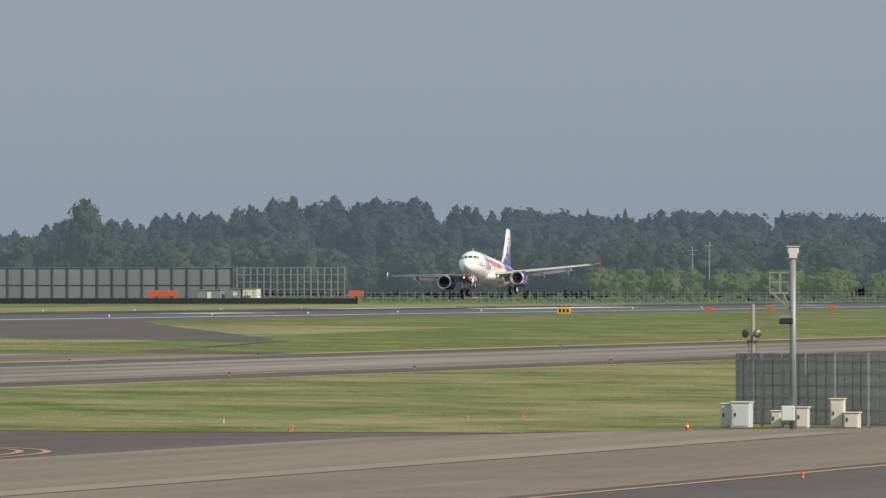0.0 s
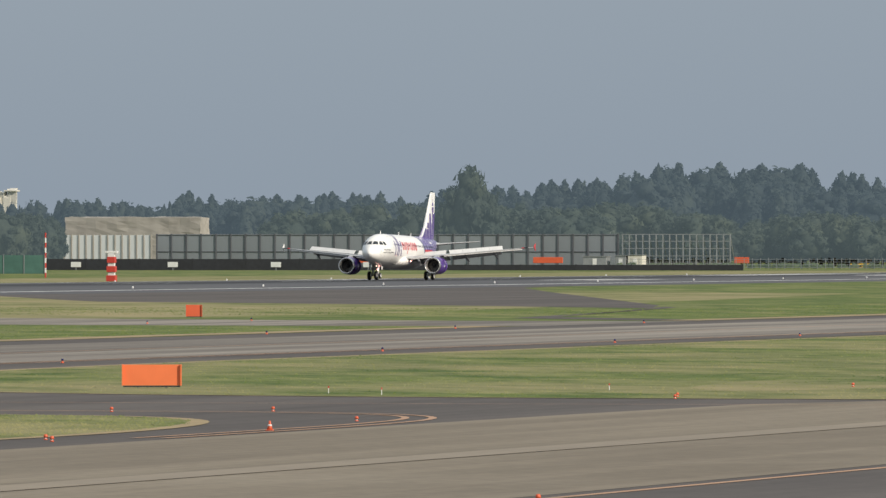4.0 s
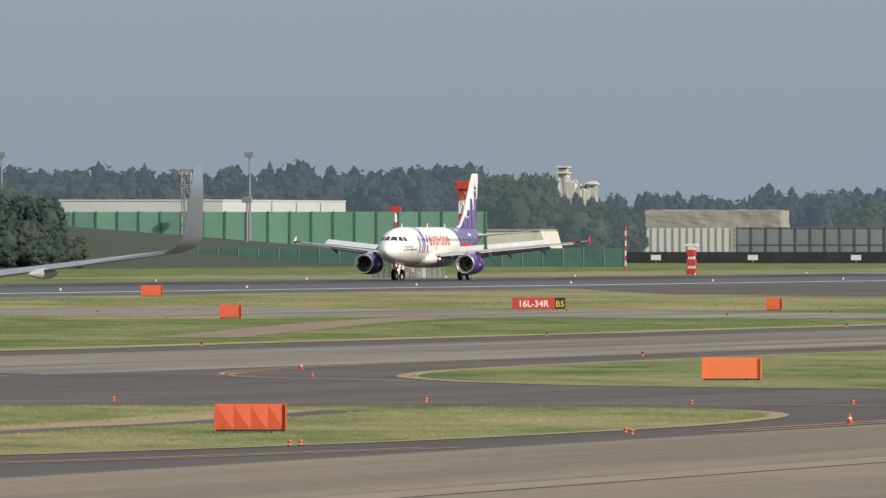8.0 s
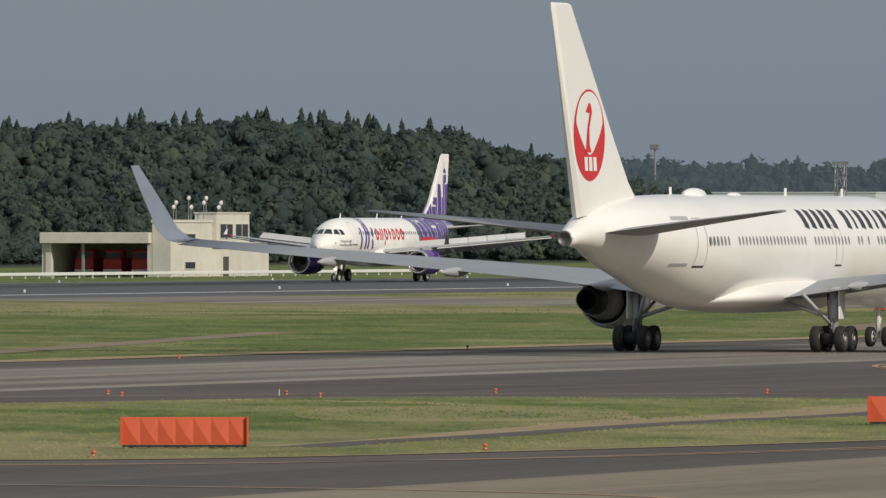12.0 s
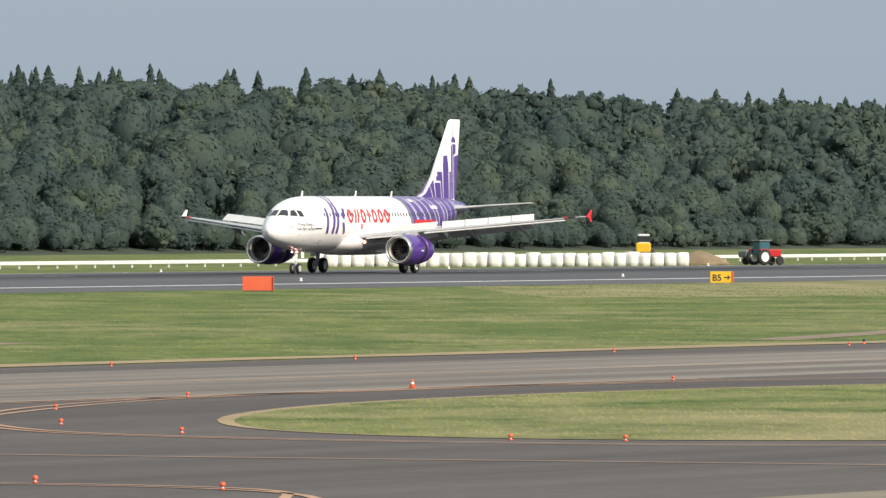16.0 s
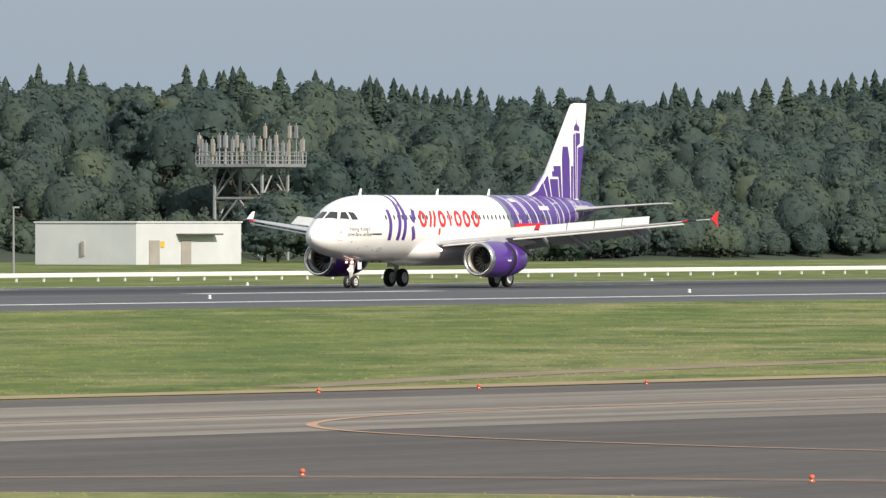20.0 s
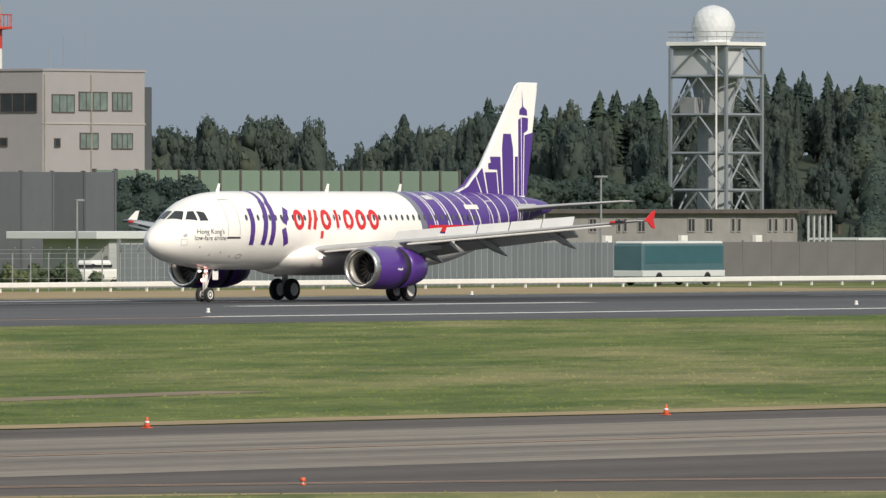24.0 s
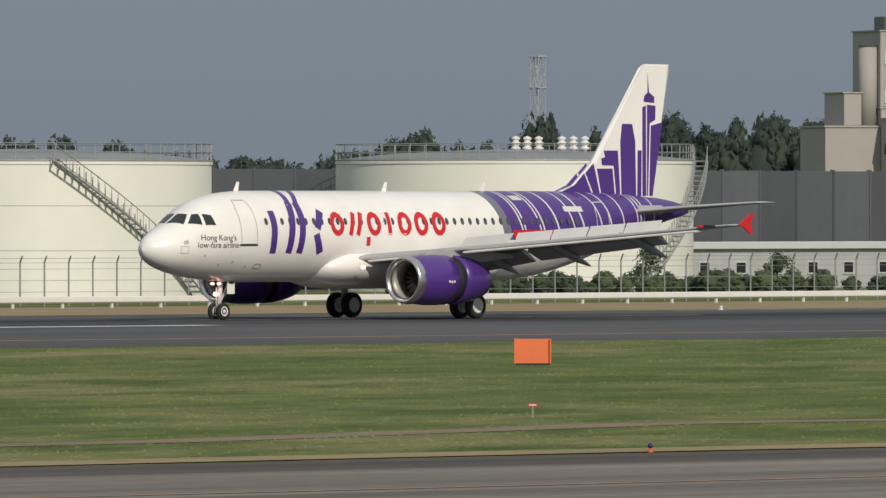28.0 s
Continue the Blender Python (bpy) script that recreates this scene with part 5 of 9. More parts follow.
def crown_mesh(rng, kind, bits, size=0.05):
    """One tree's crown, for a tree one metre tall."""
    out = []
    if kind == "conifer":
        # a slim dark spindle with drooping sprays in whorls
        lev = np.array([0.03, 0.3, 0.6, 0.85, 1.0])
        n = 7
        a = np.arange(n) * 2 * np.pi / n
        rings = np.concatenate([np.stack([np.cos(a) * r, np.sin(a) * r, 0 * a + z], 1) for r, z in zip(0.13 * (1 - lev) ** 0.8 + 0.003, lev)])
        f = [[k * n + i, k * n + (i + 1) % n, (k + 1) * n + (i + 1) % n] for k in range(4) for i in range(n)] + [[k * n + i, (k + 1) * n + (i + 1) % n, (k + 1) * n + i] for k in range(4) for i in range(n)]
        out.append((rings, np.array(f)))
        m = max(bits, 170)
        z = 0.05 + 0.93 * rng.random(m)
        ang = rng.random(m) * 6.2832
        reach = 0.215 * (1.01 - z) ** 0.82 * (0.7 + 0.5 * rng.random(m)) + 0.008
        axis = np.stack([np.cos(ang), np.sin(ang), 0 * ang], 1)
        side = np.stack([-np.sin(ang), np.cos(ang), 0 * ang], 1) * (0.32 * reach + 0.008)[:, None]
        up = np.array([0, 0, 1.0])
        top = axis * (reach * 0.25)[:, None] + up * (z + 0.035)[:, None]
        tip = axis * reach[:, None] + up * (z - 0.02 - 0.03 * rng.random(m))[:, None]
        out.append((np.stack([top, tip - side, tip + side], 1).reshape(-1, 3), np.arange(3 * m).reshape(-1, 3)))
        return gather(out)
    if kind == "cedar":
        # a blunt cone of boughs: a lumpy heart close under the sprays
        seat = 6.28 * rng.random(3)
        swell = lambda z, a: 0.30 * np.clip(1.0 - z, 0.0, 1.0) ** 0.55 * (0.84 + 0.10 * np.sin(3 * a + 19 * z + seat[0]) + 0.10 * np.sin(2 * a - 33 * z + seat[1]) + 0.05 * np.sin(5 * a + seat[2]))
        lev, n = np.linspace(0.04, 0.985, 11), 8
        a = np.arange(n) * 2 * np.pi / n
        rings = np.concatenate([np.stack([np.cos(a), np.sin(a), 0 * a], 1) * (0.80 * (0.9 + 0.2 * rng.random(n)) * swell(z, a))[:, None] + np.array([0, 0, z]) for z in lev])
        f = [[k * n + i, k * n + (i + 1) % n, (k + 1) * n + (i + 1) % n] for k in range(10) for i in range(n)] + [[k * n + i, (k + 1) * n + (i + 1) % n, (k + 1) * n + i] for k in range(10) for i in range(n)]
        out.append((rings, np.array(f)))
        z = 1 - 0.95 * rng.random(bits) ** 0.85
        ang = rng.random(bits) * 6.2832
        r = swell(z, ang) * (0.78 + 0.32 * rng.random(bits))
        n = unit(np.stack([np.cos(ang), np.sin(ang), 0 * ang + 0.45], 1) + 0.35 * rng.normal(size=(bits, 3)))
        p = np.stack([np.cos(ang) * r, np.sin(ang) * r, z], 1)
        out.append(leaf_cards(rng, p, n, size))
        return gather(out)
    if kind == "dome":
        # a full rounded crown, gently lobed, close-set with small leaf clusters
        v0, f0 = ROUND_BALL
        f0 = f0[v0[f0][:, :, 2].mean(1) > -0.5]
        lobes = unit(rng.normal(size=(26, 3)) + np.array([0, 0, 0.3]))
        shape, heart = np.array([0.36, 0.36, 0.46]), np.array([0, 0, 0.5])
        swell = lambda d: 0.80 + 0.22 * np.max(np.clip((d @ lobes.T - 0.86) / 0.14, 0, 1) ** 0.6, axis=1)
        out.append((v0 * swell(v0)[:, None] * shape + heart, f0))
        d = unit(rng.normal(size=(bits, 3)) + np.array([0, 0, 0.35]))
        p = d * (swell(d) * (0.95 + 0.13 * rng.random(bits)))[:, None] * shape + heart
        out.append(leaf_cards(rng, p, unit(d / shape * 0.4 + 0.5 * rng.normal(size=(bits, 3))), size))
        return gather(out)
    if kind == "clump":
        # heaped boughs, each a rounded lump under a coat of small leaf clusters, with a ragged outline
        v0, f0 = BOUGH
        k = 30 if bits > 350 else 17
        shape, heart = np.array([0.30, 0.30, 0.40]), np.array([0, 0, 0.52])
        i = np.arange(k) + 0.5
        up = np.clip(1 - 1.75 * i / k + 0.1 * rng.normal(size=k), -0.8, 0.98)
        ang = i * 2.39996 + 0.6 * rng.normal(size=k)
        d = np.stack([np.sqrt(1 - up ** 2) * np.cos(ang), np.sqrt(1 - up ** 2) * np.sin(ang), up], 1)
        c = d * shape * (0.72 + 0.34 * rng.random(k))[:, None] + heart
        rad = (0.07 + 0.08 * rng.random(k)) * (1 if k > 20 else 1.35)
        c[:, 2] = np.minimum(c[:, 2], 0.985 - rad * 0.8)
        squash = np.array([1.05, 1.05, 0.98])
        out.append((SMALL_BALL[0] * shape * 0.93 + heart, SMALL_BALL[1]))
        for q in range(k):
            turn = np.linalg.qr(rng.normal(size=(3, 3)))[0]
            out.append(((v0 * (rad[q] * (0.8 + 0.3 * rng.random(len(v0))))[:, None]) @ turn * squash + c[q], f0))
        pick = rng.choice(k, bits, p=rad ** 2 / np.sum(rad ** 2))
        n = unit(rng.normal(size=(bits, 3)) + d[pick] * 0.9 + np.array([0, 0, 0.25]))
        p = c[pick] + n * (rad[pick] * (0.74 + 0.34 * rng.random(bits)))[:, None] * squash
        out.append(leaf_cards(rng, p, unit(n + 0.45 * rng.normal(size=(bits, 3))), size))
        return gather(out)


def leaf_bits(rng, centres, radii, n, size, heart=None):
    """Leaf clusters over the outer side of the boughs, each facing roughly outwards."""
    pick = rng.choice(len(centres), n, p=radii ** 2 / np.sum(radii ** 2))
    d = rng.normal(size=(n, 3))
    d /= np.linalg.norm(d, axis=1)[:, None]
    if heart is not None:
        out = centres[pick] - heart
        out /= np.linalg.norm(out, axis=1)[:, None] + 1e-6
        d = np.where((np.sum(d * out, 1) < -0.2)[:, None], -d, d)
    p = centres[pick] + d * radii[pick][:, None] * (0.97 + 0.1 * rng.random(n))[:, None]
    face = d + 0.2 * rng.normal(size=(n, 3)) + np.array([0, 0, 0.15])
    face /= np.linalg.norm(face, axis=1)[:, None]
    a = np.cross(face, rng.normal(size=(n, 3)))
    a /= np.linalg.norm(a, axis=1)[:, None]
    b = np.cross(face, a)
    w = size * (0.6 + 0.8 * rng.random(n))[:, None]
    tri = np.stack([p - a * w * 0.75 - b * w * 0.4, p + a * w * 0.75 - b * w * 0.4, p + b * w * 0.8], 1).reshape(-1, 3)
    return tri, np.arange(3 * n).reshape(-1, 3)


def trunk_mesh(h):
    a = np.arange(6) * 1.0472
    lo = np.stack([0.03 * np.cos(a), 0.03 * np.sin(a), 0 * a], 1)
    hi = np.stack([0.015 * np.cos(a), 0.015 * np.sin(a), 0 * a + h], 1)
    f = [[i, (i + 1) % 6, 6 + (i + 1) % 6] for i in range(6)] + [[i, 6 + (i + 1) % 6, 6 + i] for i in range(6)]
    return np.concatenate([lo, hi]), np.array(f)


def wood(name, label, spots, seed, bits, kinds, mat_broad=None, mat_conifer=None, size=0.05):
    """A wood as one object: spots of (x, y, z, height, width factor)."""
    rng = np.random.default_rng(seed)
    protos = {k: [crown_mesh(rng, k, bits, size) for _ in range(9)] for k in ("conifer", "cedar", "clump", "dome")}
    trunk = trunk_mesh(0.6)
    chunks = {"conifer": [], "cedar": [], "clump": [], "dome": []}
    trunks = []
    for i, (x, y, z, h, w) in enumerate(spots):
        kind = kinds[i % len(kinds)] if isinstance(kinds, list) else kinds
        p, f = protos[kind][int(rng.integers(0, 9))]
        a = rng.random() * 6.28
        ca, sa = math.cos(a), math.sin(a)
        q = p * np.array([w, w, 1.0]) * h
        q = np.stack([q[:, 0] * ca - q[:, 1] * sa, q[:, 0] * sa + q[:, 1] * ca, q[:, 2]], 1) + np.array([x, y, z])
        chunks[kind].append((q, f))
        trunks.append((trunk[0] * h + np.array([x, y, z]), trunk[1]))
    root = tagged(new(name), label, "woodland", kind="stuff")
    for kind, material, word in (("conifer", mat_conifer or CONIFER, "conifer_crowns"), ("cedar", mat_conifer or CONIFER, "cedar_crowns"), ("clump", mat_broad or BROADLEAF, "leafy_crowns"), ("dome", mat_broad or BROADLEAF, "rounded_crowns")):
        if chunks[kind]:
            tri_object(word, *gather(chunks[kind]), material, root)
    tri_object("trunks", *gather(trunks), BARK, root)
    return root


def tri_object(name, pts, faces, material, parent=None, smooth=True):
    n = len(faces)
    me = bpy.data.meshes.new(name)
    me.vertices.add(len(pts))
    me.vertices.foreach_set("co", pts.astype(np.float32).ravel())
    me.loops.add(3 * n)
    me.loops.foreach_set("vertex_index", faces.astype(np.int32).ravel())
    me.polygons.add(n)
    me.polygons.foreach_set("loop_start", np.arange(0, 3 * n, 3, dtype=np.int32))
    me.polygons.foreach_set("use_smooth", [smooth] * n)
    me.update(calc_edges=True)
    me.materials.append(material)
    ob = new(name, me)
    if parent is not None:
        ob.parent = parent
    ob["kind"] = "stuff"
    return ob


# crest of the wooded slope: distance along the runway, height of the tree tops, fitted to the camera's skyline
CREST_X = [960, 1000, 1009, 1022, 1030, 1035, 1040, 1050, 1055, 1064, 1070, 1085, 1092, 1130, 1200, 1250, 1290, 1345, 1377, 1407, 1445, 1500, 1545, 1570, 1605, 1645, 1690, 1755, 1800, 1850, 1945, 2000, 2035, 2066, 2100, 2150]
CREST_Z = [9.0, 10.2, 11.0, 11.7, 12.3, 14.0, 14.8, 13.8, 14.8, 16.2, 15.7, 16.6, 17.8, 18.5, 19.5, 19.3, 17.6, 18.3, 19.4, 21.3, 22.3, 22.4, 22.9, 22.2, 23.0, 23.2, 22.1, 21.3, 21.6, 22.1, 23.2, 22.8, 21.9, 19.3, 17.3, 12.0]


def crest(x):
    return float(np.interp(x, CREST_X, CREST_Z))


def crest_over(x, y):
    """Crest height by bearing from the camera, so that the slope fits its skyline."""
    return crest(x * 705 / max(y, 606))


def hill(x, y):
    """Height of the wooded slope; its foot keeps clear of the buildings."""
    y0 = 646 if x < 1140 else 606
    k = min(1.0, max(0.0, (y - y0) / (700 - y0)))
    return -0.54 + 0.64 * crest_over(x, y) * k ** 0.9 * min(1.0, max(0.0, (1010 - y) / 100))


# trees behind the buildings: distance along the runway, height of the tops, fitted to the camera's skyline
GARDEN_X = [790, 839, 850, 871, 883, 888, 893, 900, 906, 909, 925, 940, 960, 1000, 1037, 1041, 1045, 1050, 1098, 1118, 1134, 1144, 1149, 1163, 1174, 1192, 1210]
GARDEN_Z = [12.4, 12.2, 11.3, 10.0, 13.6, 13.6, 11.7, 12.8, 16.2, 14.0, 15.2, 15.4, 13.9, 13.0, 12.2, 11.5, 15.0, 12.6, 14.2, 15.6, 12.8, 15.6, 14.2, 17.0, 15.8, 18.0, 17.5]


def build_woods():
    rng = np.random.default_rng(5)
    # the long wooded slope beside the runway, and the rise that it grows on
    xs, ys = list(range(950, 2160, 30)), [600, 612, 625, 640, 655, 670, 685, 700, 760, 910, 1010]
    verts = [(x, y, hill(x, y)) for x in xs for y in ys]
    n = len(ys)
    faces = [(i * n + j, (i + 1) * n + j, (i + 1) * n + j + 1, i * n + j + 1) for i in range(len(xs) - 1) for j in range(n - 1)]
    tagged(link_mesh("wooded_rise", verts, faces, FOREST_FLOOR), "dark leafy ground rising under the wood", "hill", kind="structure")
    spots, spires, rounds = [], [], []
    y = 610.0
    while y < 706:
        x = 1000 + 5 * rng.random()
        while x < 2125:
            px, py = x + 1.6 * rng.normal(), y + 2.0 * rng.normal()
            near = 0.5 + 0.5 * min(1.0, (py - 606) / 60)
            if (px > 1140 or py > 650) and py / px > 0.3235:
                h = crest_over(px, py) - hill(px, py) if py > 695 else (7.2 + 1.5 * rng.normal()) * (0.62 + 0.38 * near)
                h = min(max(h, 4.5), crest_over(px, py) - hill(px, py) + 0.4 * rng.normal()) + (0.5 * rng.normal() if py > 690 else 0)
                spots.append((px, py, hill(px, py) - 0.3, max(h, 3.5), 0.82 + 0.3 * rng.random()))
            x += 5.0 + 2.6 * rng.random()
        y += 6.6
    x = 1086.0
    while x < 1145:
        spots.append((x, 614 + 7 * rng.random(), -0.7, 6.0 + 2.0 * rng.random(), 1.3))
        x += 2.6 + 1.3 * rng.random()
    x = 1084.0
    while x < 1880:
        spots.append((x, 603.5 + 5 * rng.random(), -0.7, 2.8 + 2.6 * rng.random(), 1.25))
        x += 1.8 + 1.3 * rng.random()
    x = 1000.0
    while x < 1230:
        spots.append((x, 646 + 5 * rng.random(), -0.7, 3.2 + 3.0 * rng.random(), 1.0))
        x += 1.8 + 1.3 * rng.random()
    end = [(x, y, z, h, 0.5 * w) for x, y, z, h, w in spots if x * 705 / y < 1108]
    end += [(x + 1.9, y + 2.5, z, 0.93 * h, w) for x, y, z, h, w in end if x * 705 / y > 1000]
    spots = [q for q in spots if q[0] * 705 / q[1] >= 1108]
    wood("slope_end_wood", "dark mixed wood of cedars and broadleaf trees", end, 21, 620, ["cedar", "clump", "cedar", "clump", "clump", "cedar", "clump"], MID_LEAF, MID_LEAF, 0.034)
    wood("hillside_wood", "dense green broadleaf wood on a slope", [q for q in spots if q[0] < 1580], 11, 380, ["dome", "dome", "clump", "dome"], size=0.048)
    wood("hillside_wood", "dense green broadleaf wood further along the slope", [q for q in spots if q[0] >= 1580], 23, 150, "clump", size=0.068)
    # spired conifers along the crest, thick in places
    for i in range(760):
        x = 1040 + 1060 * rng.random()
        thick = float(np.interp(x, [1040, 1090, 1270, 1290, 1420, 1440, 1470, 1525, 1540, 1900, 1960, 2040, 2060], [0.9, 0.8, 0.85, 1, 1, 0.2, 0.5, 0.5, 0.16, 0.2, 0.45, 0.4, 0.1]))
        y = 701 + 9 * rng.random()
        if rng.random() > thick or y / x < 0.326:
            continue
        base = hill(x, y)
        spires.append((x, y, base, crest_over(x, y) - base + 0.1 + 2.3 * rng.random() ** 1.3, 1.0 + 0.4 * rng.random()))
    wood("crest_conifers", "row of dark spired conifers along the crest", spires, 12, 190, "conifer")
    # woods beyond the runway's far end
    far = []
    for i in range(760):
        y = 655 + 300 * rng.random()
        b = y / 2720
        x = (2680 if b > 0.272 else 2830) + 110 * rng.random()
        h = (14 + 2.5 * rng.random()) if b < 0.285 else 19.5 + 4.0 * rng.random()
        if 0.2715 < b < 0.2815:
            h = 9.5 + 2 * rng.random()
        far.append((x, y * x / 2720, -0.5, h * (0.72 + 0.28 * (x % 110) / 110), 0.85 + 0.35 * rng.random()))
    far += [(2772 + 4 * (k % 2), 757 + 2.3 * k, -0.5, 14.2 + 1.6 * rng.random(), 0.8) for k in range(9)]
    wood("backdrop_wood", "hazy distant mixed wood closing the view", far, 13, 220, ["clump", "cedar", "cedar", "clump", "cedar", "clump", "conifer"], FAR_HAZE_LEAF, FAR_HAZE_LEAF, 0.042)
    tall, mixed = [], []
    for i in range(430):
        y = 500 + 330 * rng.random()
        b = y / 3150
        h = float(np.interp(b, [0.165, 0.19, 0.204, 0.209, 0.221, 0.227, 0.234, 0.246], [21.5, 22.3, 23.0, 26.0, 26.0, 22.5, 20.5, 18.5])) * (0.87 + 0.17 * rng.random())
        if i % 2:
            h *= 0.84
        (tall if b > 0.2 else mixed).append((3110 + (0 if i % 2 else 60) + 30 * rng.random(), y, -0.5, h, 0.85 + 0.4 * rng.random()))
    wood("backdrop_cedars", "tall cedar wood on the horizon, tinted with haze", tall, 14, 420, ["cedar", "cedar", "cedar", "clump"], FAR_HAZE_LEAF, FAR_HAZE_LEAF, 0.036)
    wood("backdrop_wood", "mixed wood with a few spires on the horizon, tinted with haze", mixed, 24, 300, ["clump", "clump", "cedar", "clump", "clump", "cedar", "clump", "clump", "conifer"], FAR_HAZE_LEAF, FAR_HAZE_LEAF, 0.036)
    mid = [(2640, 622, -0.5, 22.0, 0.62), (2643, 624.5, -0.5, 19.5, 0.6), (2643, 619, -0.5, 18.5, 0.55), (2646, 627, -0.5, 15.5, 0.6), (2638, 616.5, -0.5, 15, 0.6), (2660, 640, -0.5, 14, 0.9)]
    for i in range(210):
        y = 470 + 170 * rng.random()
        mid.append((2740 + 30 * rng.random(), y, -0.5, (8.0 if 540 < y < 600 else 10.0) + 4.5 * rng.random(), 0.85 + 0.4 * rng.random()))
    for i in range(70):
        mid.append((2660 + 20 * rng.random(), 600 + 75 * rng.random(), -0.5, 9.5 + 4.5 * rng.random(), 0.85 + 0.4 * rng.random()))
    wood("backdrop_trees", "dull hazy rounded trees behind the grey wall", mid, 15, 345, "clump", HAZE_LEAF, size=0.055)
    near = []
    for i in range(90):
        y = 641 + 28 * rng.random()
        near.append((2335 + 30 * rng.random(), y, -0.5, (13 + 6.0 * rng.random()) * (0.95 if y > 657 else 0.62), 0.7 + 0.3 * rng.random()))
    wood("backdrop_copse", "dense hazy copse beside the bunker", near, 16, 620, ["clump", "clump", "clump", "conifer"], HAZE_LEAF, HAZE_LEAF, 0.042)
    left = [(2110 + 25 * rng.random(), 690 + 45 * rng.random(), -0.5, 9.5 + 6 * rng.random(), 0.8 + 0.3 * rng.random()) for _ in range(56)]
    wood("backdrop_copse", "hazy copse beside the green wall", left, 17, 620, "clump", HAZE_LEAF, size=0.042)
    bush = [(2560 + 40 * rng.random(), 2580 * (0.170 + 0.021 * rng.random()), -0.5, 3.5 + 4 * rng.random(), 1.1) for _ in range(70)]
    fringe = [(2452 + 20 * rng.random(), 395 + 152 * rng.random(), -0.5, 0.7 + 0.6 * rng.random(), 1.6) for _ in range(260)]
    wood("backdrop_scrub", "rough scrub along the far fence, lightened for haze", fringe, 25, 60, "clump", HAZE_BUSH, size=0.12)
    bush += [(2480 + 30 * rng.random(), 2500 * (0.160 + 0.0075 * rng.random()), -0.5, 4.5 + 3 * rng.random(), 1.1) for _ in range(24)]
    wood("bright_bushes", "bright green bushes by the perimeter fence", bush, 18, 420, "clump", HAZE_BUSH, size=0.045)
    # trees behind the buildings: their tops follow the skyline as the camera sees it
    rear = []
    for i in range(380):
        x = 790 + 420 * rng.random()
        y = 786 + 34 * rng.random()
        top = float(np.interp(x * 790 / y, GARDEN_X, GARDEN_Z)) - 0.25
        rear.append((x, y, -0.5, (top + 0.5) * (1.0 - 0.05 * rng.random() if i % 2 == 0 else 0.66 + 0.28 * rng.random()), 0.42 + 0.25 * rng.random()))
    for i in range(120):
        rear.append((790 + 420 * rng.random(), 778 + 5 * rng.random(), -0.5, 5.5 + 3.0 * rng.random(), 0.8 + 0.3 * rng.random()))
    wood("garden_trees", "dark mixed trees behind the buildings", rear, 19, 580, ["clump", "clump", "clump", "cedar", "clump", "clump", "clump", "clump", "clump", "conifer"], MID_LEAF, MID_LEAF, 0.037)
    for x, y, h in ((679, 530, 5.2), (684, 531, 5.0), (741, 519, 5.4), (575, 505, 3.4), (588, 505, 3.2), (601, 505, 3.0), (632, 512, 3.3), (648, 512, 3.6), (742, 530, 4.2), (747, 531, 4.8), (753, 530, 4.4), (759, 531, 3.6), (822, 596, 6.6), (827, 597, 8.5), (831.5, 596, 8.1), (851, 597, 6.2), (868.5, 596, 7.0), (874.5, 596, 7.7), (880, 596, 7.3)):
        single_tree(x, y, gz(y), h)
    for x, y, h, kind, w in ((1047, 790, 15.6, "cedar", 0.62), (1138, 786, 16.0, "cedar", 0.6), (1120, 786, 15.4, "clump", 0.42), (1111, 786, 16.2, "clump", 0.45), (1100, 786, 15.8, "clump", 0.45), (1158, 786, 17.2, "clump", 0.5)):
        tall_tree(x, y, -0.5, h, kind, w)
    for y, h in ((697.5, 4.6), (687.5, 5.6), (684, 6.0), (680, 6.6), (676.5, 5.8), (692, 3.6)):
        shrub = tagged(new_at("wall_shrub", pose(2166, y, -0.5)), "dark shrub growing against the green noise wall", "shrub", "shrubs along the green wall")
        v, f = crown_mesh(rng, "clump", 900, 0.045)
        tri_object("crown", (v - np.array([0, 0, v[:, 2].min()])) * h * np.array([0.55, 0.55, 1.0]), f, BROADLEAF, shrub)
    hedge = [(556 + 128 * u, 496 + 3 * rng.random(), -0.5, 1.0 + 0.8 * rng.random(), 1.3) for u in rng.random(150)]
    wood("hedge", "ragged low green hedge behind the mesh fence", hedge, 22, 170, "clump", BUSH, size=0.06)
    # grass-topped ivy
    ivy = [(882 + 30 * u, 601 + 2.0 * rng.random(), -0.5 + 6.4 * rng.random() * min(1, 0.4 + 5 * u), 2.2 + 0.7 * rng.random(), 1.1) for u in rng.random(130)]
    wood("ivy_bank", "dense ivy bank covering the old wall", ivy, 20, 340, "clump", BROADLEAF, size=0.06)


def tall_tree(x, y, z, h, kind, w):
    """A tree that stands out above the garden wood."""
    rng = np.random.default_rng(int(x + h))
    tree = thing("tall_tree", x, y, z, "tall dark conifer above the garden wood" if kind == "cedar" else "tall ragged pine above the garden wood", "tree", "tall garden trees")
    part("trunk", rod_bm((0, 0, 0), (0, 0, 0.7 * h), 0.02 * h, 0.01 * h, 8), BARK, tree, "", True)
    v, f = crown_mesh(rng, kind, 1500, 0.026)
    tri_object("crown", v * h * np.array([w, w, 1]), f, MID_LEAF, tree)


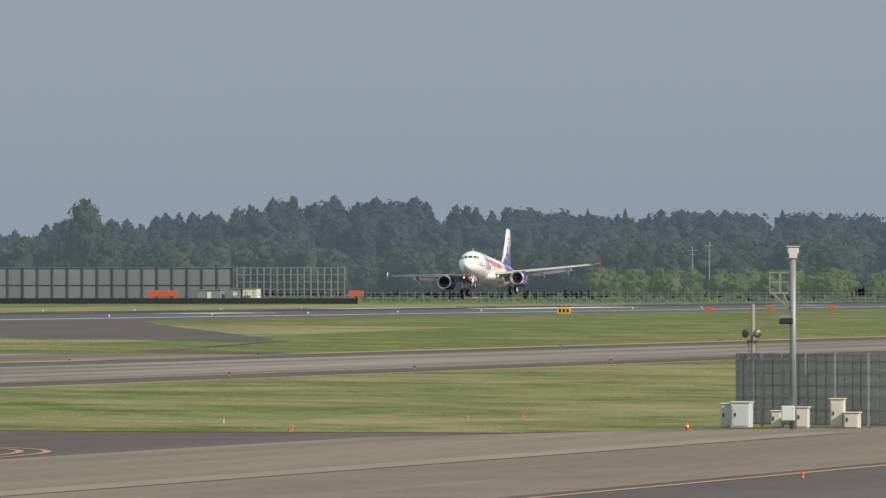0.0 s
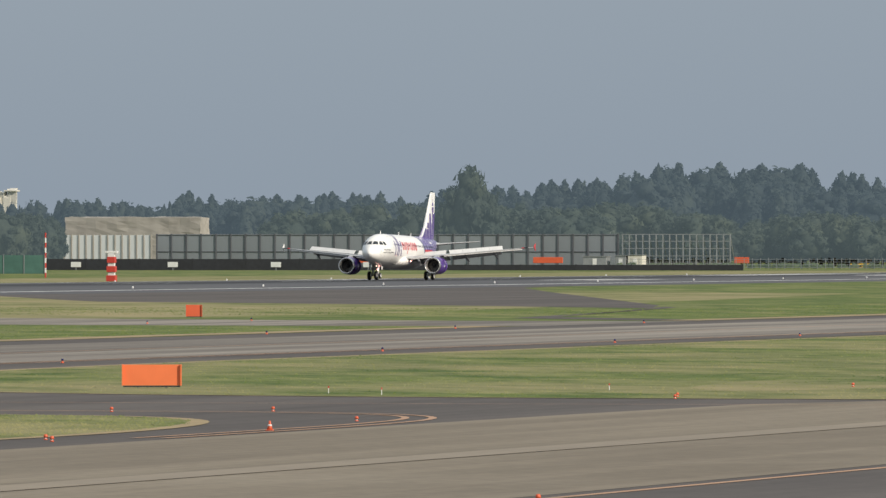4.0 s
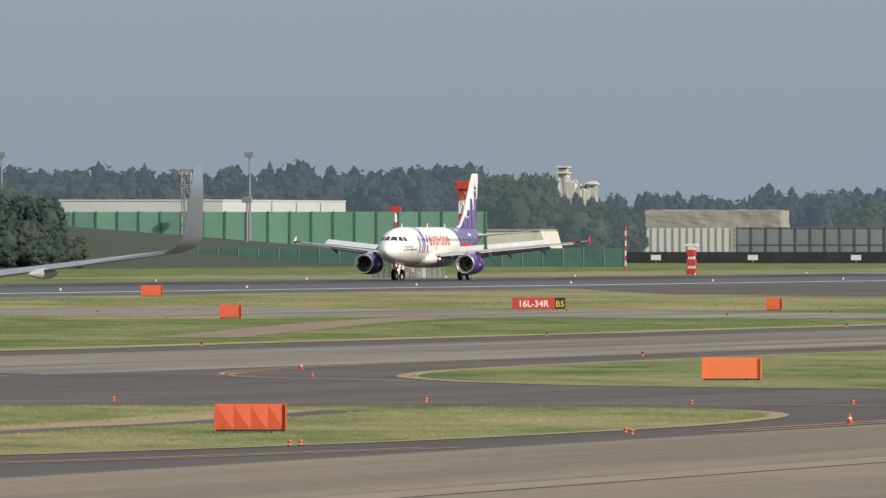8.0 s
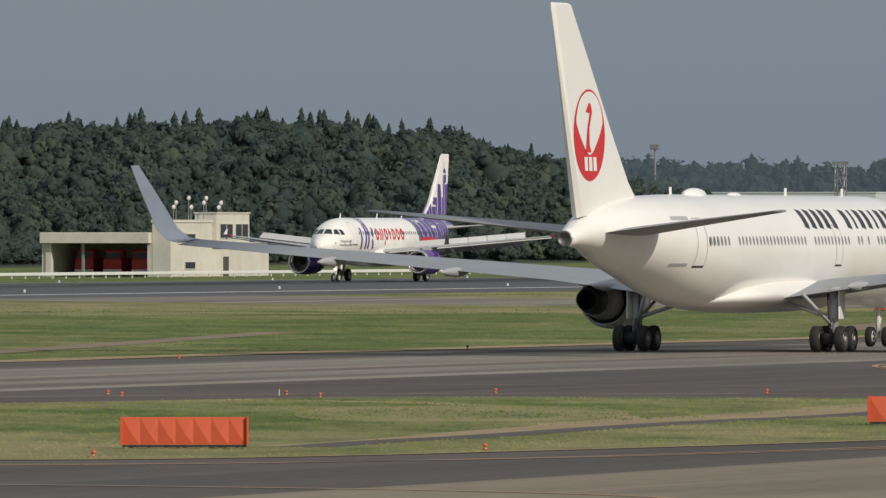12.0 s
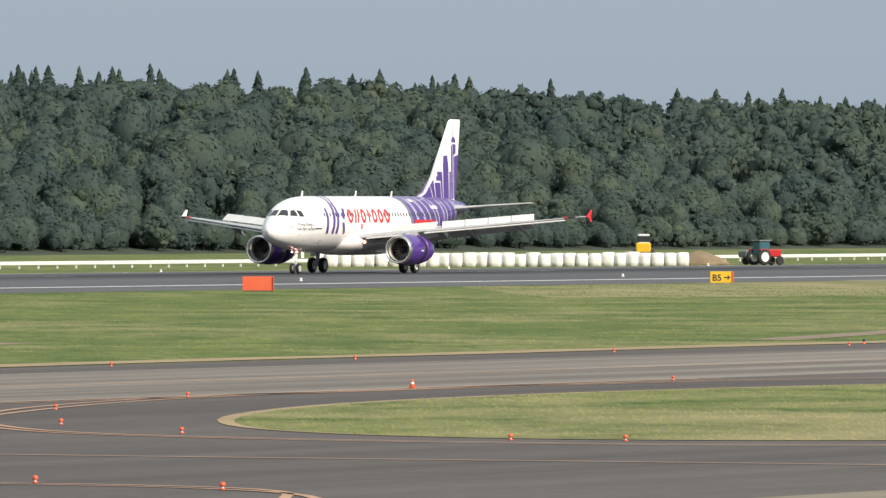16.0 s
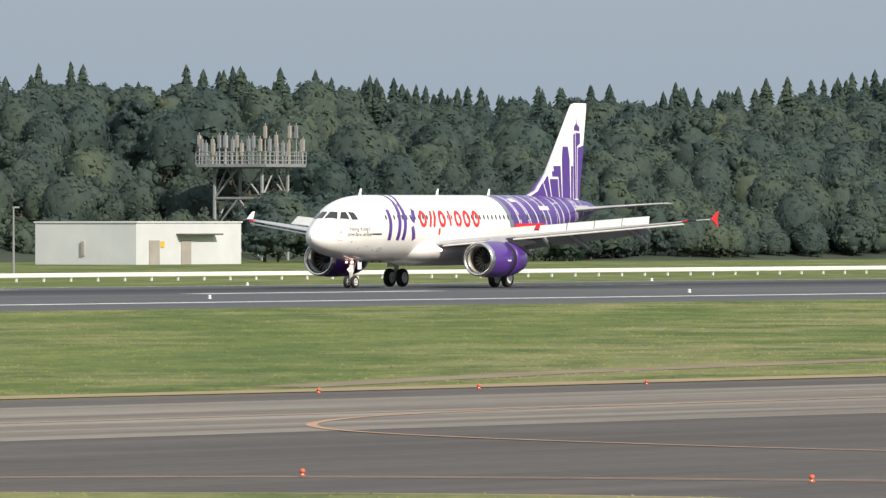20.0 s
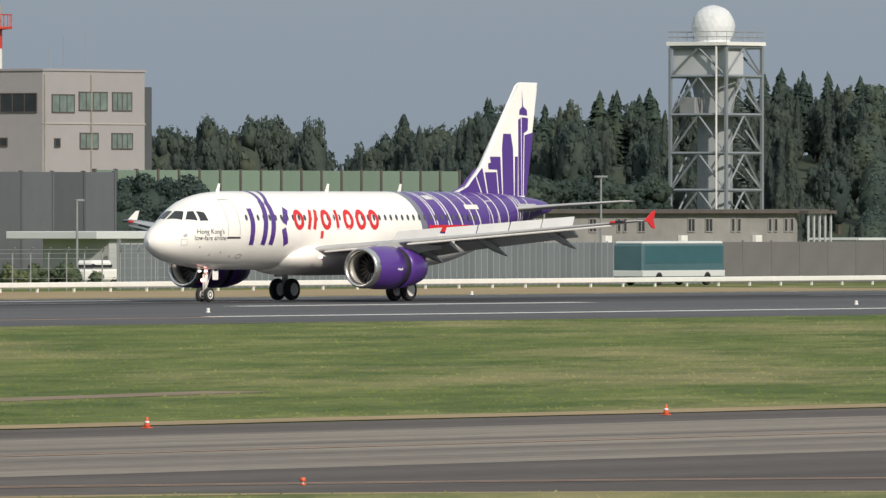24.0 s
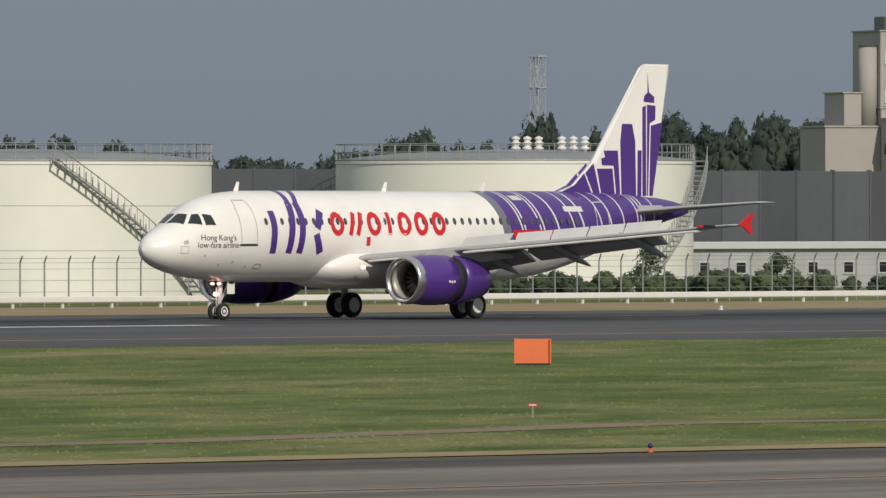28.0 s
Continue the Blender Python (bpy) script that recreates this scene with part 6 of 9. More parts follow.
def single_tree(x, y, z, h):
    rng = np.random.default_rng(int(x * 7 + y))
    tree = thing("garden_tree", x, y, z, "small leafy garden tree behind the fence", "tree", "garden trees")
    bm = rod_bm((0, 0, 0), (0.05, 0, 0.55 * h), 0.03 * h, 0.014 * h, 8)
    for k in range(5):
        a = k * 1.3
        rod_bm((0, 0, (0.28 + 0.05 * k) * h), (0.2 * h * math.cos(a), 0.2 * h * math.sin(a), (0.55 + 0.06 * k) * h), 0.012 * h, 0.004 * h, 6, bm)
    part("trunk", bm, BARK, tree, "", True)
    if h > 6:
        v, f = crown_mesh(rng, "clump", 3600, 0.024)
        tri_object("crown", v * h * np.array([1.05, 1.05, 1]), f, BROADLEAF, tree)
        return
    # open crown: loose leaf clusters round the limbs, with gaps between
    n = 15
    ang = np.arange(n) * 2.4 + rng.random(n)
    up = 0.3 + 0.62 * rng.random(n)
    reach = (0.1 + 0.24 * rng.random(n)) * (1.25 - 0.75 * up)
    c = np.stack([np.cos(ang) * reach, np.sin(ang) * reach, up], 1)
    v, f = leaf_bits(rng, c, 0.07 + 0.07 * rng.random(n), 1500, 0.032)
    v = v + 0.025 * rng.normal(size=(len(v) // 3, 3)).repeat(3, 0)
    tri_object("crown", v * h * np.array([1.15, 1.15, 1]), f, BUSH, tree)


BUSH = leaf_mat("bright_bush_foliage", (0.115, 0.155, 0.100), (0.155, 0.190, 0.112), 0.08)
build_woods()


def build_grass():
    """Short leaning grass blades over the islands and the strips beside the runway."""
    rng = np.random.default_rng(3)
    def inside(poly, x, y):
        hit = np.zeros(len(x), bool)
        for (x0, y0), (x1, y1) in zip(poly, poly[1:] + poly[:1]):
            if y0 != y1:
                hit ^= ((y0 > y) != (y1 > y)) & (x < (x1 - x0) * (y - y0) / (y1 - y0) + x0)
        return hit
    px, py = [], []
    for poly, n, box in ((ISLAND_MID, 40000, (270, 385, 92, 144)), (ISLAND_EAST, 60000, (427, 900, 50, 145)), (ISLAND_WEST, 9000, (120, 212, 96, 145))):
        x = box[0] + (box[1] - box[0]) * rng.random(n)
        y = box[2] + (box[3] - box[2]) * rng.random(n)
        k = inside(poly, x, y)
        px.append(x[k]), py.append(y[k])
    n = 150000
    x = 160 + 1100 * rng.random(n) ** 1.5
    y = 184.8 + 141 * rng.random(n)
    k = ~((x > 785) & (x < 905)) & ~((x > 1000) & (y > 218))
    px.append(x[k]), py.append(y[k])
    islands = sum(len(q) for q in px[:-1])
    x, y = np.concatenate(px), np.concatenate(py)
    on_island = np.arange(len(x)) < islands
    keep = np.ones(len(x), bool)
    for pts, reach in BARE:
        for (x0, y0), (x1, y1) in zip(pts, pts[1:]):
            d2 = (x1 - x0) ** 2 + (y1 - y0) ** 2
            u = np.clip(((x - x0) * (x1 - x0) + (y - y0) * (y1 - y0)) / d2, 0, 1)
            keep &= np.hypot(x - x0 - u * (x1 - x0), y - y0 - u * (y1 - y0)) > reach * (0.8 + 0.4 * rng.random(len(x)))
    x, y, on_island = x[keep], y[keep], on_island[keep]
    z = np.interp(y, [p[0] for p in PROFILE], [p[1] for p in PROFILE]) + 0.004
    base = np.stack([x, y, z], 1)
    n = len(x)
    a = np.radians(-58 + 26 * rng.normal(size=n))
    w = 0.03 + 0.06 * rng.random(n)
    h = 0.025 + 0.055 * rng.random(n) ** 2
    dx = np.stack([np.cos(a) * w, np.sin(a) * w, np.zeros(n)], 1)
    tip = base + np.stack([-np.sin(a) * h * 2.2, np.cos(a) * h * 2.2, h], 1)
    tri = np.stack([base - dx, base + dx, tip], 1).reshape(-1, 3)
    tri = tri.reshape(-1, 9)
    for mask, material, label in ((on_island, ISLAND_GRASS, "short half-dry grass blades on the islands"), (~on_island, GRASS, "short mown grass blades over the airfield")):
        sub = tri[mask].reshape(-1, 3)
        ob = tri_object("grass_blades", sub, np.arange(len(sub)).reshape(-1, 3), material, None, False)
        tagged(ob, label, "grass", kind="stuff")


build_grass()


# ---- walls, fences and buildings ----
def panel_wall(name, label, x0, y0, x1, y1, z0, z1, pitch, material, post_mat, rails=(), post=0.18, thick=0.12):
    """A wall of upright panels between posts, panel by panel."""
    length = math.hypot(x1 - x0, y1 - y0)
    n = max(1, round(length / pitch))
    step = length / n
    root = thing(name, x0, y0, z0, label, "wall", turn=math.degrees(math.atan2(y1 - y0, x1 - x0)))
    h = z1 - z0
    first = part("panel", box_bm(step - post * 0.9, thick, h, step / 2, 0, 0, 0.02), material, root)
    pst = part("post", box_bm(post, post * 1.6, h + 0.1, 0, 0, 0, 0.01), post_mat, root)
    for k in range(1, n):
        share(first, root, pose(step * k, 0, 0))
    for k in range(1, n + 1):
        share(pst, root, pose(step * k, 0, 0))
    for z in rails:
        part("rail", box_bm(length, post * 1.2, 0.14, length / 2, 0, z), post_mat, root)
    return root


def window(parent, face, u, z, w, h, material=None, frame_mat=None, bars=1, base=0.0):
    """A window on the -x ('x') or -y ('y') face of a building; u runs along the face from its near corner."""
    m = pose(u, base, z) if face == "y" else pose(base, u, z, 0, 0, 90)
    fr = bmesh.new()
    t = 0.09
    box_bm(w, 0.16, t, 0, 0, 0, 0, fr), box_bm(w, 0.16, t, 0, 0, h - t, 0, fr)
    for k in range(bars + 2):
        box_bm(t, 0.14, h - 2 * t, -w / 2 + t / 2 + (w - t) * k / (bars + 1), 0, t, 0, fr)
    win = part("window", fr, frame_mat or WHITE, parent, "", False, m)
    part("pane", box_bm(w - 0.04, 0.06, h - 0.04, 0, 0, 0.02), material or GLASS_DARK, win)
    return win


def block(parent, name, x, y, w, d, z0, z1, material, label="", parapet=0.25):
    """A storey block with a parapet lip; x, y its near corner."""
    bm = box_bm(w, d, z1 - z0, x + w / 2, y + d / 2, z0, 0.03)
    ob = part(name, bm, material, parent, label)
    if parapet:
        rim = bmesh.new()
        t = 0.22
        for bx, by, bw, bd in ((x + w / 2, y, w + t, t), (x + w / 2, y + d, w + t, t), (x, y + d / 2, t, d - t), (x + w, y + d / 2, t, d - t)):
            box_bm(bw, bd, parapet, bx, by, z1, 0, rim)
        part("parapet", rim, material, ob)
    return ob


def lattice(parent, x, y, w, d, z0, z1, levels, leg=0.14, brace=0.07, material=None, bands=None):
    """A braced tower frame of four legs; each level is a part."""
    corners = [(x, y), (x + w, y), (x + w, y + d), (x, y + d)]
    for k in range(levels):
        za, zb = z0 + (z1 - z0) * k / levels, z0 + (z1 - z0) * (k + 1) / levels
        bm = bmesh.new()
        for i in range(4):
            (ax, ay), (bx, by) = corners[i], corners[(i + 1) % 4]
            rod_bm((ax, ay, za), (ax, ay, zb), leg, None, 6, bm)
            rod_bm((ax, ay, zb), (bx, by, zb), brace * 1.3, None, 6, bm)
            mx, my = (ax + bx) / 2, (ay + by) / 2
            rod_bm((ax, ay, za), (mx, my, zb), brace, None, 5, bm)
            rod_bm((bx, by, za), (mx, my, zb), brace, None, 5, bm)
        part("frame_bay", bm, (bands[k % len(bands)] if bands else material or STEEL), parent)


def lamp_post(x, y, h, heads=1, label="slim grey lamp post with a flat head"):
    root = thing("lamp_post", x, y, gz(y), label, "lamp post", "lamp posts along the perimeter road")
    part("pole", rod_bm((0, 0, 0), (0, 0, h), 0.11, 0.07, 8), STEEL, root)
    for k in range(heads):
        part("lamp_head", box_bm(0.7, 0.3, 0.16, 0.35 * (-1 if k else 1), 0, h - 0.1, 0.03), STEEL, root)
    return root


def banded_pole(x, y, h, r, n, label):
    root = thing("marker_mast", x, y, gz(y), label, "mast")
    for k in range(n):
        part("band", rod_bm((0, 0, h * k / n), (0, 0, h * (k + 1) / n), r, r, 8), RED if k % 2 == 0 else WHITE, root)
    return root


def build_perimeter():
    # white guard rail beyond the runway
    rail = thing("guard_rail", 420, 465, gz(465), "white steel guard rail on short posts along the verge", "guard rail")
    for k in range(24):
        if k == 0:
            first = part("rail_beam", box_bm(40, 0.10, 0.34, 20, 0, 0.32, 0.04), WHITE, rail)
        else:
            share(first, rail, pose(40 * k, 0, 0))
    pst = part("rail_post", box_bm(0.14, 0.14, 0.5, 0, 0.15, 0, 0.01), WHITE, rail)
    for k in range(1, 240):
        share(pst, rail, pose(4 * k, 0, 0))
    # mesh fence with bent tips
    fence = thing("mesh_fence", 430, 476, gz(476), "tall pale mesh fence with bent post tips", "fence")
    bm = rod_bm((0, 0, 0), (0, 0, 2.5), 0.05, None, 6)
    rod_bm((0, 0, 2.48), (-0.12, -0.28, 2.85), 0.045, None, 6, bm)
    p0 = part("fence_post", bm, STEEL, fence)
    for k in range(1, 118):
        share(p0, fence, pose(2.0 * k, 0, 0))
    for z in (0.15, 0.8, 1.45, 2.1, 2.45, 2.7):
        part("fence_wire", box_bm(236, 0.02, 0.025, 118, 0, z), STEEL, fence)
    panel_wall("screen_fence", "blue-grey screen fence with close pale uprights", 664, 482, 737, 482, -0.5, 2.5, 0.76, SCREEN_BLUE, SHAFT_GREY, (), 0.07, 0.05)
    panel_wall("boundary_wall", "plain grey boundary wall of flush concrete panels", 737.2, 482, 779, 482, -0.5, 2.5, 3.8, WALL_PLAIN, WALL_PLAIN, (), 0.08, 0.07)
    panel_wall("grey_noise_wall", "tall dark grey noise wall with ribbed posts", 480, 560, 771, 560, -0.5, 7.75, 4.1, WALL_GREY, WALL_GREY, (), 0.2, 0.16)
    panel_wall("pale_green_wall", "pale green noise wall with dark posts", 826, 602, 880, 602, -0.5, 8.15, 3.0, PALE_GREEN, ROOF_DARK, (), 0.22, 0.1)
    # louvred white panels on the grey wall
    lv = thing("louvre_gate", 718, 559.3, 2.35, "white louvred gate panels in the grey wall", "gate")
    for g in (0, 3.9):
        for k in range(13):
            part("louvre", box_bm(3.6, 0.1, 0.37, g + 1.8, 0, 0.4 * k, 0.02), LOUVRE, lv)
    for g in (-0.1, 3.75, 7.6):
        part("gate_post", box_bm(0.16, 0.16, 8.2, g, 0, -2.85), LOUVRE, lv)
    for x, y, h in ((622, 500, 6.4), (757, 505, 7.8), (727, 500, 5.5), (742, 500, 5.5), (684, 500, 6.0), (838, 500, 5.6), (655, 500, 6.0)):
        lamp_post(x, y, h, 2 if h > 6.2 else 1)


LOUVRE = surface("grey_louvre", (0.36, 0.37, 0.36), 0.6, vary=0.08, grain=1.5)
PALE_GREEN = surface("pale_green_wall", (0.165, 0.235, 0.185), 0.6, vary=0.1, grain=0.5, stains=0.1, rand=0.12)
build_perimeter()


def build_tan_building():
    b = thing("office_building", 870.4, 640, -0.2, "grey-beige three storey office building with a flat roof", "building")
    block(b, "wall", 0, 0, 15.4, 7.2, 0, 17.3, FACADE_GREY, "grey-beige rendered wall", 0.2)
    block(b, "wall", -3.2, 7.2, 5.2, 5.8, 0, 19.6, FACADE_GREY, "taller stair block", 0.15)
    block(b, "wall", -1.2, 5.2, 1.2, 2.0, 0, 16.8, FACADE_GREY, "stair bay", 0.3)
    for u, z, w, h, f in ((3.0, 13.6, 3.4, 1.65, 2), (7.5, 13.8, 4.3, 1.7, 3), (11.9, 13.8, 3.0, 1.7, 3), (6.9, 10.4, 2.8, 1.45, 2), (11.9, 10.4, 3.2, 1.45, 3)):
        window(b, "y", u, z, w, h, GLAZED, ROOF_DARK, f, -0.02)
    window(b, "y", 2.1, 10.5, 0.9, 0.85, GLASS_DARK, ROOF_DARK, 0, -0.02)
    window(b, "x", 2.65, 13.6, 4.1, 1.75, GLASS_DARK, ROOF_DARK, 2, -0.02)
    window(b, "x", 4.3, 10.6, 0.9, 0.8, GLASS_DARK, ROOF_DARK, 0, -0.02)
    for z in (10.0, 13.4, 16.5):
        window(b, "x", 10.0, z, 0.65, 1.85, GLASS_DARK, ROOF_DARK, 0, -3.22)
        window(b, "y", -2.2, z, 0.9, 1.7, GLASS_DARK, ROOF_DARK, 1, 7.18)
    part("string_course", box_bm(15.5, 0.1, 0.12, 7.7, -0.03, 12.6), FACADE_TAN, b)
    for x in (0.2, 7.2):
        part("downpipe", box_bm(0.12, 0.12, 9.5, x, -0.08, 7.5), CONC_GREY, b)
    part("stair_tower", box_bm(1.9, 4.0, 16.0, 16.4, 2.6, 0, 0.05), WALL_GREY, b, "dark slate stair enclosure")
    for x, h in ((5, 1.6), (7.2, 3.4), (10.6, 3.4)):
        part("aerial", rod_bm((x, 3, 17.7), (x, 3, 17.7 + h), 0.03, None, 6), STEEL, b, "thin roof aerial")
    c = thing("chimney", 895.3, 664, -0.5, "red and white banded chimney with a gallery", "chimney")
    for k, (za, zb, m) in enumerate(((0, 6, WHITE), (6, 12, RED), (12, 20.0, WHITE), (20.0, 22.0, RED))):
        part("band", rod_bm((0, 0, za), (0, 0, zb), 0.9, 0.88, 20), m, c)
    part("flue", rod_bm((0, 0, 22.0), (0, 0, 23.9), 0.82, None, 18), CONC_GREY, c, "grey flue")
    part("gallery", spin_bm([(0.85, 21.7), (1.8, 21.8), (1.8, 22.0), (0.85, 22.0)], 20), RED, c, "red gallery ring")
    rl = bmesh.new()
    for k in range(12):
        a = k * math.pi / 6
        rod_bm((1.75 * math.cos(a), 1.75 * math.sin(a), 22), (1.75 * math.cos(a), 1.75 * math.sin(a), 23.1), 0.04, None, 5, rl)
        b2 = a + math.pi / 6
        rod_bm((1.75 * math.cos(a), 1.75 * math.sin(a), 23.1), (1.75 * math.cos(b2), 1.75 * math.sin(b2), 23.1), 0.04, None, 5, rl)
    part("gallery_rail", rl, RED, c)
    # shed and tall stack
    s = thing("warehouse", 762, 612, -0.5, "long white clad warehouse with roof vents", "building")
    block(s, "wall", 0, 0, 35, 22, 0, 13.5, SHED_WHITE, "white clad wall", 0.3)
    for k in range(5):
        part("roof_vent", spin_bm([(0.25, 0), (0.28, 0.2), (0.45, 0.28), (0.4, 0.45), (0.02, 0.5)], 12), STEEL, s, "", True, pose(4 + 7 * k, 4, 13.75))
    for k in range(5):
        part("downpipe", box_bm(0.22, 0.2, 2.2, 3 + 7.5 * k, -0.12, 7.5), SHED_WHITE, s)
    part("aerial", rod_bm((34, 0.5, 13.5), (34, 0.5, 16.6), 0.05, None, 6), STEEL, s)
    part("aerial_bar", box_bm(1.8, 0.05, 0.06, 34, 0.5, 15.8), STEEL, s)
    st = thing("tall_stack", 842, 660.9, -0.5, "tall brown steel stack with joint rings", "chimney")
    for k in range(7):
        part("stack_section", rod_bm((0, 0, 5.5 * k), (0, 0, 5.5 * k + 5.4), 0.82, 0.8, 20), STACK, st, "", True)
        part("joint_ring", rod_bm((0, 0, 5.5 * k + 5.35), (0, 0, 5.5 * k + 5.55), 0.92, None, 20), STACK, st)


def build_silo():
    b = thing("silo_building", 741.3, 609.9, -0.5, "tan industrial silo building in stepped blocks", "building", turn=-32)
    block(b, "wall", 0, 0, 11.3, 5.7, 0, 12.6, FACADE_TAN, "tan front block", 0.15)
    block(b, "wall", -4.6, 5.72, 4.6, 6.4, 0, 12.0, FACADE_TAN, "low tan side block", 0.15)
    block(b, "wall", 0.02, 5.72, 13.0, 6.0, 0, 13.5, FACADE_TAN, "tan middle block", 0.15)
    block(b, "wall", 0.04, 5.9, 6.46, 7, 13.66, 19.6, FACADE_TAN, "tan tower block", 0.12)
    block(b, "wall", 6.52, 6.4, 4.1, 6.4, 13.66, 19.6, FACADE_TAN, "tan tower block", 0.1)
    block(b, "wall", 5.8, 6.6, 4.7, 5.8, 19.75, 29, FACADE_TAN, "upper tan tower", 0.1)
    block(b, "wall", -2.75, 6.6, 1.45, 5.0, 12.16, 14.7, FACADE_TAN, "side block", 0.1)
    part("silo_tube", rod_bm((-0.62, 7.0, 12.02), (-0.62, 7.0, 18.4), 0.74, None, 24), FACADE_TAN, b, "round corner silo", True)
    part("tube_cap", rod_bm((-0.62, 7.0, 18.4), (-0.62, 7.0, 18.5), 0.8, None, 24), ROOF_DARK, b)
    part("louvre_house", box_bm(5.2, 2.6, 1.05, 3.1, 7.6, 19.75, 0.05), PANEL_BLUE, b, "blue-grey roof louvre house")
    for k in range(4):
        part("louvre_slat", box_bm(5.1, 0.08, 0.12, 3.1, 6.27, 19.85 + 0.25 * k), WALL_GREY, b)
    for u, z in ((0.85, 17.0), (5.3, 17.0), (0.85, 13.95), (5.3, 13.95)):
        window(b, "y", u, z, 0.95, 0.9, GLASS_DARK, WHITE, 0, 5.86)
    for u in (7.1, 9.4):
        window(b, "y", u, 19.9, 0.95, 0.9, FACADE_GREY, WHITE, 0, 6.56)
    for u, w in ((1.4, 1.25), (2.85, 0.55), (4.4, 1.25), (6.4, 0.55), (8.2, 1.25)):
        window(b, "y", u, 9.75, w, 1.0, GLASS_DARK, WHITE, 1 if w > 1 else 0, -0.02)
    for u in (1.5, 3.9):
        window(b, "x", u, 9.75, 1.5, 1.1, GLASS_DARK, FACADE_TAN, 0, -0.02)
    window(b, "y", 9.9, 7.6, 0.9, 0.9, GLASS_DARK, WHITE, 0, -0.02)
    part("round_vent", rod_bm((2.2, 5.9, 18.0), (2.2, 5.8, 18.0), 0.32, None, 16), ROOF_DARK, b)
    lad = bmesh.new()
    for k in range(22):
        box_bm(0.42, 0.1, 0.1, 4.0, 5.84, 13.7 + 0.26 * k, 0, lad)
    part("ladder", lad, CONC_GREY, b, "caged wall ladder")
    for x, w in ((2.2, 1.4), (4.0, 0.9), (5.6, 0.7), (7.2, 0.8), (9.6, 1.6)):
        part("roof_fan", box_bm(w, 0.8, 0.75, x, 2.6, 12.6, 0.06), STEEL, b, "grey rooftop unit")
    for x, z, r in ((1.0, 13.0, 0.11), (6.0, 13.25, 0.08)):
        part("roof_pipe", rod_bm((x, 2.0, z), (x + 4.6, 2.0, z), r, None, 8), STEEL, b, "grey rooftop pipe", True)
    part("roof_rail", rod_bm((6.6, 5.9, 14.2), (12.8, 5.9, 14.2), 0.05, None, 6), STEEL, b)
    for x in (7.4, 9.0, 10.8, 12.2):
        part("rooftop_unit", box_bm(0.9, 0.7, 0.9, x, 6.1, 13.66, 0.08), STEEL, b, "grey rooftop unit")
    part("duct", rod_bm((11.5, 7.2, 13.5), (11.5, 7.2, 15.2), 0.7, None, 12), ROOF_DARK, b, "dark filter drum", True)
    bend = bmesh.new()
    for k in range(8):
        a, c = math.pi * k / 8, math.pi * (k + 1) / 8
        rod_bm((11.0 + 0.5 * math.cos(a), 7.2, 16.9 + 0.5 * math.sin(a)), (11.0 + 0.5 * math.cos(c), 7.2, 16.9 + 0.5 * math.sin(c)), 0.22, None, 10, bend)
    rod_bm((11.5, 7.2, 15.2), (11.5, 7.2, 16.9), 0.22, None, 10, bend)
    part("duct_bend", bend, METAL, b, "bright curved duct", True)
    lm = thing("lattice_mast", 1129, 987, -0.5, "tall grey lattice mast above the trees", "mast")
    lattice(lm, 0, 0, 1.3, 1.3, 0, 24.5, 10, 0.05, 0.03, SEAM)
    for z in (20.5, 24.3):
        part("mast_platform", box_bm(1.7, 1.7, 0.12, 0.65, 0.65, z), SEAM, lm)
    # low white store under the wall
    w = thing("low_store", 634, 548, -0.5, "low grey-white store with dark windows", "building")
    block(w, "wall", 0, 0, 36, 6, 0, 2.75, GREY_WHITE, "grey-white store wall", 0)
    part("roof_edge", box_bm(36.8, 6.8, 0.5, 18, 3, 2.75, 0.04), SHED_WHITE, w, "white flat roof edge")
    for k in range(9):
        window(w, "y", 2.5 + 3.9 * k, 1.0, 1.2, 0.9, GLASS_DARK, PALE_CLAD, 0, -0.02)


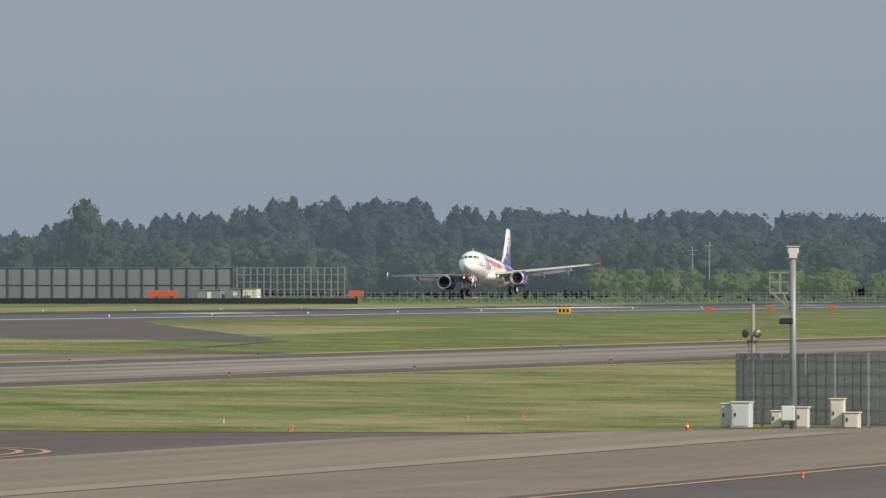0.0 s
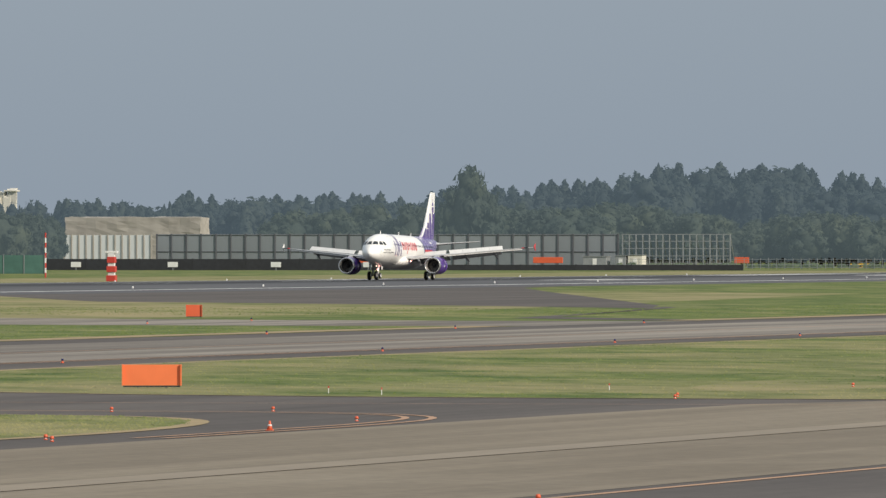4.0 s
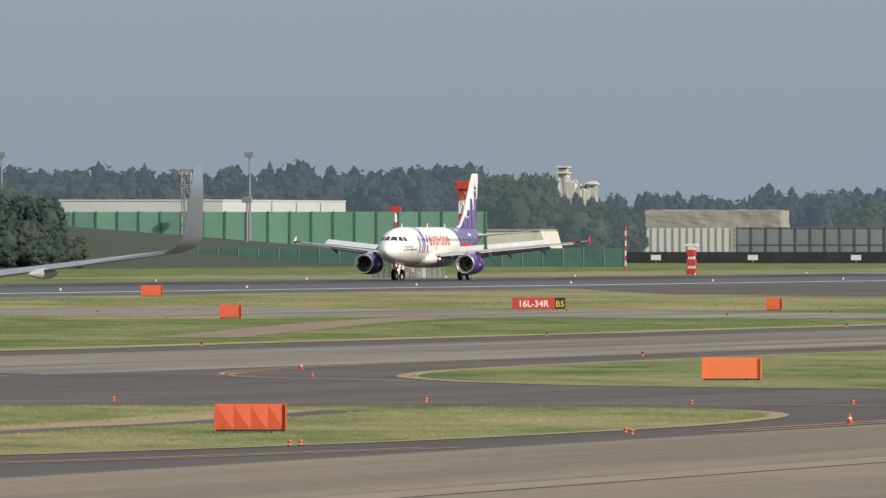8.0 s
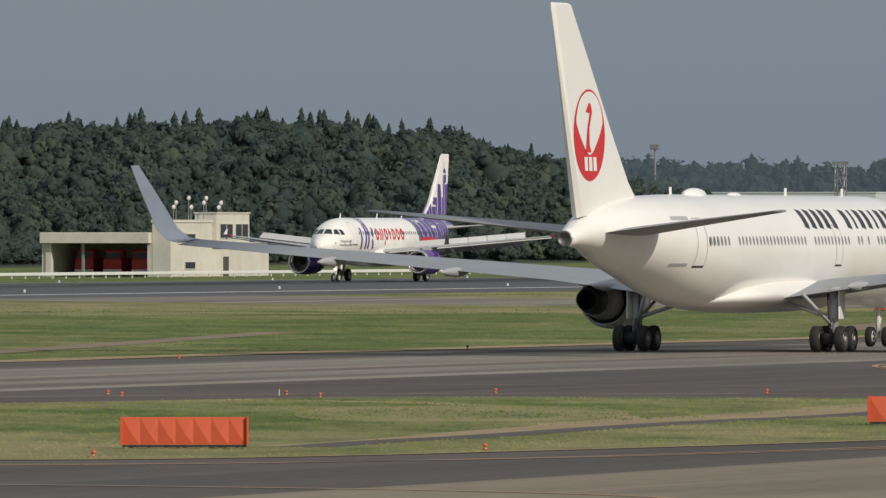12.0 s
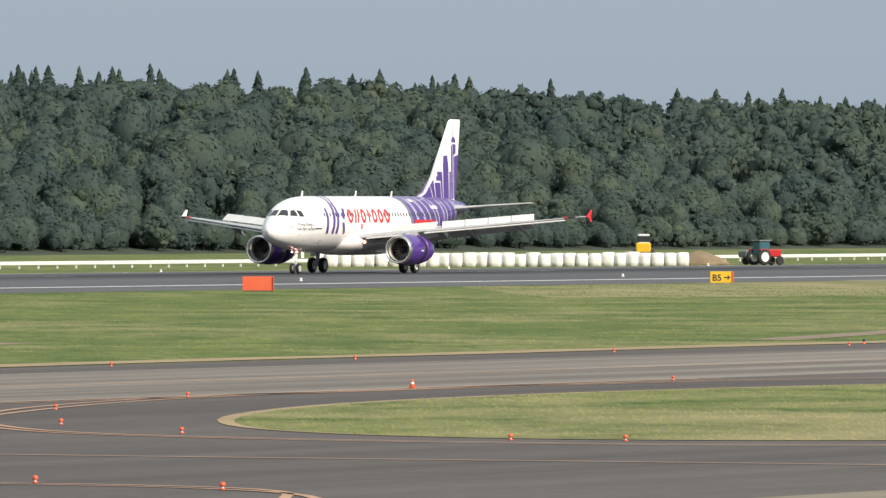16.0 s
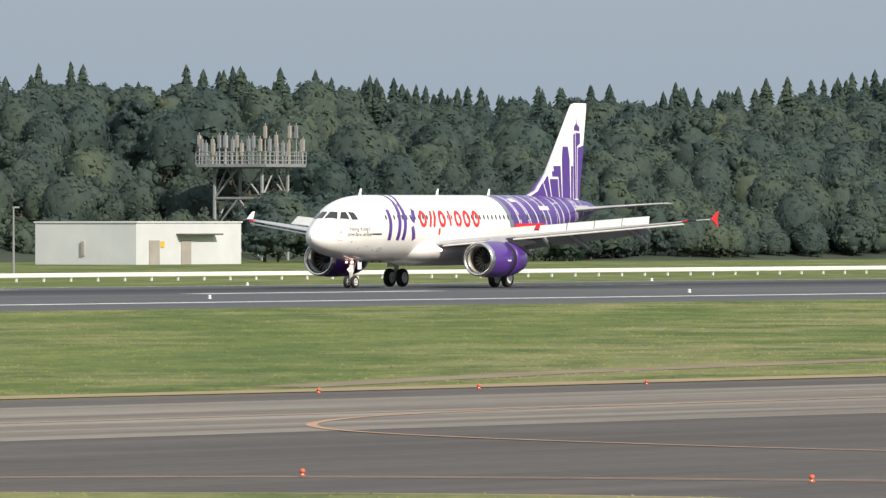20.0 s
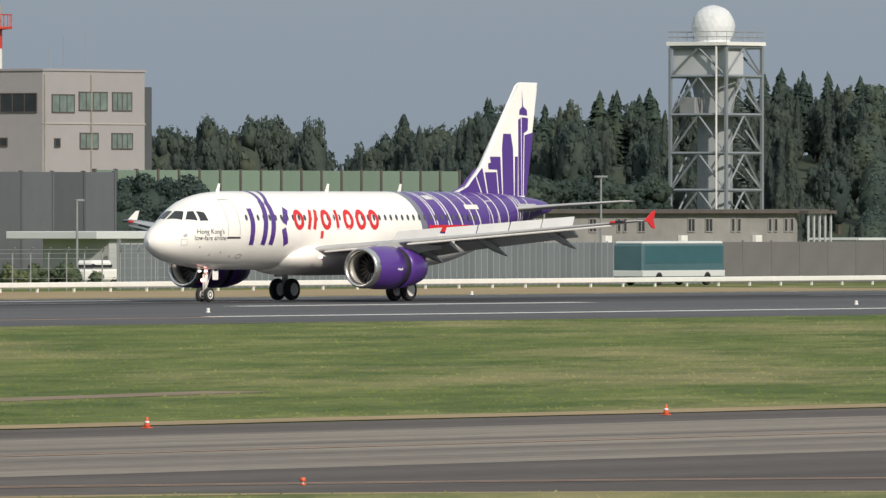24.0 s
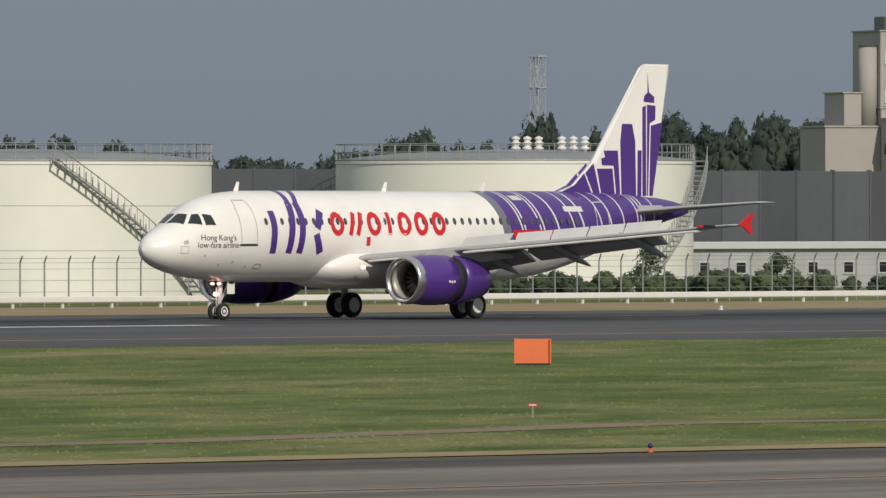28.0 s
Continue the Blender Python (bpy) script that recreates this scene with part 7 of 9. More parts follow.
def build_tank(x, y, r, h, top_side, foot_side, vents):
    t = thing("storage_tank", x, y, -0.5, "large cream white storage tank with roof railing and stair", "tank", "storage tanks")
    n = 96
    ring = [(r * math.cos(2 * math.pi * k / n), r * math.sin(2 * math.pi * k / n)) for k in range(n)]
    shell = link_mesh("shell", [(*p, z) for z in (0, h) for p in ring], [(k, (k + 1) % n, n + (k + 1) % n, n + k) for k in range(n)], TANK_WHITE, t, "cream steel shell", True)
    for z in (h * 0.34, h * 0.67):
        part("weld_seam", spin_bm([(r - 0.01, z), (r + 0.012, z + 0.01), (r + 0.012, z + 0.05), (r - 0.01, z + 0.06)], 96), SEAM, shell, "thin grey weld seam")
    part("rim", spin_bm([(r - 0.02, h - 0.2), (r + 0.07, h - 0.18), (r + 0.07, h), (r - 0.02, h)], 96), TANK_WHITE, shell, "stiffening rim")
    part("roof", spin_bm([(r + 0.05, h), (r + 0.05, h + 0.12), (r * 0.7, h + 0.5), (r * 0.3, h + 0.75), (0.02, h + 0.85)], 72), STEEL, t, "grey domed roof", True)
    rl = bmesh.new()
    n = 60
    for k in range(n):
        a, c = 2 * math.pi * k / n, 2 * math.pi * (k + 1) / n
        p, q = (r * math.cos(a), r * math.sin(a)), (r * math.cos(c), r * math.sin(c))
        rod_bm((*p, h + 0.1), (*p, h + 1.15), 0.035, None, 4, rl)
        for z in (0.6, 1.15):
            rod_bm((*p, h + z), (*q, h + z), 0.03, None, 4, rl)
    part("roof_railing", rl, STEEL, t, "grey roof railing")
    st = bmesh.new()
    n = 26
    for k in range(n):
        a = radians(top_side + (foot_side - top_side) * k / n)
        c = radians(top_side + (foot_side - top_side) * (k + 1) / n)
        z = h * (1 - k / n)
        for rr in (r + 0.1, r + 0.95):
            rod_bm((rr * math.cos(a), rr * math.sin(a), z), (rr * math.cos(c), rr * math.sin(c), h * (1 - (k + 1) / n)), 0.07, None, 4, st)
            rod_bm((rr * math.cos(a), rr * math.sin(a), z), (rr * math.cos(a), rr * math.sin(a), z + 1.0), 0.03, None, 4, st)
        rod_bm(((r + 0.95) * math.cos(a), (r + 0.95) * math.sin(a), z + 1.0), ((r + 0.95) * math.cos(c), (r + 0.95) * math.sin(c), h * (1 - (k + 1) / n) + 1.0), 0.035, None, 4, st)
        rod_bm(((r + 0.1) * math.cos(a), (r + 0.1) * math.sin(a), z), ((r + 0.95) * math.cos(a), (r + 0.95) * math.sin(a), z), 0.06, None, 4, st)
    part("stair", st, STEEL, t, "grey winding steel stair")
    for vx, vy in vents:
        part("roof_vent", spin_bm([(0.16, 0), (0.16, 0.45), (0.3, 0.5), (0.34, 0.62), (0.2, 0.7), (0.2, 0.8), (0.32, 0.86), (0.34, 0.96), (0.2, 1.04), (0.2, 1.14), (0.3, 1.2), (0.28, 1.3), (0.02, 1.42)], 14), WHITE, t, "white three-tiered roof vent", True, pose(vx, vy, h + 0.3))
    return t


CABIN_PALE = surface("pale_cabin_panel", (0.46, 0.49, 0.51), 0.7, vary=0.08, grain=0.8, stains=0.12)
DOME_WHITE = surface("dome_panel_white", (0.60, 0.63, 0.65), 0.6, vary=0.08, grain=1.2, stains=0.1)
TOWER_GREY = surface("blue_grey_tower_paint", (0.185, 0.212, 0.24), 0.6, vary=0.12, grain=0.8, stains=0.15)


def build_radar():
    t = thing("radar_tower", 981, 640, -0.5, "grey steel radar tower with a white faceted dome", "tower")
    W, D = 6.3, 6.4
    corners = [(0, 0), (W, 0), (W, D), (0, D)]
    levels = [0.0, 3.6, 7.15, 10.7, 14.4, 18.1, 20.9]
    for cx, cy in corners:
        part("leg", box_bm(0.3, 0.3, 20.9, cx, cy, 0, 0.02), TOWER_GREY, t)
    for za, zb in zip(levels, levels[1:]):
        bm = bmesh.new()
        for i in range(4):
            (ax, ay), (bx, by) = corners[i], corners[(i + 1) % 4]
            mx, my = (ax + bx) / 2, (ay + by) / 2
            rod_bm((ax, ay, zb), (bx, by, zb), 0.17, None, 4, bm)
            rod_bm((ax, ay, za), (mx, my, zb), 0.12, None, 4, bm)
            rod_bm((bx, by, za), (mx, my, zb), 0.12, None, 4, bm)
        part("frame_bay", bm, TOWER_GREY, t)
    part("cabin", box_bm(3.2, 6.0, 2.7, 2.0, 3.35, 18.1, 0.04), CABIN_PALE, t, "pale panelled cabin")
    part("cabin", box_bm(2.4, 2.6, 2.7, 4.9, 4.9, 18.1, 0.04), CABIN_PALE, t, "pale panelled cabin")
    part("core", spin_bm([(0.02, 0.1), (1.75, 0.1), (1.75, 14.6), (2.2, 17.0), (2.5, 18.0), (0.02, 18.0)], 8), SHAFT_GREY, t, "grey core shaft", False, pose(3.4, 3.5, 0))
    part("service_deck", box_bm(6.4, 6.5, 0.22, 3.3, 3.35, 14.3), STEEL, t)
    part("service_box", box_bm(1.6, 1.8, 1.6, 1.0, 4.6, 14.5, 0.05), STEEL, t)
    for k in range(4):
        st = bmesh.new()
        z0 = levels[1] + 3.6 * k
        for q in range(10):
            box_bm(0.9, 0.3, 0.05, 5.7, 0.9 + 0.5 * q, z0 + 0.36 * q, 0, st)
        rod_bm((5.25, 0.9, z0 + 0.9), (5.25, 5.4, z0 + 4.2), 0.05, None, 4, st)
        part("stair_flight", st, STEEL, t, "open steel stair flight")
    part("deck", box_bm(6.9, 7.0, 0.36, 3.15, 3.2, 21.05, 0.03), WHITE, t, "pale top deck")
    rl = bmesh.new()
    pts = [(-0.15, -0.15), (W + 0.15, -0.15), (W + 0.15, D + 0.15), (-0.15, D + 0.15)]
    for i in range(4):
        (ax, ay), (bx, by) = pts[i], pts[(i + 1) % 4]
        for z in (21.9, 22.4):
            rod_bm((ax, ay, z), (bx, by, z), 0.035, None, 4, rl)
        for k in range(6):
            rod_bm((ax + (bx - ax) * k / 6, ay + (by - ay) * k / 6, 21.4), (ax + (bx - ax) * k / 6, ay + (by - ay) * k / 6, 22.4), 0.03, None, 4, rl)
    part("deck_rail", rl, STEEL, t)
    rng = random.Random(12)
    bm = bmesh.new()
    bmesh.ops.create_icosphere(bm, subdivisions=3, radius=2.1, matrix=Matrix.Translation((3.1, 3.5, 22.9)))
    for v in bm.verts:
        v.co += 0.035 * (rng.random() - 0.5) * (v.co - Vector((3.1, 3.5, 22.9)))
    part("dome", bm, DOME_WHITE, t, "white faceted radar dome")
    part("dome_skirt", spin_bm([(0.02, 21.3), (1.7, 21.3), (1.6, 21.7), (0.02, 21.7)], 18), DOME_WHITE, t, "round dome skirt", False, pose(3.1, 3.5, 0))
    part("cable_duct", box_bm(0.16, 0.12, 20.6, -0.2, 1.0, 0.4), WHITE, t, "pale cable duct")
    # prefab barracks, bus and huts
    p = thing("barracks", 769, 540, -0.5, "long weathered white barracks with a dark flat roof", "building")
    block(p, "wall", 0, 0, 69.4, 7, 0, 5.0, BARRACK, "stained white barracks wall", 0)
    part("roof", box_bm(73.6, 8.2, 0.35, 36.4, 3.5, 5.0, 0.03), ROOF_DARK, p, "dark flat roof")
    for u in (9.6, 21.6, 31.0, 43.4, 60.1, 65.6, 68.0):
        for du in (-0.45, 0.45):
            window(p, "y", u + du, 3.5, 0.55, 1.15, GLASS_DARK, BARRACK, 0, -0.02)
    for u in (12.2, 17.7, 24.5, 34.0, 39.2, 46.2, 53.5, 56.1):
        window(p, "y", u, 3.5, 1.1, 1.15, GLASS_DARK, BARRACK, 1, -0.02)
    stair = bmesh.new()
    for q in range(12):
        box_bm(0.5, 1.0, 0.35, 1.6 + 0.36 * q, -0.75, 2.1 + 0.24 * q, 0, stair)
    part("outside_stair", stair, ROOF_DARK, p, "dark outside stair")
    part("awning", box_bm(66, 0.8, 0.2, 36, -0.4, 2.3), ROOF_DARK, p)
    for k in range(6):
        part("wall_unit", box_bm(0.9, 0.4, 0.7, 8 + 11 * k, -0.22, 2.55, 0.03), WHITE, p)
    for k in range(5):
        part("porch_post", box_bm(0.14, 0.14, 5.0, 69.3 + 0.85 * k, -1.1, 0), CABIN_PALE, p)
    part("porch_roof", box_bm(4.3, 1.5, 0.25, 70.9, -0.7, 5.0), ROOF_DARK, p)
    part("porch_rail", box_bm(3.5, 0.08, 0.9, 71.0, -1.2, 0.9), CABIN_PALE, p)
    g = thing("gatehouse", 715.5, 520, -0.5, "low white gatehouse with a wide flat canopy roof", "building")
    block(g, "wall", 1.2, 1.0, 26, 6, 0, 3.2, GREY_WHITE, "white gatehouse wall", 0)
    part("canopy", box_bm(30, 8.2, 0.55, 14, 4.6, 3.2, 0.04), SHED_WHITE, g, "wide pale canopy edge")
    for u, w_, h_ in ((5.0, 3.0, 0.9), (12.2, 6.4, 2.6), (17.6, 0.6, 2.0), (21.0, 0.6, 2.0), (23.2, 0.6, 2.0)):
        window(g, "y", u, 0.4 if h_ > 1 else 0.7, w_, h_ - 0.3, STEEL if w_ > 4 else GLASS_DARK, GREY_WHITE, 0, 0.98)
    for u in (0.2, 9.0, 27.5):
        part("canopy_post", box_bm(0.2, 0.2, 3.2, u, -0.6, 0), STEEL, g)
    for x, lab in ((690, "white car parked by the gatehouse"), (697, "pale car parked by the gatehouse")):
        parked = thing("parked_car", x, 503, -0.5, lab, "car", "parked vehicles")
        part("body", box_bm(4.3, 1.75, 0.85, 0, 0, 0.32, 0.14), WHITE, parked)
        part("cabin", box_bm(2.3, 1.55, 0.65, 0.15, 0, 1.15, 0.2), WHITE, parked)
        part("window_band", box_bm(2.34, 1.57, 0.35, 0.15, 0, 1.22, 0.1), GLASS_DARK, parked)
        for wx in (-1.35, 1.35):
            for wy in (-0.78, 0.78):
                part("wheel", wheel_bm(0.33, 0.2, 12), DARK, parked, "", True, pose(wx, wy, 0.33))
    van = thing("parked_van", 946, 514, -0.5, "small white van parked on the perimeter road", "van", "parked vehicles", 28)
    part("body", box_bm(4.0, 1.6, 0.95, 0, 0, 0.3, 0.15), WHITE, van)
    part("windscreen", box_bm(0.1, 1.3, 0.36, -1.98, 0, 0.78, 0.02), GLASS_DARK, van)
    part("window_band", box_bm(3.2, 1.63, 0.3, 0.1, 0, 0.82, 0.02), GLASS_DARK, van)
    for wx in (-1.4, 1.4):
        for wy in (-0.78, 0.78):
            part("wheel", wheel_bm(0.33, 0.2, 12), DARK, van, "", True, pose(wx, wy, 0.33))
    bus = thing("bus", 719.2, 474, gz(474), "white and teal airport bus parked behind the fence", "bus")
    bm = box_bm(10.5, 2.5, 2.45, 0, 0, 0.45, 0.12)
    part("body", bm, BUS_TEAL, bus, "dark teal bus body")
    part("roof", box_bm(10.3, 2.4, 0.25, 0, 0, 2.86, 0.1), SHED_WHITE, bus, "white bus roof")
    part("skirt", box_bm(10.54, 2.54, 0.45, 0, 0, 0.62, 0.03), SHED_WHITE, bus, "white lower stripe")
    part("window_band", box_bm(9.9, 2.54, 1.25, 0, 0, 1.55, 0.02), BUS_BLUE, bus, "teal tinted window band")
    for x in (-3.2, 3.0):
        for y in (-1.15, 1.15):
            part("wheel", wheel_bm(0.48, 0.3, 16), DARK, bus, "", True, pose(x, y, 0.48))
    for x0, y0, w, d, z1, lab in ((978, 600, 11.5, 5, 1.95, "small white flat-roofed hut with blue door"), (970, 618, 7, 5, 1.9, "small white flat-roofed hut")):
        h = thing("hut", x0, y0, -0.5, lab, "hut", "small huts")
        block(h, "wall", 0, 0, w, d, 0, z1 + 0.5, GREY_WHITE, "", 0)
        part("roof", box_bm(w + 0.8, d + 0.8, 0.25, w / 2, d / 2, z1 + 0.5, 0.03), SHED_WHITE, h, "overhanging flat roof")
        window(h, "y", 2.0, 0.9, 1.2, 1.0, GLASS_DARK, STEEL, 0, -0.02)
        part("door", box_bm(1.0, 0.08, 1.9, 5.2, -0.05, 0.0, 0.02), PANEL_BLUE, h, "blue-grey door")
        window(h, "x", 2.4, 0.9, 1.4, 1.0, GLASS_DARK, STEEL, 0, -0.02)
    lw = thing("low_wall", 944, 598, -0.5, "low weathered concrete wall", "wall")
    part("coping", box_bm(26, 0.5, 0.25, 13, 0, 2.3, 0.03), CONC_GREY, lw)
    part("wall_body", box_bm(26, 0.4, 2.3, 13, 0, 0, 0.02), CONC_GREY, lw)
    # relay platform tower and its white building
    t = thing("antenna_tower", 1124, 640, -0.5, "grey lattice tower carrying a platform of antennas", "tower")
    lattice(t, 0, 0, 5.5, 5.8, 0, 9.9, 3, 0.2, 0.11, STEEL)
    part("platform", box_bm(8.6, 8.6, 0.35, 2.75, 2.9, 9.9, 0.03), STEEL, t, "square grid platform")
    rl = bmesh.new()
    c = 4.3
    pts = [(2.75 - c, 2.9 - c), (2.75 + c, 2.9 - c), (2.75 + c, 2.9 + c), (2.75 - c, 2.9 + c)]
    for i in range(4):
        (ax, ay), (bx, by) = pts[i], pts[(i + 1) % 4]
        for z in (10.6, 11.1, 11.5):
            rod_bm((ax, ay, z), (bx, by, z), 0.05, None, 4, rl)
        for k in range(10):
            rod_bm((ax + (bx - ax) * k / 10, ay + (by - ay) * k / 10, 10.2), (ax + (bx - ax) * k / 10, ay + (by - ay) * k / 10, 11.5), 0.04, None, 4, rl)
    part("platform_rail", rl, STEEL, t)
    rng = random.Random(4)
    for i in range(4):
        (ax, ay), (bx, by) = pts[i], pts[(i + 1) % 4]
        for k in range(6):
            u = (k + 0.5) / 6
            h = rng.choice((2.6, 3.0, 3.4, 4.4))
            ant = rod_bm((ax + (bx - ax) * u, ay + (by - ay) * u, 10.2), (ax + (bx - ax) * u, ay + (by - ay) * u, 10.2 + h), 0.07, 0.05, 6)
            box_bm(0.3, 0.3, 1.3, ax + (bx - ax) * u, ay + (by - ay) * u, 10.2 + h - 1.6, 0, ant)
            part("antenna", ant, CONC_GREY if k % 2 else STEEL, t, "upright panel antenna")
    w = thing("relay_building", 1029, 600, -0.5, "plain white flat-roofed relay building with grey doors", "building")
    block(w, "wall", 0, 0, 20.6, 11.5, 0, 4.1, PALE_CLAD, "white wall", 0.15)
    part("door", box_bm(2.0, 0.1, 2.4, 3.4, -0.05, 0, 0.02), CONC_GREY, w, "grey door")
    part("door", box_bm(1.9, 0.1, 2.4, 9.6, -0.05, 0, 0.02), CONC_GREY, w, "grey door")
    part("door_hood", box_bm(7.5, 1.1, 0.15, 11.5, -0.5, 2.9, 0.02), ROOF_DARK, w, "dark door hood")
    part("vent_pipe", box_bm(0.4, 0.3, 1.4, 0, 6, 0.9), CONC_GREY, w)
    part("sign_plate", box_bm(0.7, 0.05, 0.6, 5.0, -0.04, 1.7), YELLOW, w, "small yellow plate")


def build_firehouse():
    f = thing("fire_station", 1261, 470, -0.5, "cream airfield fire station with open dark bays and roof floodlights", "building")
    block(f, "wall", 0, 0, 24, 2.2, 0, 6.0, CREAM, "cream two storey block", 0.3)
    block(f, "wall", 24, 0.5, 9, 2.2, 0, 3.7, CREAM, "low cream annex", 0.1)
    block(f, "wall", 13, -0.6, 10.6, 2.6, 3.4, 7.0, CREAM, "watch room", 0.15)
    for u in (16, 21):
        window(f, "y", u, 4.2, 4.2, 1.7, GLASS_DARK, CREAM, 1, -0.62)
    for u, z in ((6, 3.9), (6, 0.8)):
        window(f, "y", u, z, 3.4, 0.9, GLASS_DARK, CREAM, 0, -0.02)
    part("door", box_bm(1.6, 0.1, 2.2, 17.5, -0.06, 0, 0.02), ROOF_DARK, f, "dark door")
    # garage bays
    g = bmesh.new()
    box_bm(10, 0.5, 4.9, 5, 2.5, 0, 0, g), box_bm(10, 0.8, 4.9, 5, 14.8, 0, 0, g), box_bm(0.4, 12, 4.9, 10, 8.6, 0, 0, g)
    part("garage_wall", g, CREAM, f, "garage side and rear walls")
    part("garage_fascia", box_bm(11, 12.9, 1.2, 4.6, 8.7, 3.7, 0.04), CREAM, f, "deep concrete fascia over the bays")
    part("bay_post", box_bm(0.7, 0.7, 3.7, 0.2, 14.4, 0, 0.03), CREAM, f)
    part("bay_post", box_bm(0.3, 0.3, 3.7, 0.2, 10.4, 0, 0.03), STEEL, f)
    for k in range(8):
        x, y = 3 + 2.4 * k, 0.8 + 0.6 * (k % 2)
        fl = rod_bm((x, y, 6.0), (x, y, 7.6 + 0.5 * (k % 3)), 0.05, None, 6)
        part("floodlight", fl, STEEL, f)
        part("floodlight_head", spin_bm([(0.02, -0.14), (0.22, -0.07), (0.27, 0.08), (0.02, 0.11)], 12), WHITE, f, "round white floodlight", True, pose(x, y, 7.7 + 0.5 * (k % 3), 90, 0, -20))
    for k, y in enumerate((474.6, 478.2, 481.8)):
        tr = thing("fire_engine", 1264 + 0.6 * k, y, -0.5, "red fire engine parked in the station bay", "fire engine", "fire engines")
        part("body", box_bm(5.5, 2.2, 1.5, 2.6, 0, 0.5, 0.08), TRUCK_RED, tr, "red body")
        part("cab", box_bm(1.7, 2.1, 1.1, 0.9, 0, 1.9, 0.15), TRUCK_RED, tr, "red cab")
        part("windscreen", box_bm(0.05, 1.8, 0.7, 0.02, 0, 2.0), GLASS_DARK, tr)
        part("bumper", box_bm(0.2, 2.2, 0.35, -0.12, 0, 0.45, 0.03), WHITE, tr)
        for x in (0.9, 4.2):
            for yy in (-0.95, 0.95):
                part("wheel", wheel_bm(0.5, 0.3, 14), DARK, tr, "", True, pose(x, yy, 0.5))
    # white bulk bags in a row by the runway
    rng = random.Random(8)
    bm = bmesh.new()
    bmesh.ops.create_cube(bm, size=1, matrix=Matrix.Translation((0, 0, 0.5)))
    bmesh.ops.subdivide_edges(bm, edges=bm.edges[:], cuts=2, use_grid_fill=True)
    for v in bm.verts:
        d = Vector((v.co.x, v.co.y, v.co.z - 0.5))
        k = 0.62 / max(0.5, d.length) 
        v.co = Vector((d.x * (0.6 + 0.4 * k), d.y * (0.6 + 0.4 * k), 0.5 + d.z * (0.85 + 0.15 * k)))
    me = bpy.data.meshes.new("bulk_bag")
    bm.to_mesh(me)
    bm.free()
    me.polygons.foreach_set("use_smooth", [True] * len(me.polygons))
    me.materials.append(BAG)
    for k in range(30):
        u = k / 29
        bag = new("bulk_bag", me)
        s = 1.05 + 0.15 * rng.random()
        bag.matrix_basis = pose(1034 + 13 * u + rng.uniform(-0.2, 0.2), 458 - 31 * u, gz(458 - 31 * u) - 0.02, 0, 0, rng.uniform(0, 90)) @ Matrix.Diagonal((s, s, s * 1.12, 1))
        tagged(bag, "bulging white bulk bag standing on the verge", "bulk bag", "row of bulk bags")


def cage_mat():
    m, nt, b = node_mat("pale_wire_mesh")
    w = noise_tex(nt, 1.5, 4)
    nt.links.new(ramp(nt, w.outputs[0], [(0.3, (0.36, 0.38, 0.37)), (0.7, (0.48, 0.5, 0.49))]).outputs[0], b.inputs["Base Color"])
    b.inputs["Alpha"].default_value = 0.4
    return m


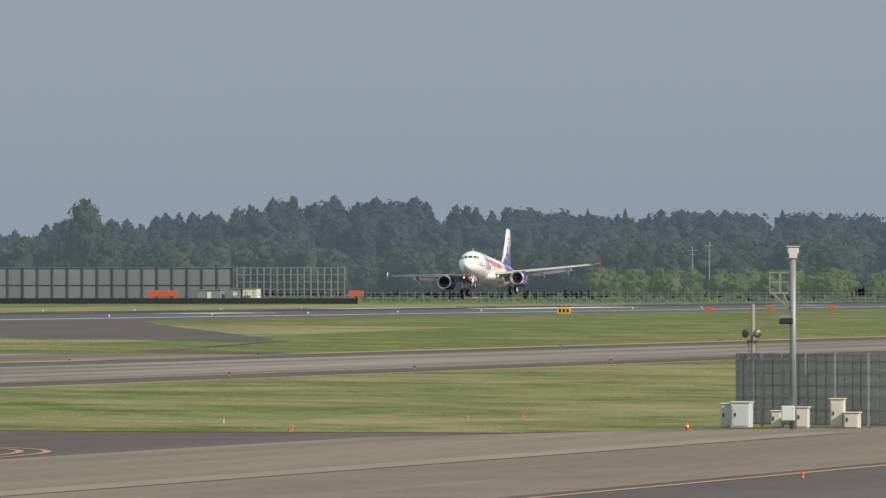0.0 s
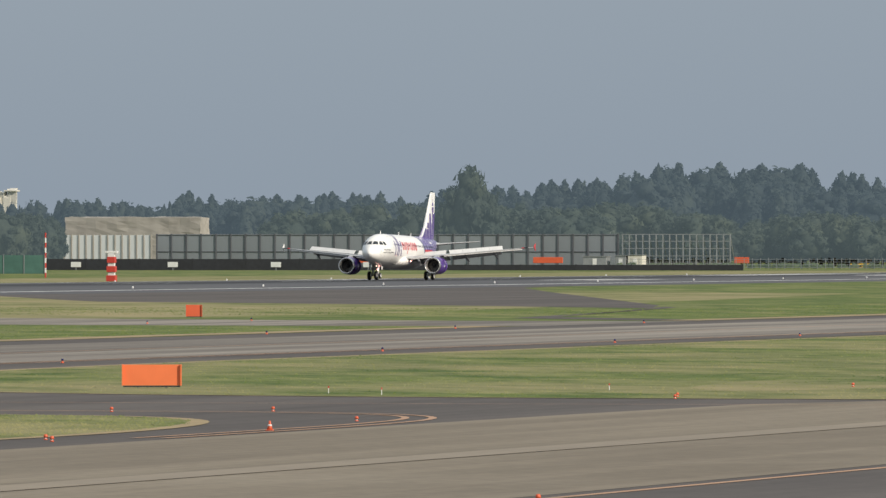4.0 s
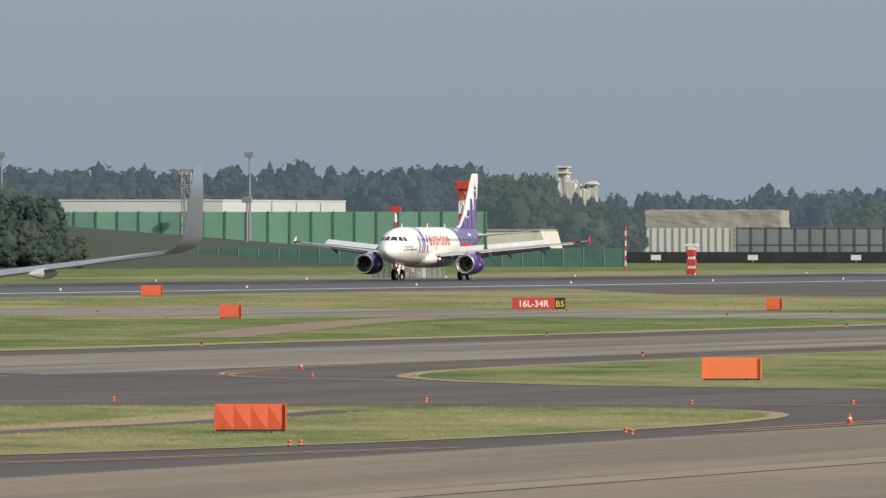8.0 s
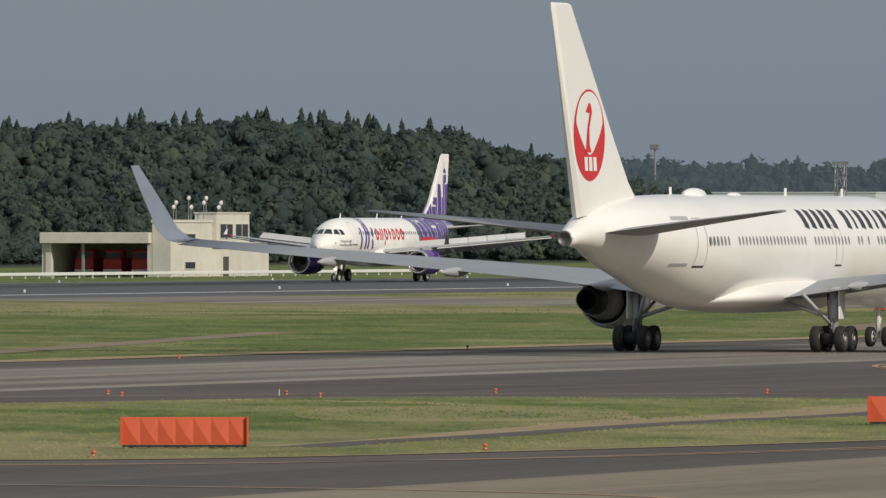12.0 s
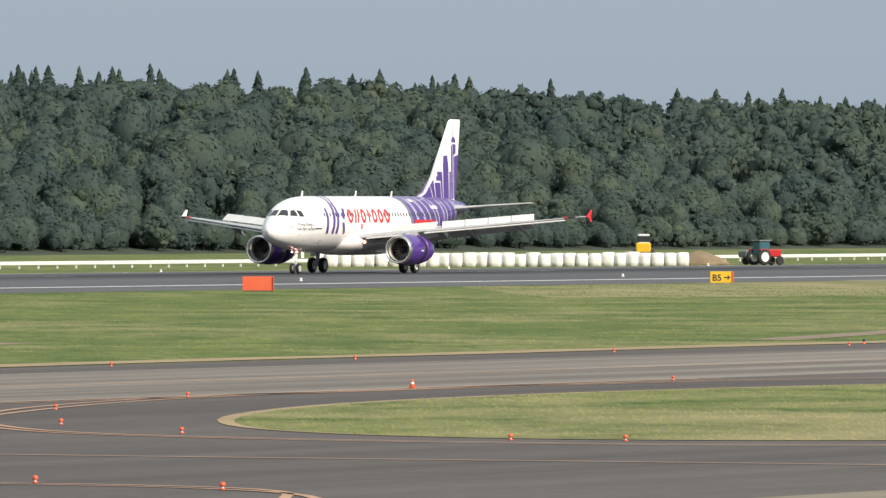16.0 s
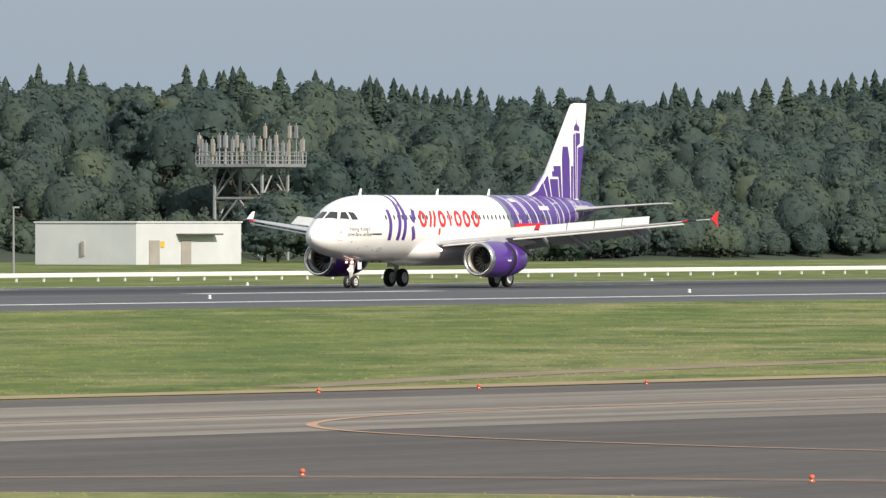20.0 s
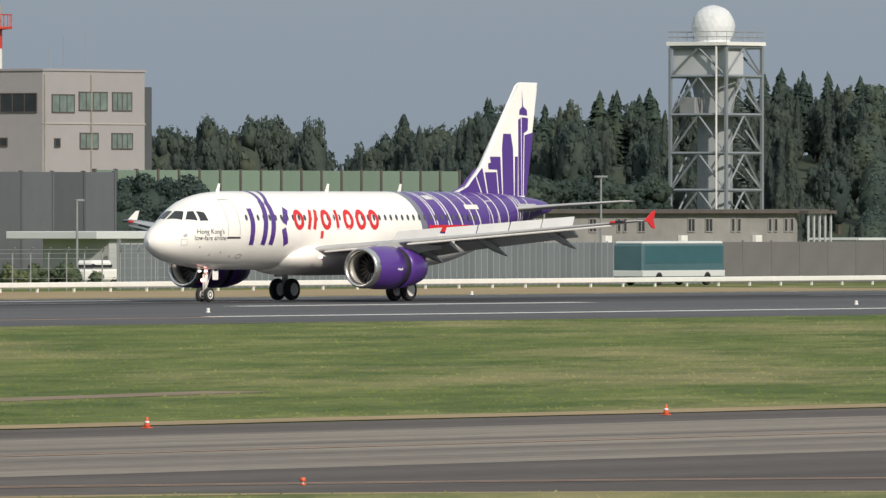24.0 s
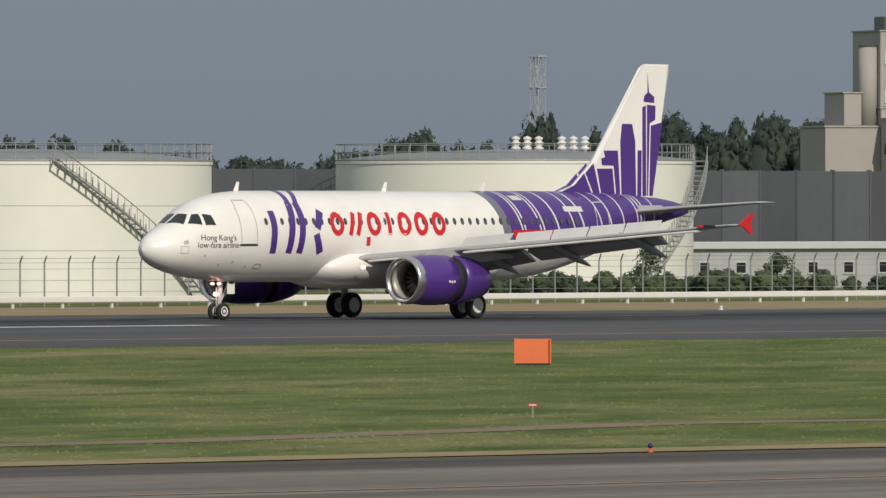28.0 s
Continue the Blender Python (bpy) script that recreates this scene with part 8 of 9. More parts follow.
def build_machines():
    """Work machines on the verge beyond the runway."""
    d = thing("wheel_loader", 1142, 470, gz(470), "yellow wheel loader behind the white sandbags", "loader", turn=200)
    part("engine_hood", box_bm(1.7, 1.5, 1.0, 0.9, 0, 0.9, 0.12), YELLOW, d)
    part("front_frame", box_bm(1.4, 1.1, 0.6, -1.0, 0, 0.8, 0.08), YELLOW, d)
    part("cab", box_bm(1.0, 1.2, 1.5, -0.2, 0, 1.3, 0.1), SHED_WHITE, d, "pale cab")
    part("cab_glass", box_bm(1.02, 1.22, 0.7, -0.2, 0, 1.95, 0.05), GLASS_DARK, d)
    for s in (-1, 1):
        part("lift_arm", rod_bm((-0.6, s * 0.4, 1.5), (-2.3, s * 0.4, 0.5), 0.11, None, 6), YELLOW, d)
        for x in (-1.1, 1.1):
            part("wheel", wheel_bm(0.6, 0.45, 16), DARK, d, "", True, pose(x, s * 0.85, 0.6))
    bk = bmesh.new()
    q = [bk.verts.new(c) for c in ((-2.2, -1.1, 0.1), (-2.2, 1.1, 0.1), (-2.2, 1.1, 0.9), (-2.2, -1.1, 0.9), (-3.0, -1.1, 0.1), (-3.0, 1.1, 0.1))]
    for f in ((0, 1, 2, 3), (0, 4, 5, 1), (0, 3, 4), (1, 5, 2)):
        bk.faces.new([q[i] for i in f])
    part("bucket", bk, YELLOW, d)
    t = thing("tractor", 1052, 421, gz(421), "red tractor with a dark cab and large tyres", "tractor", turn=150)
    part("hood", box_bm(1.5, 0.7, 0.7, -1.2, 0, 0.75, 0.1), TRUCK_RED, t)
    part("cab", box_bm(1.2, 1.2, 1.25, 0.2, 0, 0.95, 0.1), BUS_BLUE, t, "dark glazed cab")
    part("cab_roof", box_bm(1.35, 1.35, 0.14, 0.2, 0, 2.2, 0.04), PANEL_BLUE, t)
    for s in (-1, 1):
        part("fender", box_bm(1.0, 0.35, 0.15, 0.5, s * 0.75, 1.35, 0.04), TRUCK_RED, t)
        part("rear_wheel", wheel_bm(0.75, 0.42, 18), DARK, t, "large black tyre", True, pose(0.5, s * 0.8, 0.75))
        part("rear_rim", rim_bm(0.75, 0.43), WHITE, t, "", True, pose(0.5, s * 0.8, 0.75))
        part("front_wheel", wheel_bm(0.42, 0.28, 16), DARK, t, "", True, pose(-1.5, s * 0.65, 0.42))
    im = thing("towed_spreader", 1059.5, 425, gz(425), "grey towed spreader on two wheels", "trailer", turn=150)
    part("hopper", box_bm(2.6, 1.4, 0.7, 0, 0, 0.7, 0.15), PANEL_BLUE, im)
    part("drawbar", rod_bm((-1.2, 0, 0.6), (-3.2, 0, 0.55), 0.07, None, 6), STEEL, im)
    for s in (-1, 1):
        part("wheel", wheel_bm(0.42, 0.3, 14), DARK, im, "", True, pose(0.2, s * 0.8, 0.42))
    h = thing("sand_heap", 1075, 437, gz(437), "low brown heap of sand on the verge", "heap")
    bm = bmesh.new()
    rings = spin_bm([(3.4, 0), (2.6, 0.5), (1.4, 1.0), (0.5, 1.25), (0.02, 1.3)], 22)
    for v in rings.verts:
        v.co += 0.22 * noise.noise_vector(v.co * 0.8)
    bm.free()
    part("heap", rings, SAND, h, "", True)


def build_far_end():
    panel_wall("green_noise_wall", "tall bright green noise wall with dark posts", 2170, 618, 2170, 702, -0.5, 9.3, 4.3, WALL_GREEN, GREEN_FENCE, (), 0.3, 0.15)
    panel_wall("green_screen_fence", "low dark green screen fence", 2040, 556, 2040, 637, -0.5, 2.7, 3.6, GREEN_FENCE, STEEL, (), 0.14, 0.06)
    w = thing("depot", 2300, 709, -0.5, "large flat white depot behind the green wall", "building")
    block(w, "wall", 0, 0, 85, 34, 0, 12.2, SHED_WHITE, "pale clad wall", 0.3)
    for k in range(4):
        part("wall_seam", box_bm(0.4, 0.2, 12, 16 + 17 * k, -0.1, 0), CONC_GREY, w)
    panel_wall("grey_perimeter_wall", "grey perimeter wall of framed panels", 2600, 579, 2600, 683, -0.5, 6.7, 3.4, GREY_LIGHT, WALL_GREY, (3.3, 7.0), 0.34, 0.12)
    panel_wall("white_panel_fence", "patched white panel fence", 2595, 683, 2595, 706, -0.5, 6.5, 1.6, SHED_WHITE, CONC_GREY, (), 0.3, 0.1)
    # open steel frame continuing the wall
    fr = thing("steel_frame", 2600, 554, -0.5, "open grey steel frame continuing the wall", "frame")
    for k in range(17):
        up = box_bm(0.22, 0.22, 7.2, 0, 1.5 * k, 0)
        rod_bm((0, 1.5 * k, 7), (5, 1.5 * k, 0.2), 0.09, None, 5, up)
        part("frame_post", up, STEEL, fr)
    for z in (0.8, 2.4, 4.0, 5.6, 7.1):
        part("frame_rail", box_bm(0.14, 24.2, 0.14, 0, 12, z), STEEL, fr)
    # rubble face, black barrier
    m = thing("rubble_bank", 2700, 700, -0.5, "pale rubble faced bank behind the fence", "bank")
    bm = box_bm(8, 32, 11.2, 4, 15, 0)
    bmesh.ops.subdivide_edges(bm, edges=bm.edges[:], cuts=12, use_grid_fill=True)
    for v in bm.verts:
        v.co += 0.25 * noise.noise_vector(v.co * 0.6)
    part("rubble_face", bm, CONC_GREY, m)
    panel_wall("black_barrier", "low black fabric barrier across the runway end", 2300, 487.6, 2300, 564.4, -0.5, 0.6, 11.0, BLACK, BLACK, (), 0.2, 0.3)
    panel_wall("black_barrier", "tall black fabric barrier across the runway end", 2300, 564.7, 2300, 640, -0.5, 1.7, 11.0, BLACK, BLACK, (), 0.2, 0.3)
    for y in (561.4, 579.8, 600.5, 620):
        wp = thing("marker_plate", 2298, y, 0.0, "small white marker plate on the barrier", "plate", "white marker plates")
        part("plate", box_bm(0.1, 2.0, 1.0, 0, 0, 0.1, 0.02), WHITE, wp)
        part("stake", box_bm(0.1, 0.12, 0.6, 0.1, 0, -0.5), STEEL, wp)
    # concrete bunker
    b = thing("bunker", 2250, 628, -0.5, "sloping pale concrete bunker with a grass bank", "bunker")
    bm = box_bm(12, 15, 6.2, 6, 7.5, 0)
    for v in bm.verts:
        if v.co.z > 3:
            v.co.y = 7.5 + (v.co.y - 7.5) * 0.75
    part("bunker_body", bm, CREAM, b, "pale sloping concrete body")
    part("parapet", box_bm(12.4, 11, 0.4, 6, 7.5, 6.2, 0.05), CONC_GREY, b)
    bank = spin_bm([(7, 0), (5.5, 1.6), (3, 2.6), (0.02, 3.0)], 20)
    part("grass_bank", bank, GRASS, b, "grass bank", True, pose(-2, 5, 0))
    # white tower in the trees
    wt = thing("white_tower", 2800, 770, 8, "crumbling white industrial tower above the trees", "tower")
    shake = random.Random(31)
    for y, w_, h in ((8.3, 2.0, 13.4), (7.4, 1.4, 11.6), (6.2, 2.2, 10.0), (4.6, 2.0, 8.2), (3.4, 1.6, 9.2), (2.2, 1.8, 8.4), (1.0, 1.9, 9.7)):
        bm = box_bm(w_, w_, h, 0, 0, 0, 0.15)
        for v in bm.verts:
            if v.co.z > 1:
                v.co += Vector((shake.uniform(-0.3, 0.3), shake.uniform(-0.35, 0.35), shake.uniform(-0.9, 0.3)))
        part("tower_stage", bm, CREAM, wt, "", False, pose(0, y, 0))
    for y, z in ((8.3, 11.6), (8.3, 13.0), (1.2, 9.0)):
        part("gallery", box_bm(3.0, 3.2, 0.35, 0, y, z, 0.05), CREAM, wt)
    ub = thing("tower_mound", 2800, 774, -0.5, "earth mound under the white tower", "mound")
    part("mound", spin_bm([(26, 0), (18, 4), (10, 8), (6, 8.8), (0.02, 8.9)], 24), GRASS, ub, "", True)
    # orange barriers, huts
    for x, y, w_, z in ((2590, 634.7, 6.4, 0), (2590, 592.4, 6.6, 0), (2590, 549.3, 3.2, 0)):
        o = thing("orange_barrier", x, y, gz(y), "long orange barrier board", "barrier")
        part("board", box_bm(0.3, w_, 1.3, 0, 0, 0.9, 0.05), ORANGE, o)
        for s in (-1, 1):
            part("leg", box_bm(0.2, 0.2, 0.95, 0, s * w_ * 0.4, 0), STEEL, o)
    for x, y, w_, h, m_, lab in ((2590, 582, 5.2, 1.7, STEEL, "low grey site cabin"), (2590, 576.2, 2.3, 1.9, STEEL, "small grey site cabin"), (2590, 573, 3.2, 2.0, CREAM, "pale cream site cabin")):
        hu = thing("site_cabin", x, y, gz(y), lab, "cabin", "site cabins")
        part("body", box_bm(4, w_, h + 0.6, 2, 0, 0, 0.05), m_, hu)
        part("roof", box_bm(4.3, w_ + 0.3, 0.15, 2, 0, h + 0.6), STEEL, hu)
        part("door", box_bm(0.08, 0.9, 1.9, -0.05, 0, 0), WHITE, hu)
    # masts
    for x, y, h, lab in ((2160, 660.6, 20.5, "slender grey floodlight mast above the wood"), (2150, 705.6, 20.5, "grey radio mast above the wood"), (2140, 655, 12, "slim pole beside the wood")):
        ms = thing("mast", x, y, -0.5, lab, "mast", "grey masts")
        part("pole", rod_bm((0, 0, 0), (0, 0, h), 0.3, 0.16, 8), STEEL, ms)
        part("mast_head", box_bm(0.8, 1.8, 1.0, 0, 0, h - 0.6, 0.05), STEEL, ms)
    lm = thing("lattice_mast", 2150, 669, -0.5, "tall grey lattice mast with lamps", "mast")
    lattice(lm, 0, 0, 1.7, 1.7, 0, 17.2, 7, 0.1, 0.06, STEEL)
    part("lamp_bar", box_bm(0.4, 3.2, 0.5, 0.85, 0.85, 17.2, 0.05), STEEL, lm)
    # poles coloured blue-grey to stand in for the haze before them
    for x, y, h in ((2700, 616, 11), (2700, 612.8, 11.5), (2705, 611.5, 10.5), (2700, 603, 10), (2650, 486.2, 12), (2650, 482.4, 13.0)):
        pp = thing("utility_pole", x, y, -0.5, "pale utility pole with crossarms", "pole", "utility poles")
        part("pole", rod_bm((0, 0, 0), (0, 0, h), 0.13, 0.1, 6), SHAFT_GREY, pp)
        part("crossarm", box_bm(0.15, 2.2, 0.15, 0, 0, h - 1.0), SHAFT_GREY, pp)
        part("crossarm", box_bm(0.15, 1.6, 0.15, 0, 0, h - 2.0), SHAFT_GREY, pp)
    # red and white navigation masts and equipment
    rm = thing("red_white_mast", 1489, 427, gz(427), "red and white banded lattice mast with a red head", "mast")
    lattice(rm, -0.45, -0.45, 0.9, 0.9, 0, 11.2, 7, 0.12, 0.1, None, [RED, WHITE])
    part("mast_core", rod_bm((0, 0, 0), (0, 0, 11.0), 0.3, None, 8), WHITE, rm)
    part("mast_head", box_bm(1.5, 1.8, 1.0, 0, 0, 11.2, 0.05), RED, rm, "red head platform")
    rp = thing("red_white_mast", 722, 433, gz(433), "red and white banded lattice mast with a red cage", "mast")
    for k in range(6):
        part("band", rod_bm((0, 0, 1.65 * k), (0, 0, 1.65 * (k + 1)), 0.36, 0.34, 10), RED if k % 2 == 0 else WHITE, rp)
    lattice(rp, -0.34, -0.34, 0.68, 0.68, 8.2, 10.3, 2, 0.06, 0.04, WHITE)
    lattice(rp, -0.46, -0.46, 0.92, 0.92, 10.3, 11.3, 1, 0.07, 0.05, RED)
    part("cage_floor", box_bm(1.05, 1.05, 0.12, 0, 0, 10.25), RED, rp)
    part("obstruction_lamp", box_bm(0.3, 0.3, 0.4, 0, 0, 11.35, 0.05), WHITE, rp)
    rk = thing("relay_cabinet", 708, 428, gz(428), "two pale relay cabinets on the verge", "cabinet")
    part("cabinet_body", box_bm(0.7, 0.5, 0.65, 0, 0, 0, 0.02), SHED_WHITE, rk)
    part("cabinet_body", box_bm(0.6, 0.5, 0.6, 0.9, 0, 0, 0.02), SHED_WHITE, rk)
    cb = thing("checkered_shelter", 1497, 437, gz(437), "red and white chequered equipment shelter in a fence", "shelter")
    for i in range(5):
        for k in range(4):
            part("checker_panel", box_bm(0.12, 0.75, 0.68, 0, -1.6 + 0.76 * i, 0.7 * k, 0.01), RED if (i + k) % 2 else WHITE, cb)
    part("shelter_body", box_bm(2.4, 3.8, 2.75, 1.3, -0.1, 0), WHITE, cb)
    for k in range(14):
        part("fence_post", rod_bm((-2.0, -5.6 + 0.72 * k, 0), (-2.0, -5.6 + 0.72 * k, 2.9), 0.05, None, 5), STEEL, cb)
    part("fence_mesh", box_bm(0.03, 9.6, 2.8, -1.96, -0.9, 0.05), cage_mat(), cb, "see-through wire mesh")
    for k in range(6):
        part("aerial_band", rod_bm((-2.6, 0.6, 1.42 * k), (-2.6, 0.6, 1.42 * k + 1.42), 0.2, 0.18, 8), WHITE if k % 2 else RED, cb)
    part("aerial_head", box_bm(0.5, 1.4, 0.7, -2.6, 0.6, 8.4), RED, cb)
    lc = thing("navigation_rig", 1590, 424, gz(424), "red and white navigation rig on legs", "rig")
    for k in range(3):
        part("rig_stage", box_bm(0.9, 1.3 - 0.1 * k, 0.8, 0, 0, 0.05 + 1.25 * k, 0.03), RED, lc)
        part("rig_neck", box_bm(0.6, 0.9, 0.45, 0, 0, 0.85 + 1.25 * k, 0.02), WHITE, lc)
    part("rig_lamp", box_bm(0.7, 1.7, 0.3, 0, 0, 3.85, 0.03), WHITE, lc)
    banded_pole(1802, 491, 6.9, 0.13, 9, "thin red and white banded marker pole")
    banded_pole(1770, 512, 6.0, 0.10, 7, "thin red marker pole")
    for k in range(90):
        if k == 0:
            fp = thing("far_fence", 2450, 395, -0.5, "pale perimeter fence posts far beyond the runway", "fence")
            first = part("fence_post", box_bm(0.1, 0.1, 2.2, 0, 0, 0), STEEL, fp)
        else:
            share(first, fp, pose(0, 1.7 * k, 0))
    for z in (0.25, 0.8, 1.35, 1.9):
        part("fence_rail", box_bm(0.05, 152, 0.07, 0.1, 76, z), STEEL, fp)
    # parked cars near the green wall
    for k, (y, m_) in enumerate(((643, WHITE), (647, TRUCK_RED), (651, YELLOW), (655, WHITE), (638, WHITE))):
        car = thing("parked_car", 2000, y, -0.5, ("white", "red", "yellow-green", "white", "white")[k] + " vehicle parked by the service road", "car", "parked vehicles")
        part("body", box_bm(4.2, 1.8, 0.9, 0, 0, 0.35, 0.12), m_, car)
        part("cabin", box_bm(2.4, 1.6, 0.75, 0.2, 0, 1.2, 0.2), GLASS_DARK, car)
        for x in (-1.3, 1.3):
            for yy in (-0.8, 0.8):
                part("wheel", wheel_bm(0.33, 0.2, 12), DARK, car, "", True, pose(x, yy, 0.33))


PALE_CLAD = surface("pale_grey_cladding", (0.56, 0.58, 0.59), 0.7, vary=0.08, grain=0.5, stains=0.1)
GREY_WHITE = surface("dulled_white_render", (0.43, 0.45, 0.46), 0.8, vary=0.15, grain=0.6, stains=0.12)
BUS_TEAL = surface("dark_teal_bus_paint", (0.06, 0.125, 0.15), 0.4, vary=0.1, grain=1)
BARRACK = surface("stained_grey_render", (0.255, 0.252, 0.246), 0.85, vary=0.22, grain=0.7, stains=0.15)
GREY_LIGHT = surface("grey_wall_panel", (0.21, 0.235, 0.255), 0.65, vary=0.1, grain=0.4, stains=0.08, rand=0.12)
build_tan_building()
build_silo()
build_tank(621, 545, 12.1, 8.75, 308, 262, [(-1.6 + 0.78 * k * 0.67, -1.5 - 0.78 * k * 0.74) for k in (0, 1, 2, 4, 5, 6)])
build_tank(561, 534, 12.1, 8.5, 233, 286, [(-4.6 + 0.85 * k * 0.67, 3.1 - 0.85 * k * 0.74) for k in (0, 1, 2)])
build_radar()
build_firehouse()
SAND = surface("damp_sand", (0.22, 0.165, 0.10), 0.95, vary=0.25, grain=1.2, stains=0.3, relief=0.5)
build_far_end()
build_machines()


# ---- airfield furniture ----
def board(x, y, w, h, panels, turn, label, two_tone=False, material=None):
    """The back of an airfield sign: folded panels on short feet, with an end cap."""
    b = thing("sign_board", x, y, gz(y) + 0.015, label, "sign board", "orange sign backs", turn)
    leg_h = 0.10
    for k in range(panels):
        bm = bmesh.new()
        pw = w / panels
        u0 = -w / 2 + pw * k
        q = [bm.verts.new(c) for c in ((u0, 0, leg_h), (u0 + pw, 0, leg_h), (u0 + pw, 0, leg_h + h), (u0, 0, leg_h + h), (u0 + pw * 0.5, -0.05 if panels > 2 else -0.004, leg_h + h * 0.42))]
        for a, c in ((0, 1), (1, 2), (2, 3), (3, 0)):
            bm.faces.new((q[a], q[c], q[4]))
        r = [bm.verts.new(c) for c in ((u0, 0.12, leg_h), (u0 + pw, 0.12, leg_h), (u0 + pw, 0.12, leg_h + h), (u0, 0.12, leg_h + h))]
        bm.faces.new(r)
        for a, c in ((0, 1), (1, 2), (2, 3), (3, 0)):
            bm.faces.new((q[a], q[c], r[c], r[a]))
        part("panel", bm, material or ORANGE, b, "folded orange panel")
        part("foot", box_bm(0.07, 0.1, leg_h, u0 + pw * 0.5, 0.06, 0), STEEL, b, "short metal foot")
    part("end_cap", box_bm(0.05, 0.34, h + 0.02, w / 2 + 0.026, 0.06, leg_h - 0.01), material or ORANGE, b, "orange end cap")
    part("end_cap", box_bm(0.05, 0.34, h + 0.02, -w / 2 - 0.026, 0.06, leg_h - 0.01), material or ORANGE, b, "orange end cap")
    part("base_rail", box_bm(w, 0.16, 0.05, 0, 0.06, leg_h - 0.06), DARK, b, "dark base rail")
    return b


def lettered(parent, words, x, z, size, material, y=-0.08):
    cu = bpy.data.curves.new("lettering", "FONT")
    cu.body, cu.size, cu.align_x, cu.extrude, cu.offset = words, size, "CENTER", 0.005, 0.012
    tmp = bpy.data.objects.new("lettering", cu)
    scene.collection.objects.link(tmp)
    me = bpy.data.meshes.new_from_object(tmp.evaluated_get(bpy.context.evaluated_depsgraph_get()))
    bpy.data.objects.remove(tmp)
    me.materials.clear()
    me.materials.append(material)
    ob = new("lettering", me)
    ob.parent = parent
    ob.matrix_basis = pose(x, y, z, 90, 0, 0)
    return ob


SMALL = Matrix.Diagonal((0.48, 0.48, 0.52, 1))


def marker(x, y, big=False, lift=0.03):
    """An elevated edge light or cone."""
    m = thing("edge_cone" if big else "edge_light", x, y, gz(y) + lift, "orange cone with a pale band" if big else "small orange edge light with a pale base", "cone" if big else "edge light", "taxiway edge lights")
    if big:
        part("base_plate", box_bm(0.34, 0.34, 0.04, 0, 0, 0, 0.01), ORANGE, m)
        part("cone", spin_bm([(0.15, 0.04), (0.1, 0.2), (0.06, 0.33), (0.05, 0.42), (0.01, 0.43)], 14), ORANGE, m, "", True)
        part("band", spin_bm([(0.105, 0.2), (0.112, 0.2), (0.09, 0.27), (0.083, 0.27)], 14), WHITE, m, "pale reflective band", True)
    else:
        part("stem", spin_bm([(0.11, 0), (0.10, 0.05), (0.05, 0.07), (0.05, 0.12), (0.1, 0.13), (0.1, 0.2), (0.02, 0.2)], 12), WHITE, m, "pale stem", True)
        part("lamp_cap", spin_bm([(0.12, 0.14), (0.13, 0.2), (0.11, 0.28), (0.06, 0.31), (0.01, 0.31)], 12), ORANGE, m, "orange lamp cap", True)
        part("foot", spin_bm([(0.13, 0.0), (0.12, 0.06), (0.08, 0.07), (0.02, 0.07)], 12), ORANGE, m, "orange foot", True)
    m.matrix_basis = m.matrix_basis @ (Matrix.Diagonal((0.62, 0.62, 0.68, 1)) if big else SMALL)
    return m


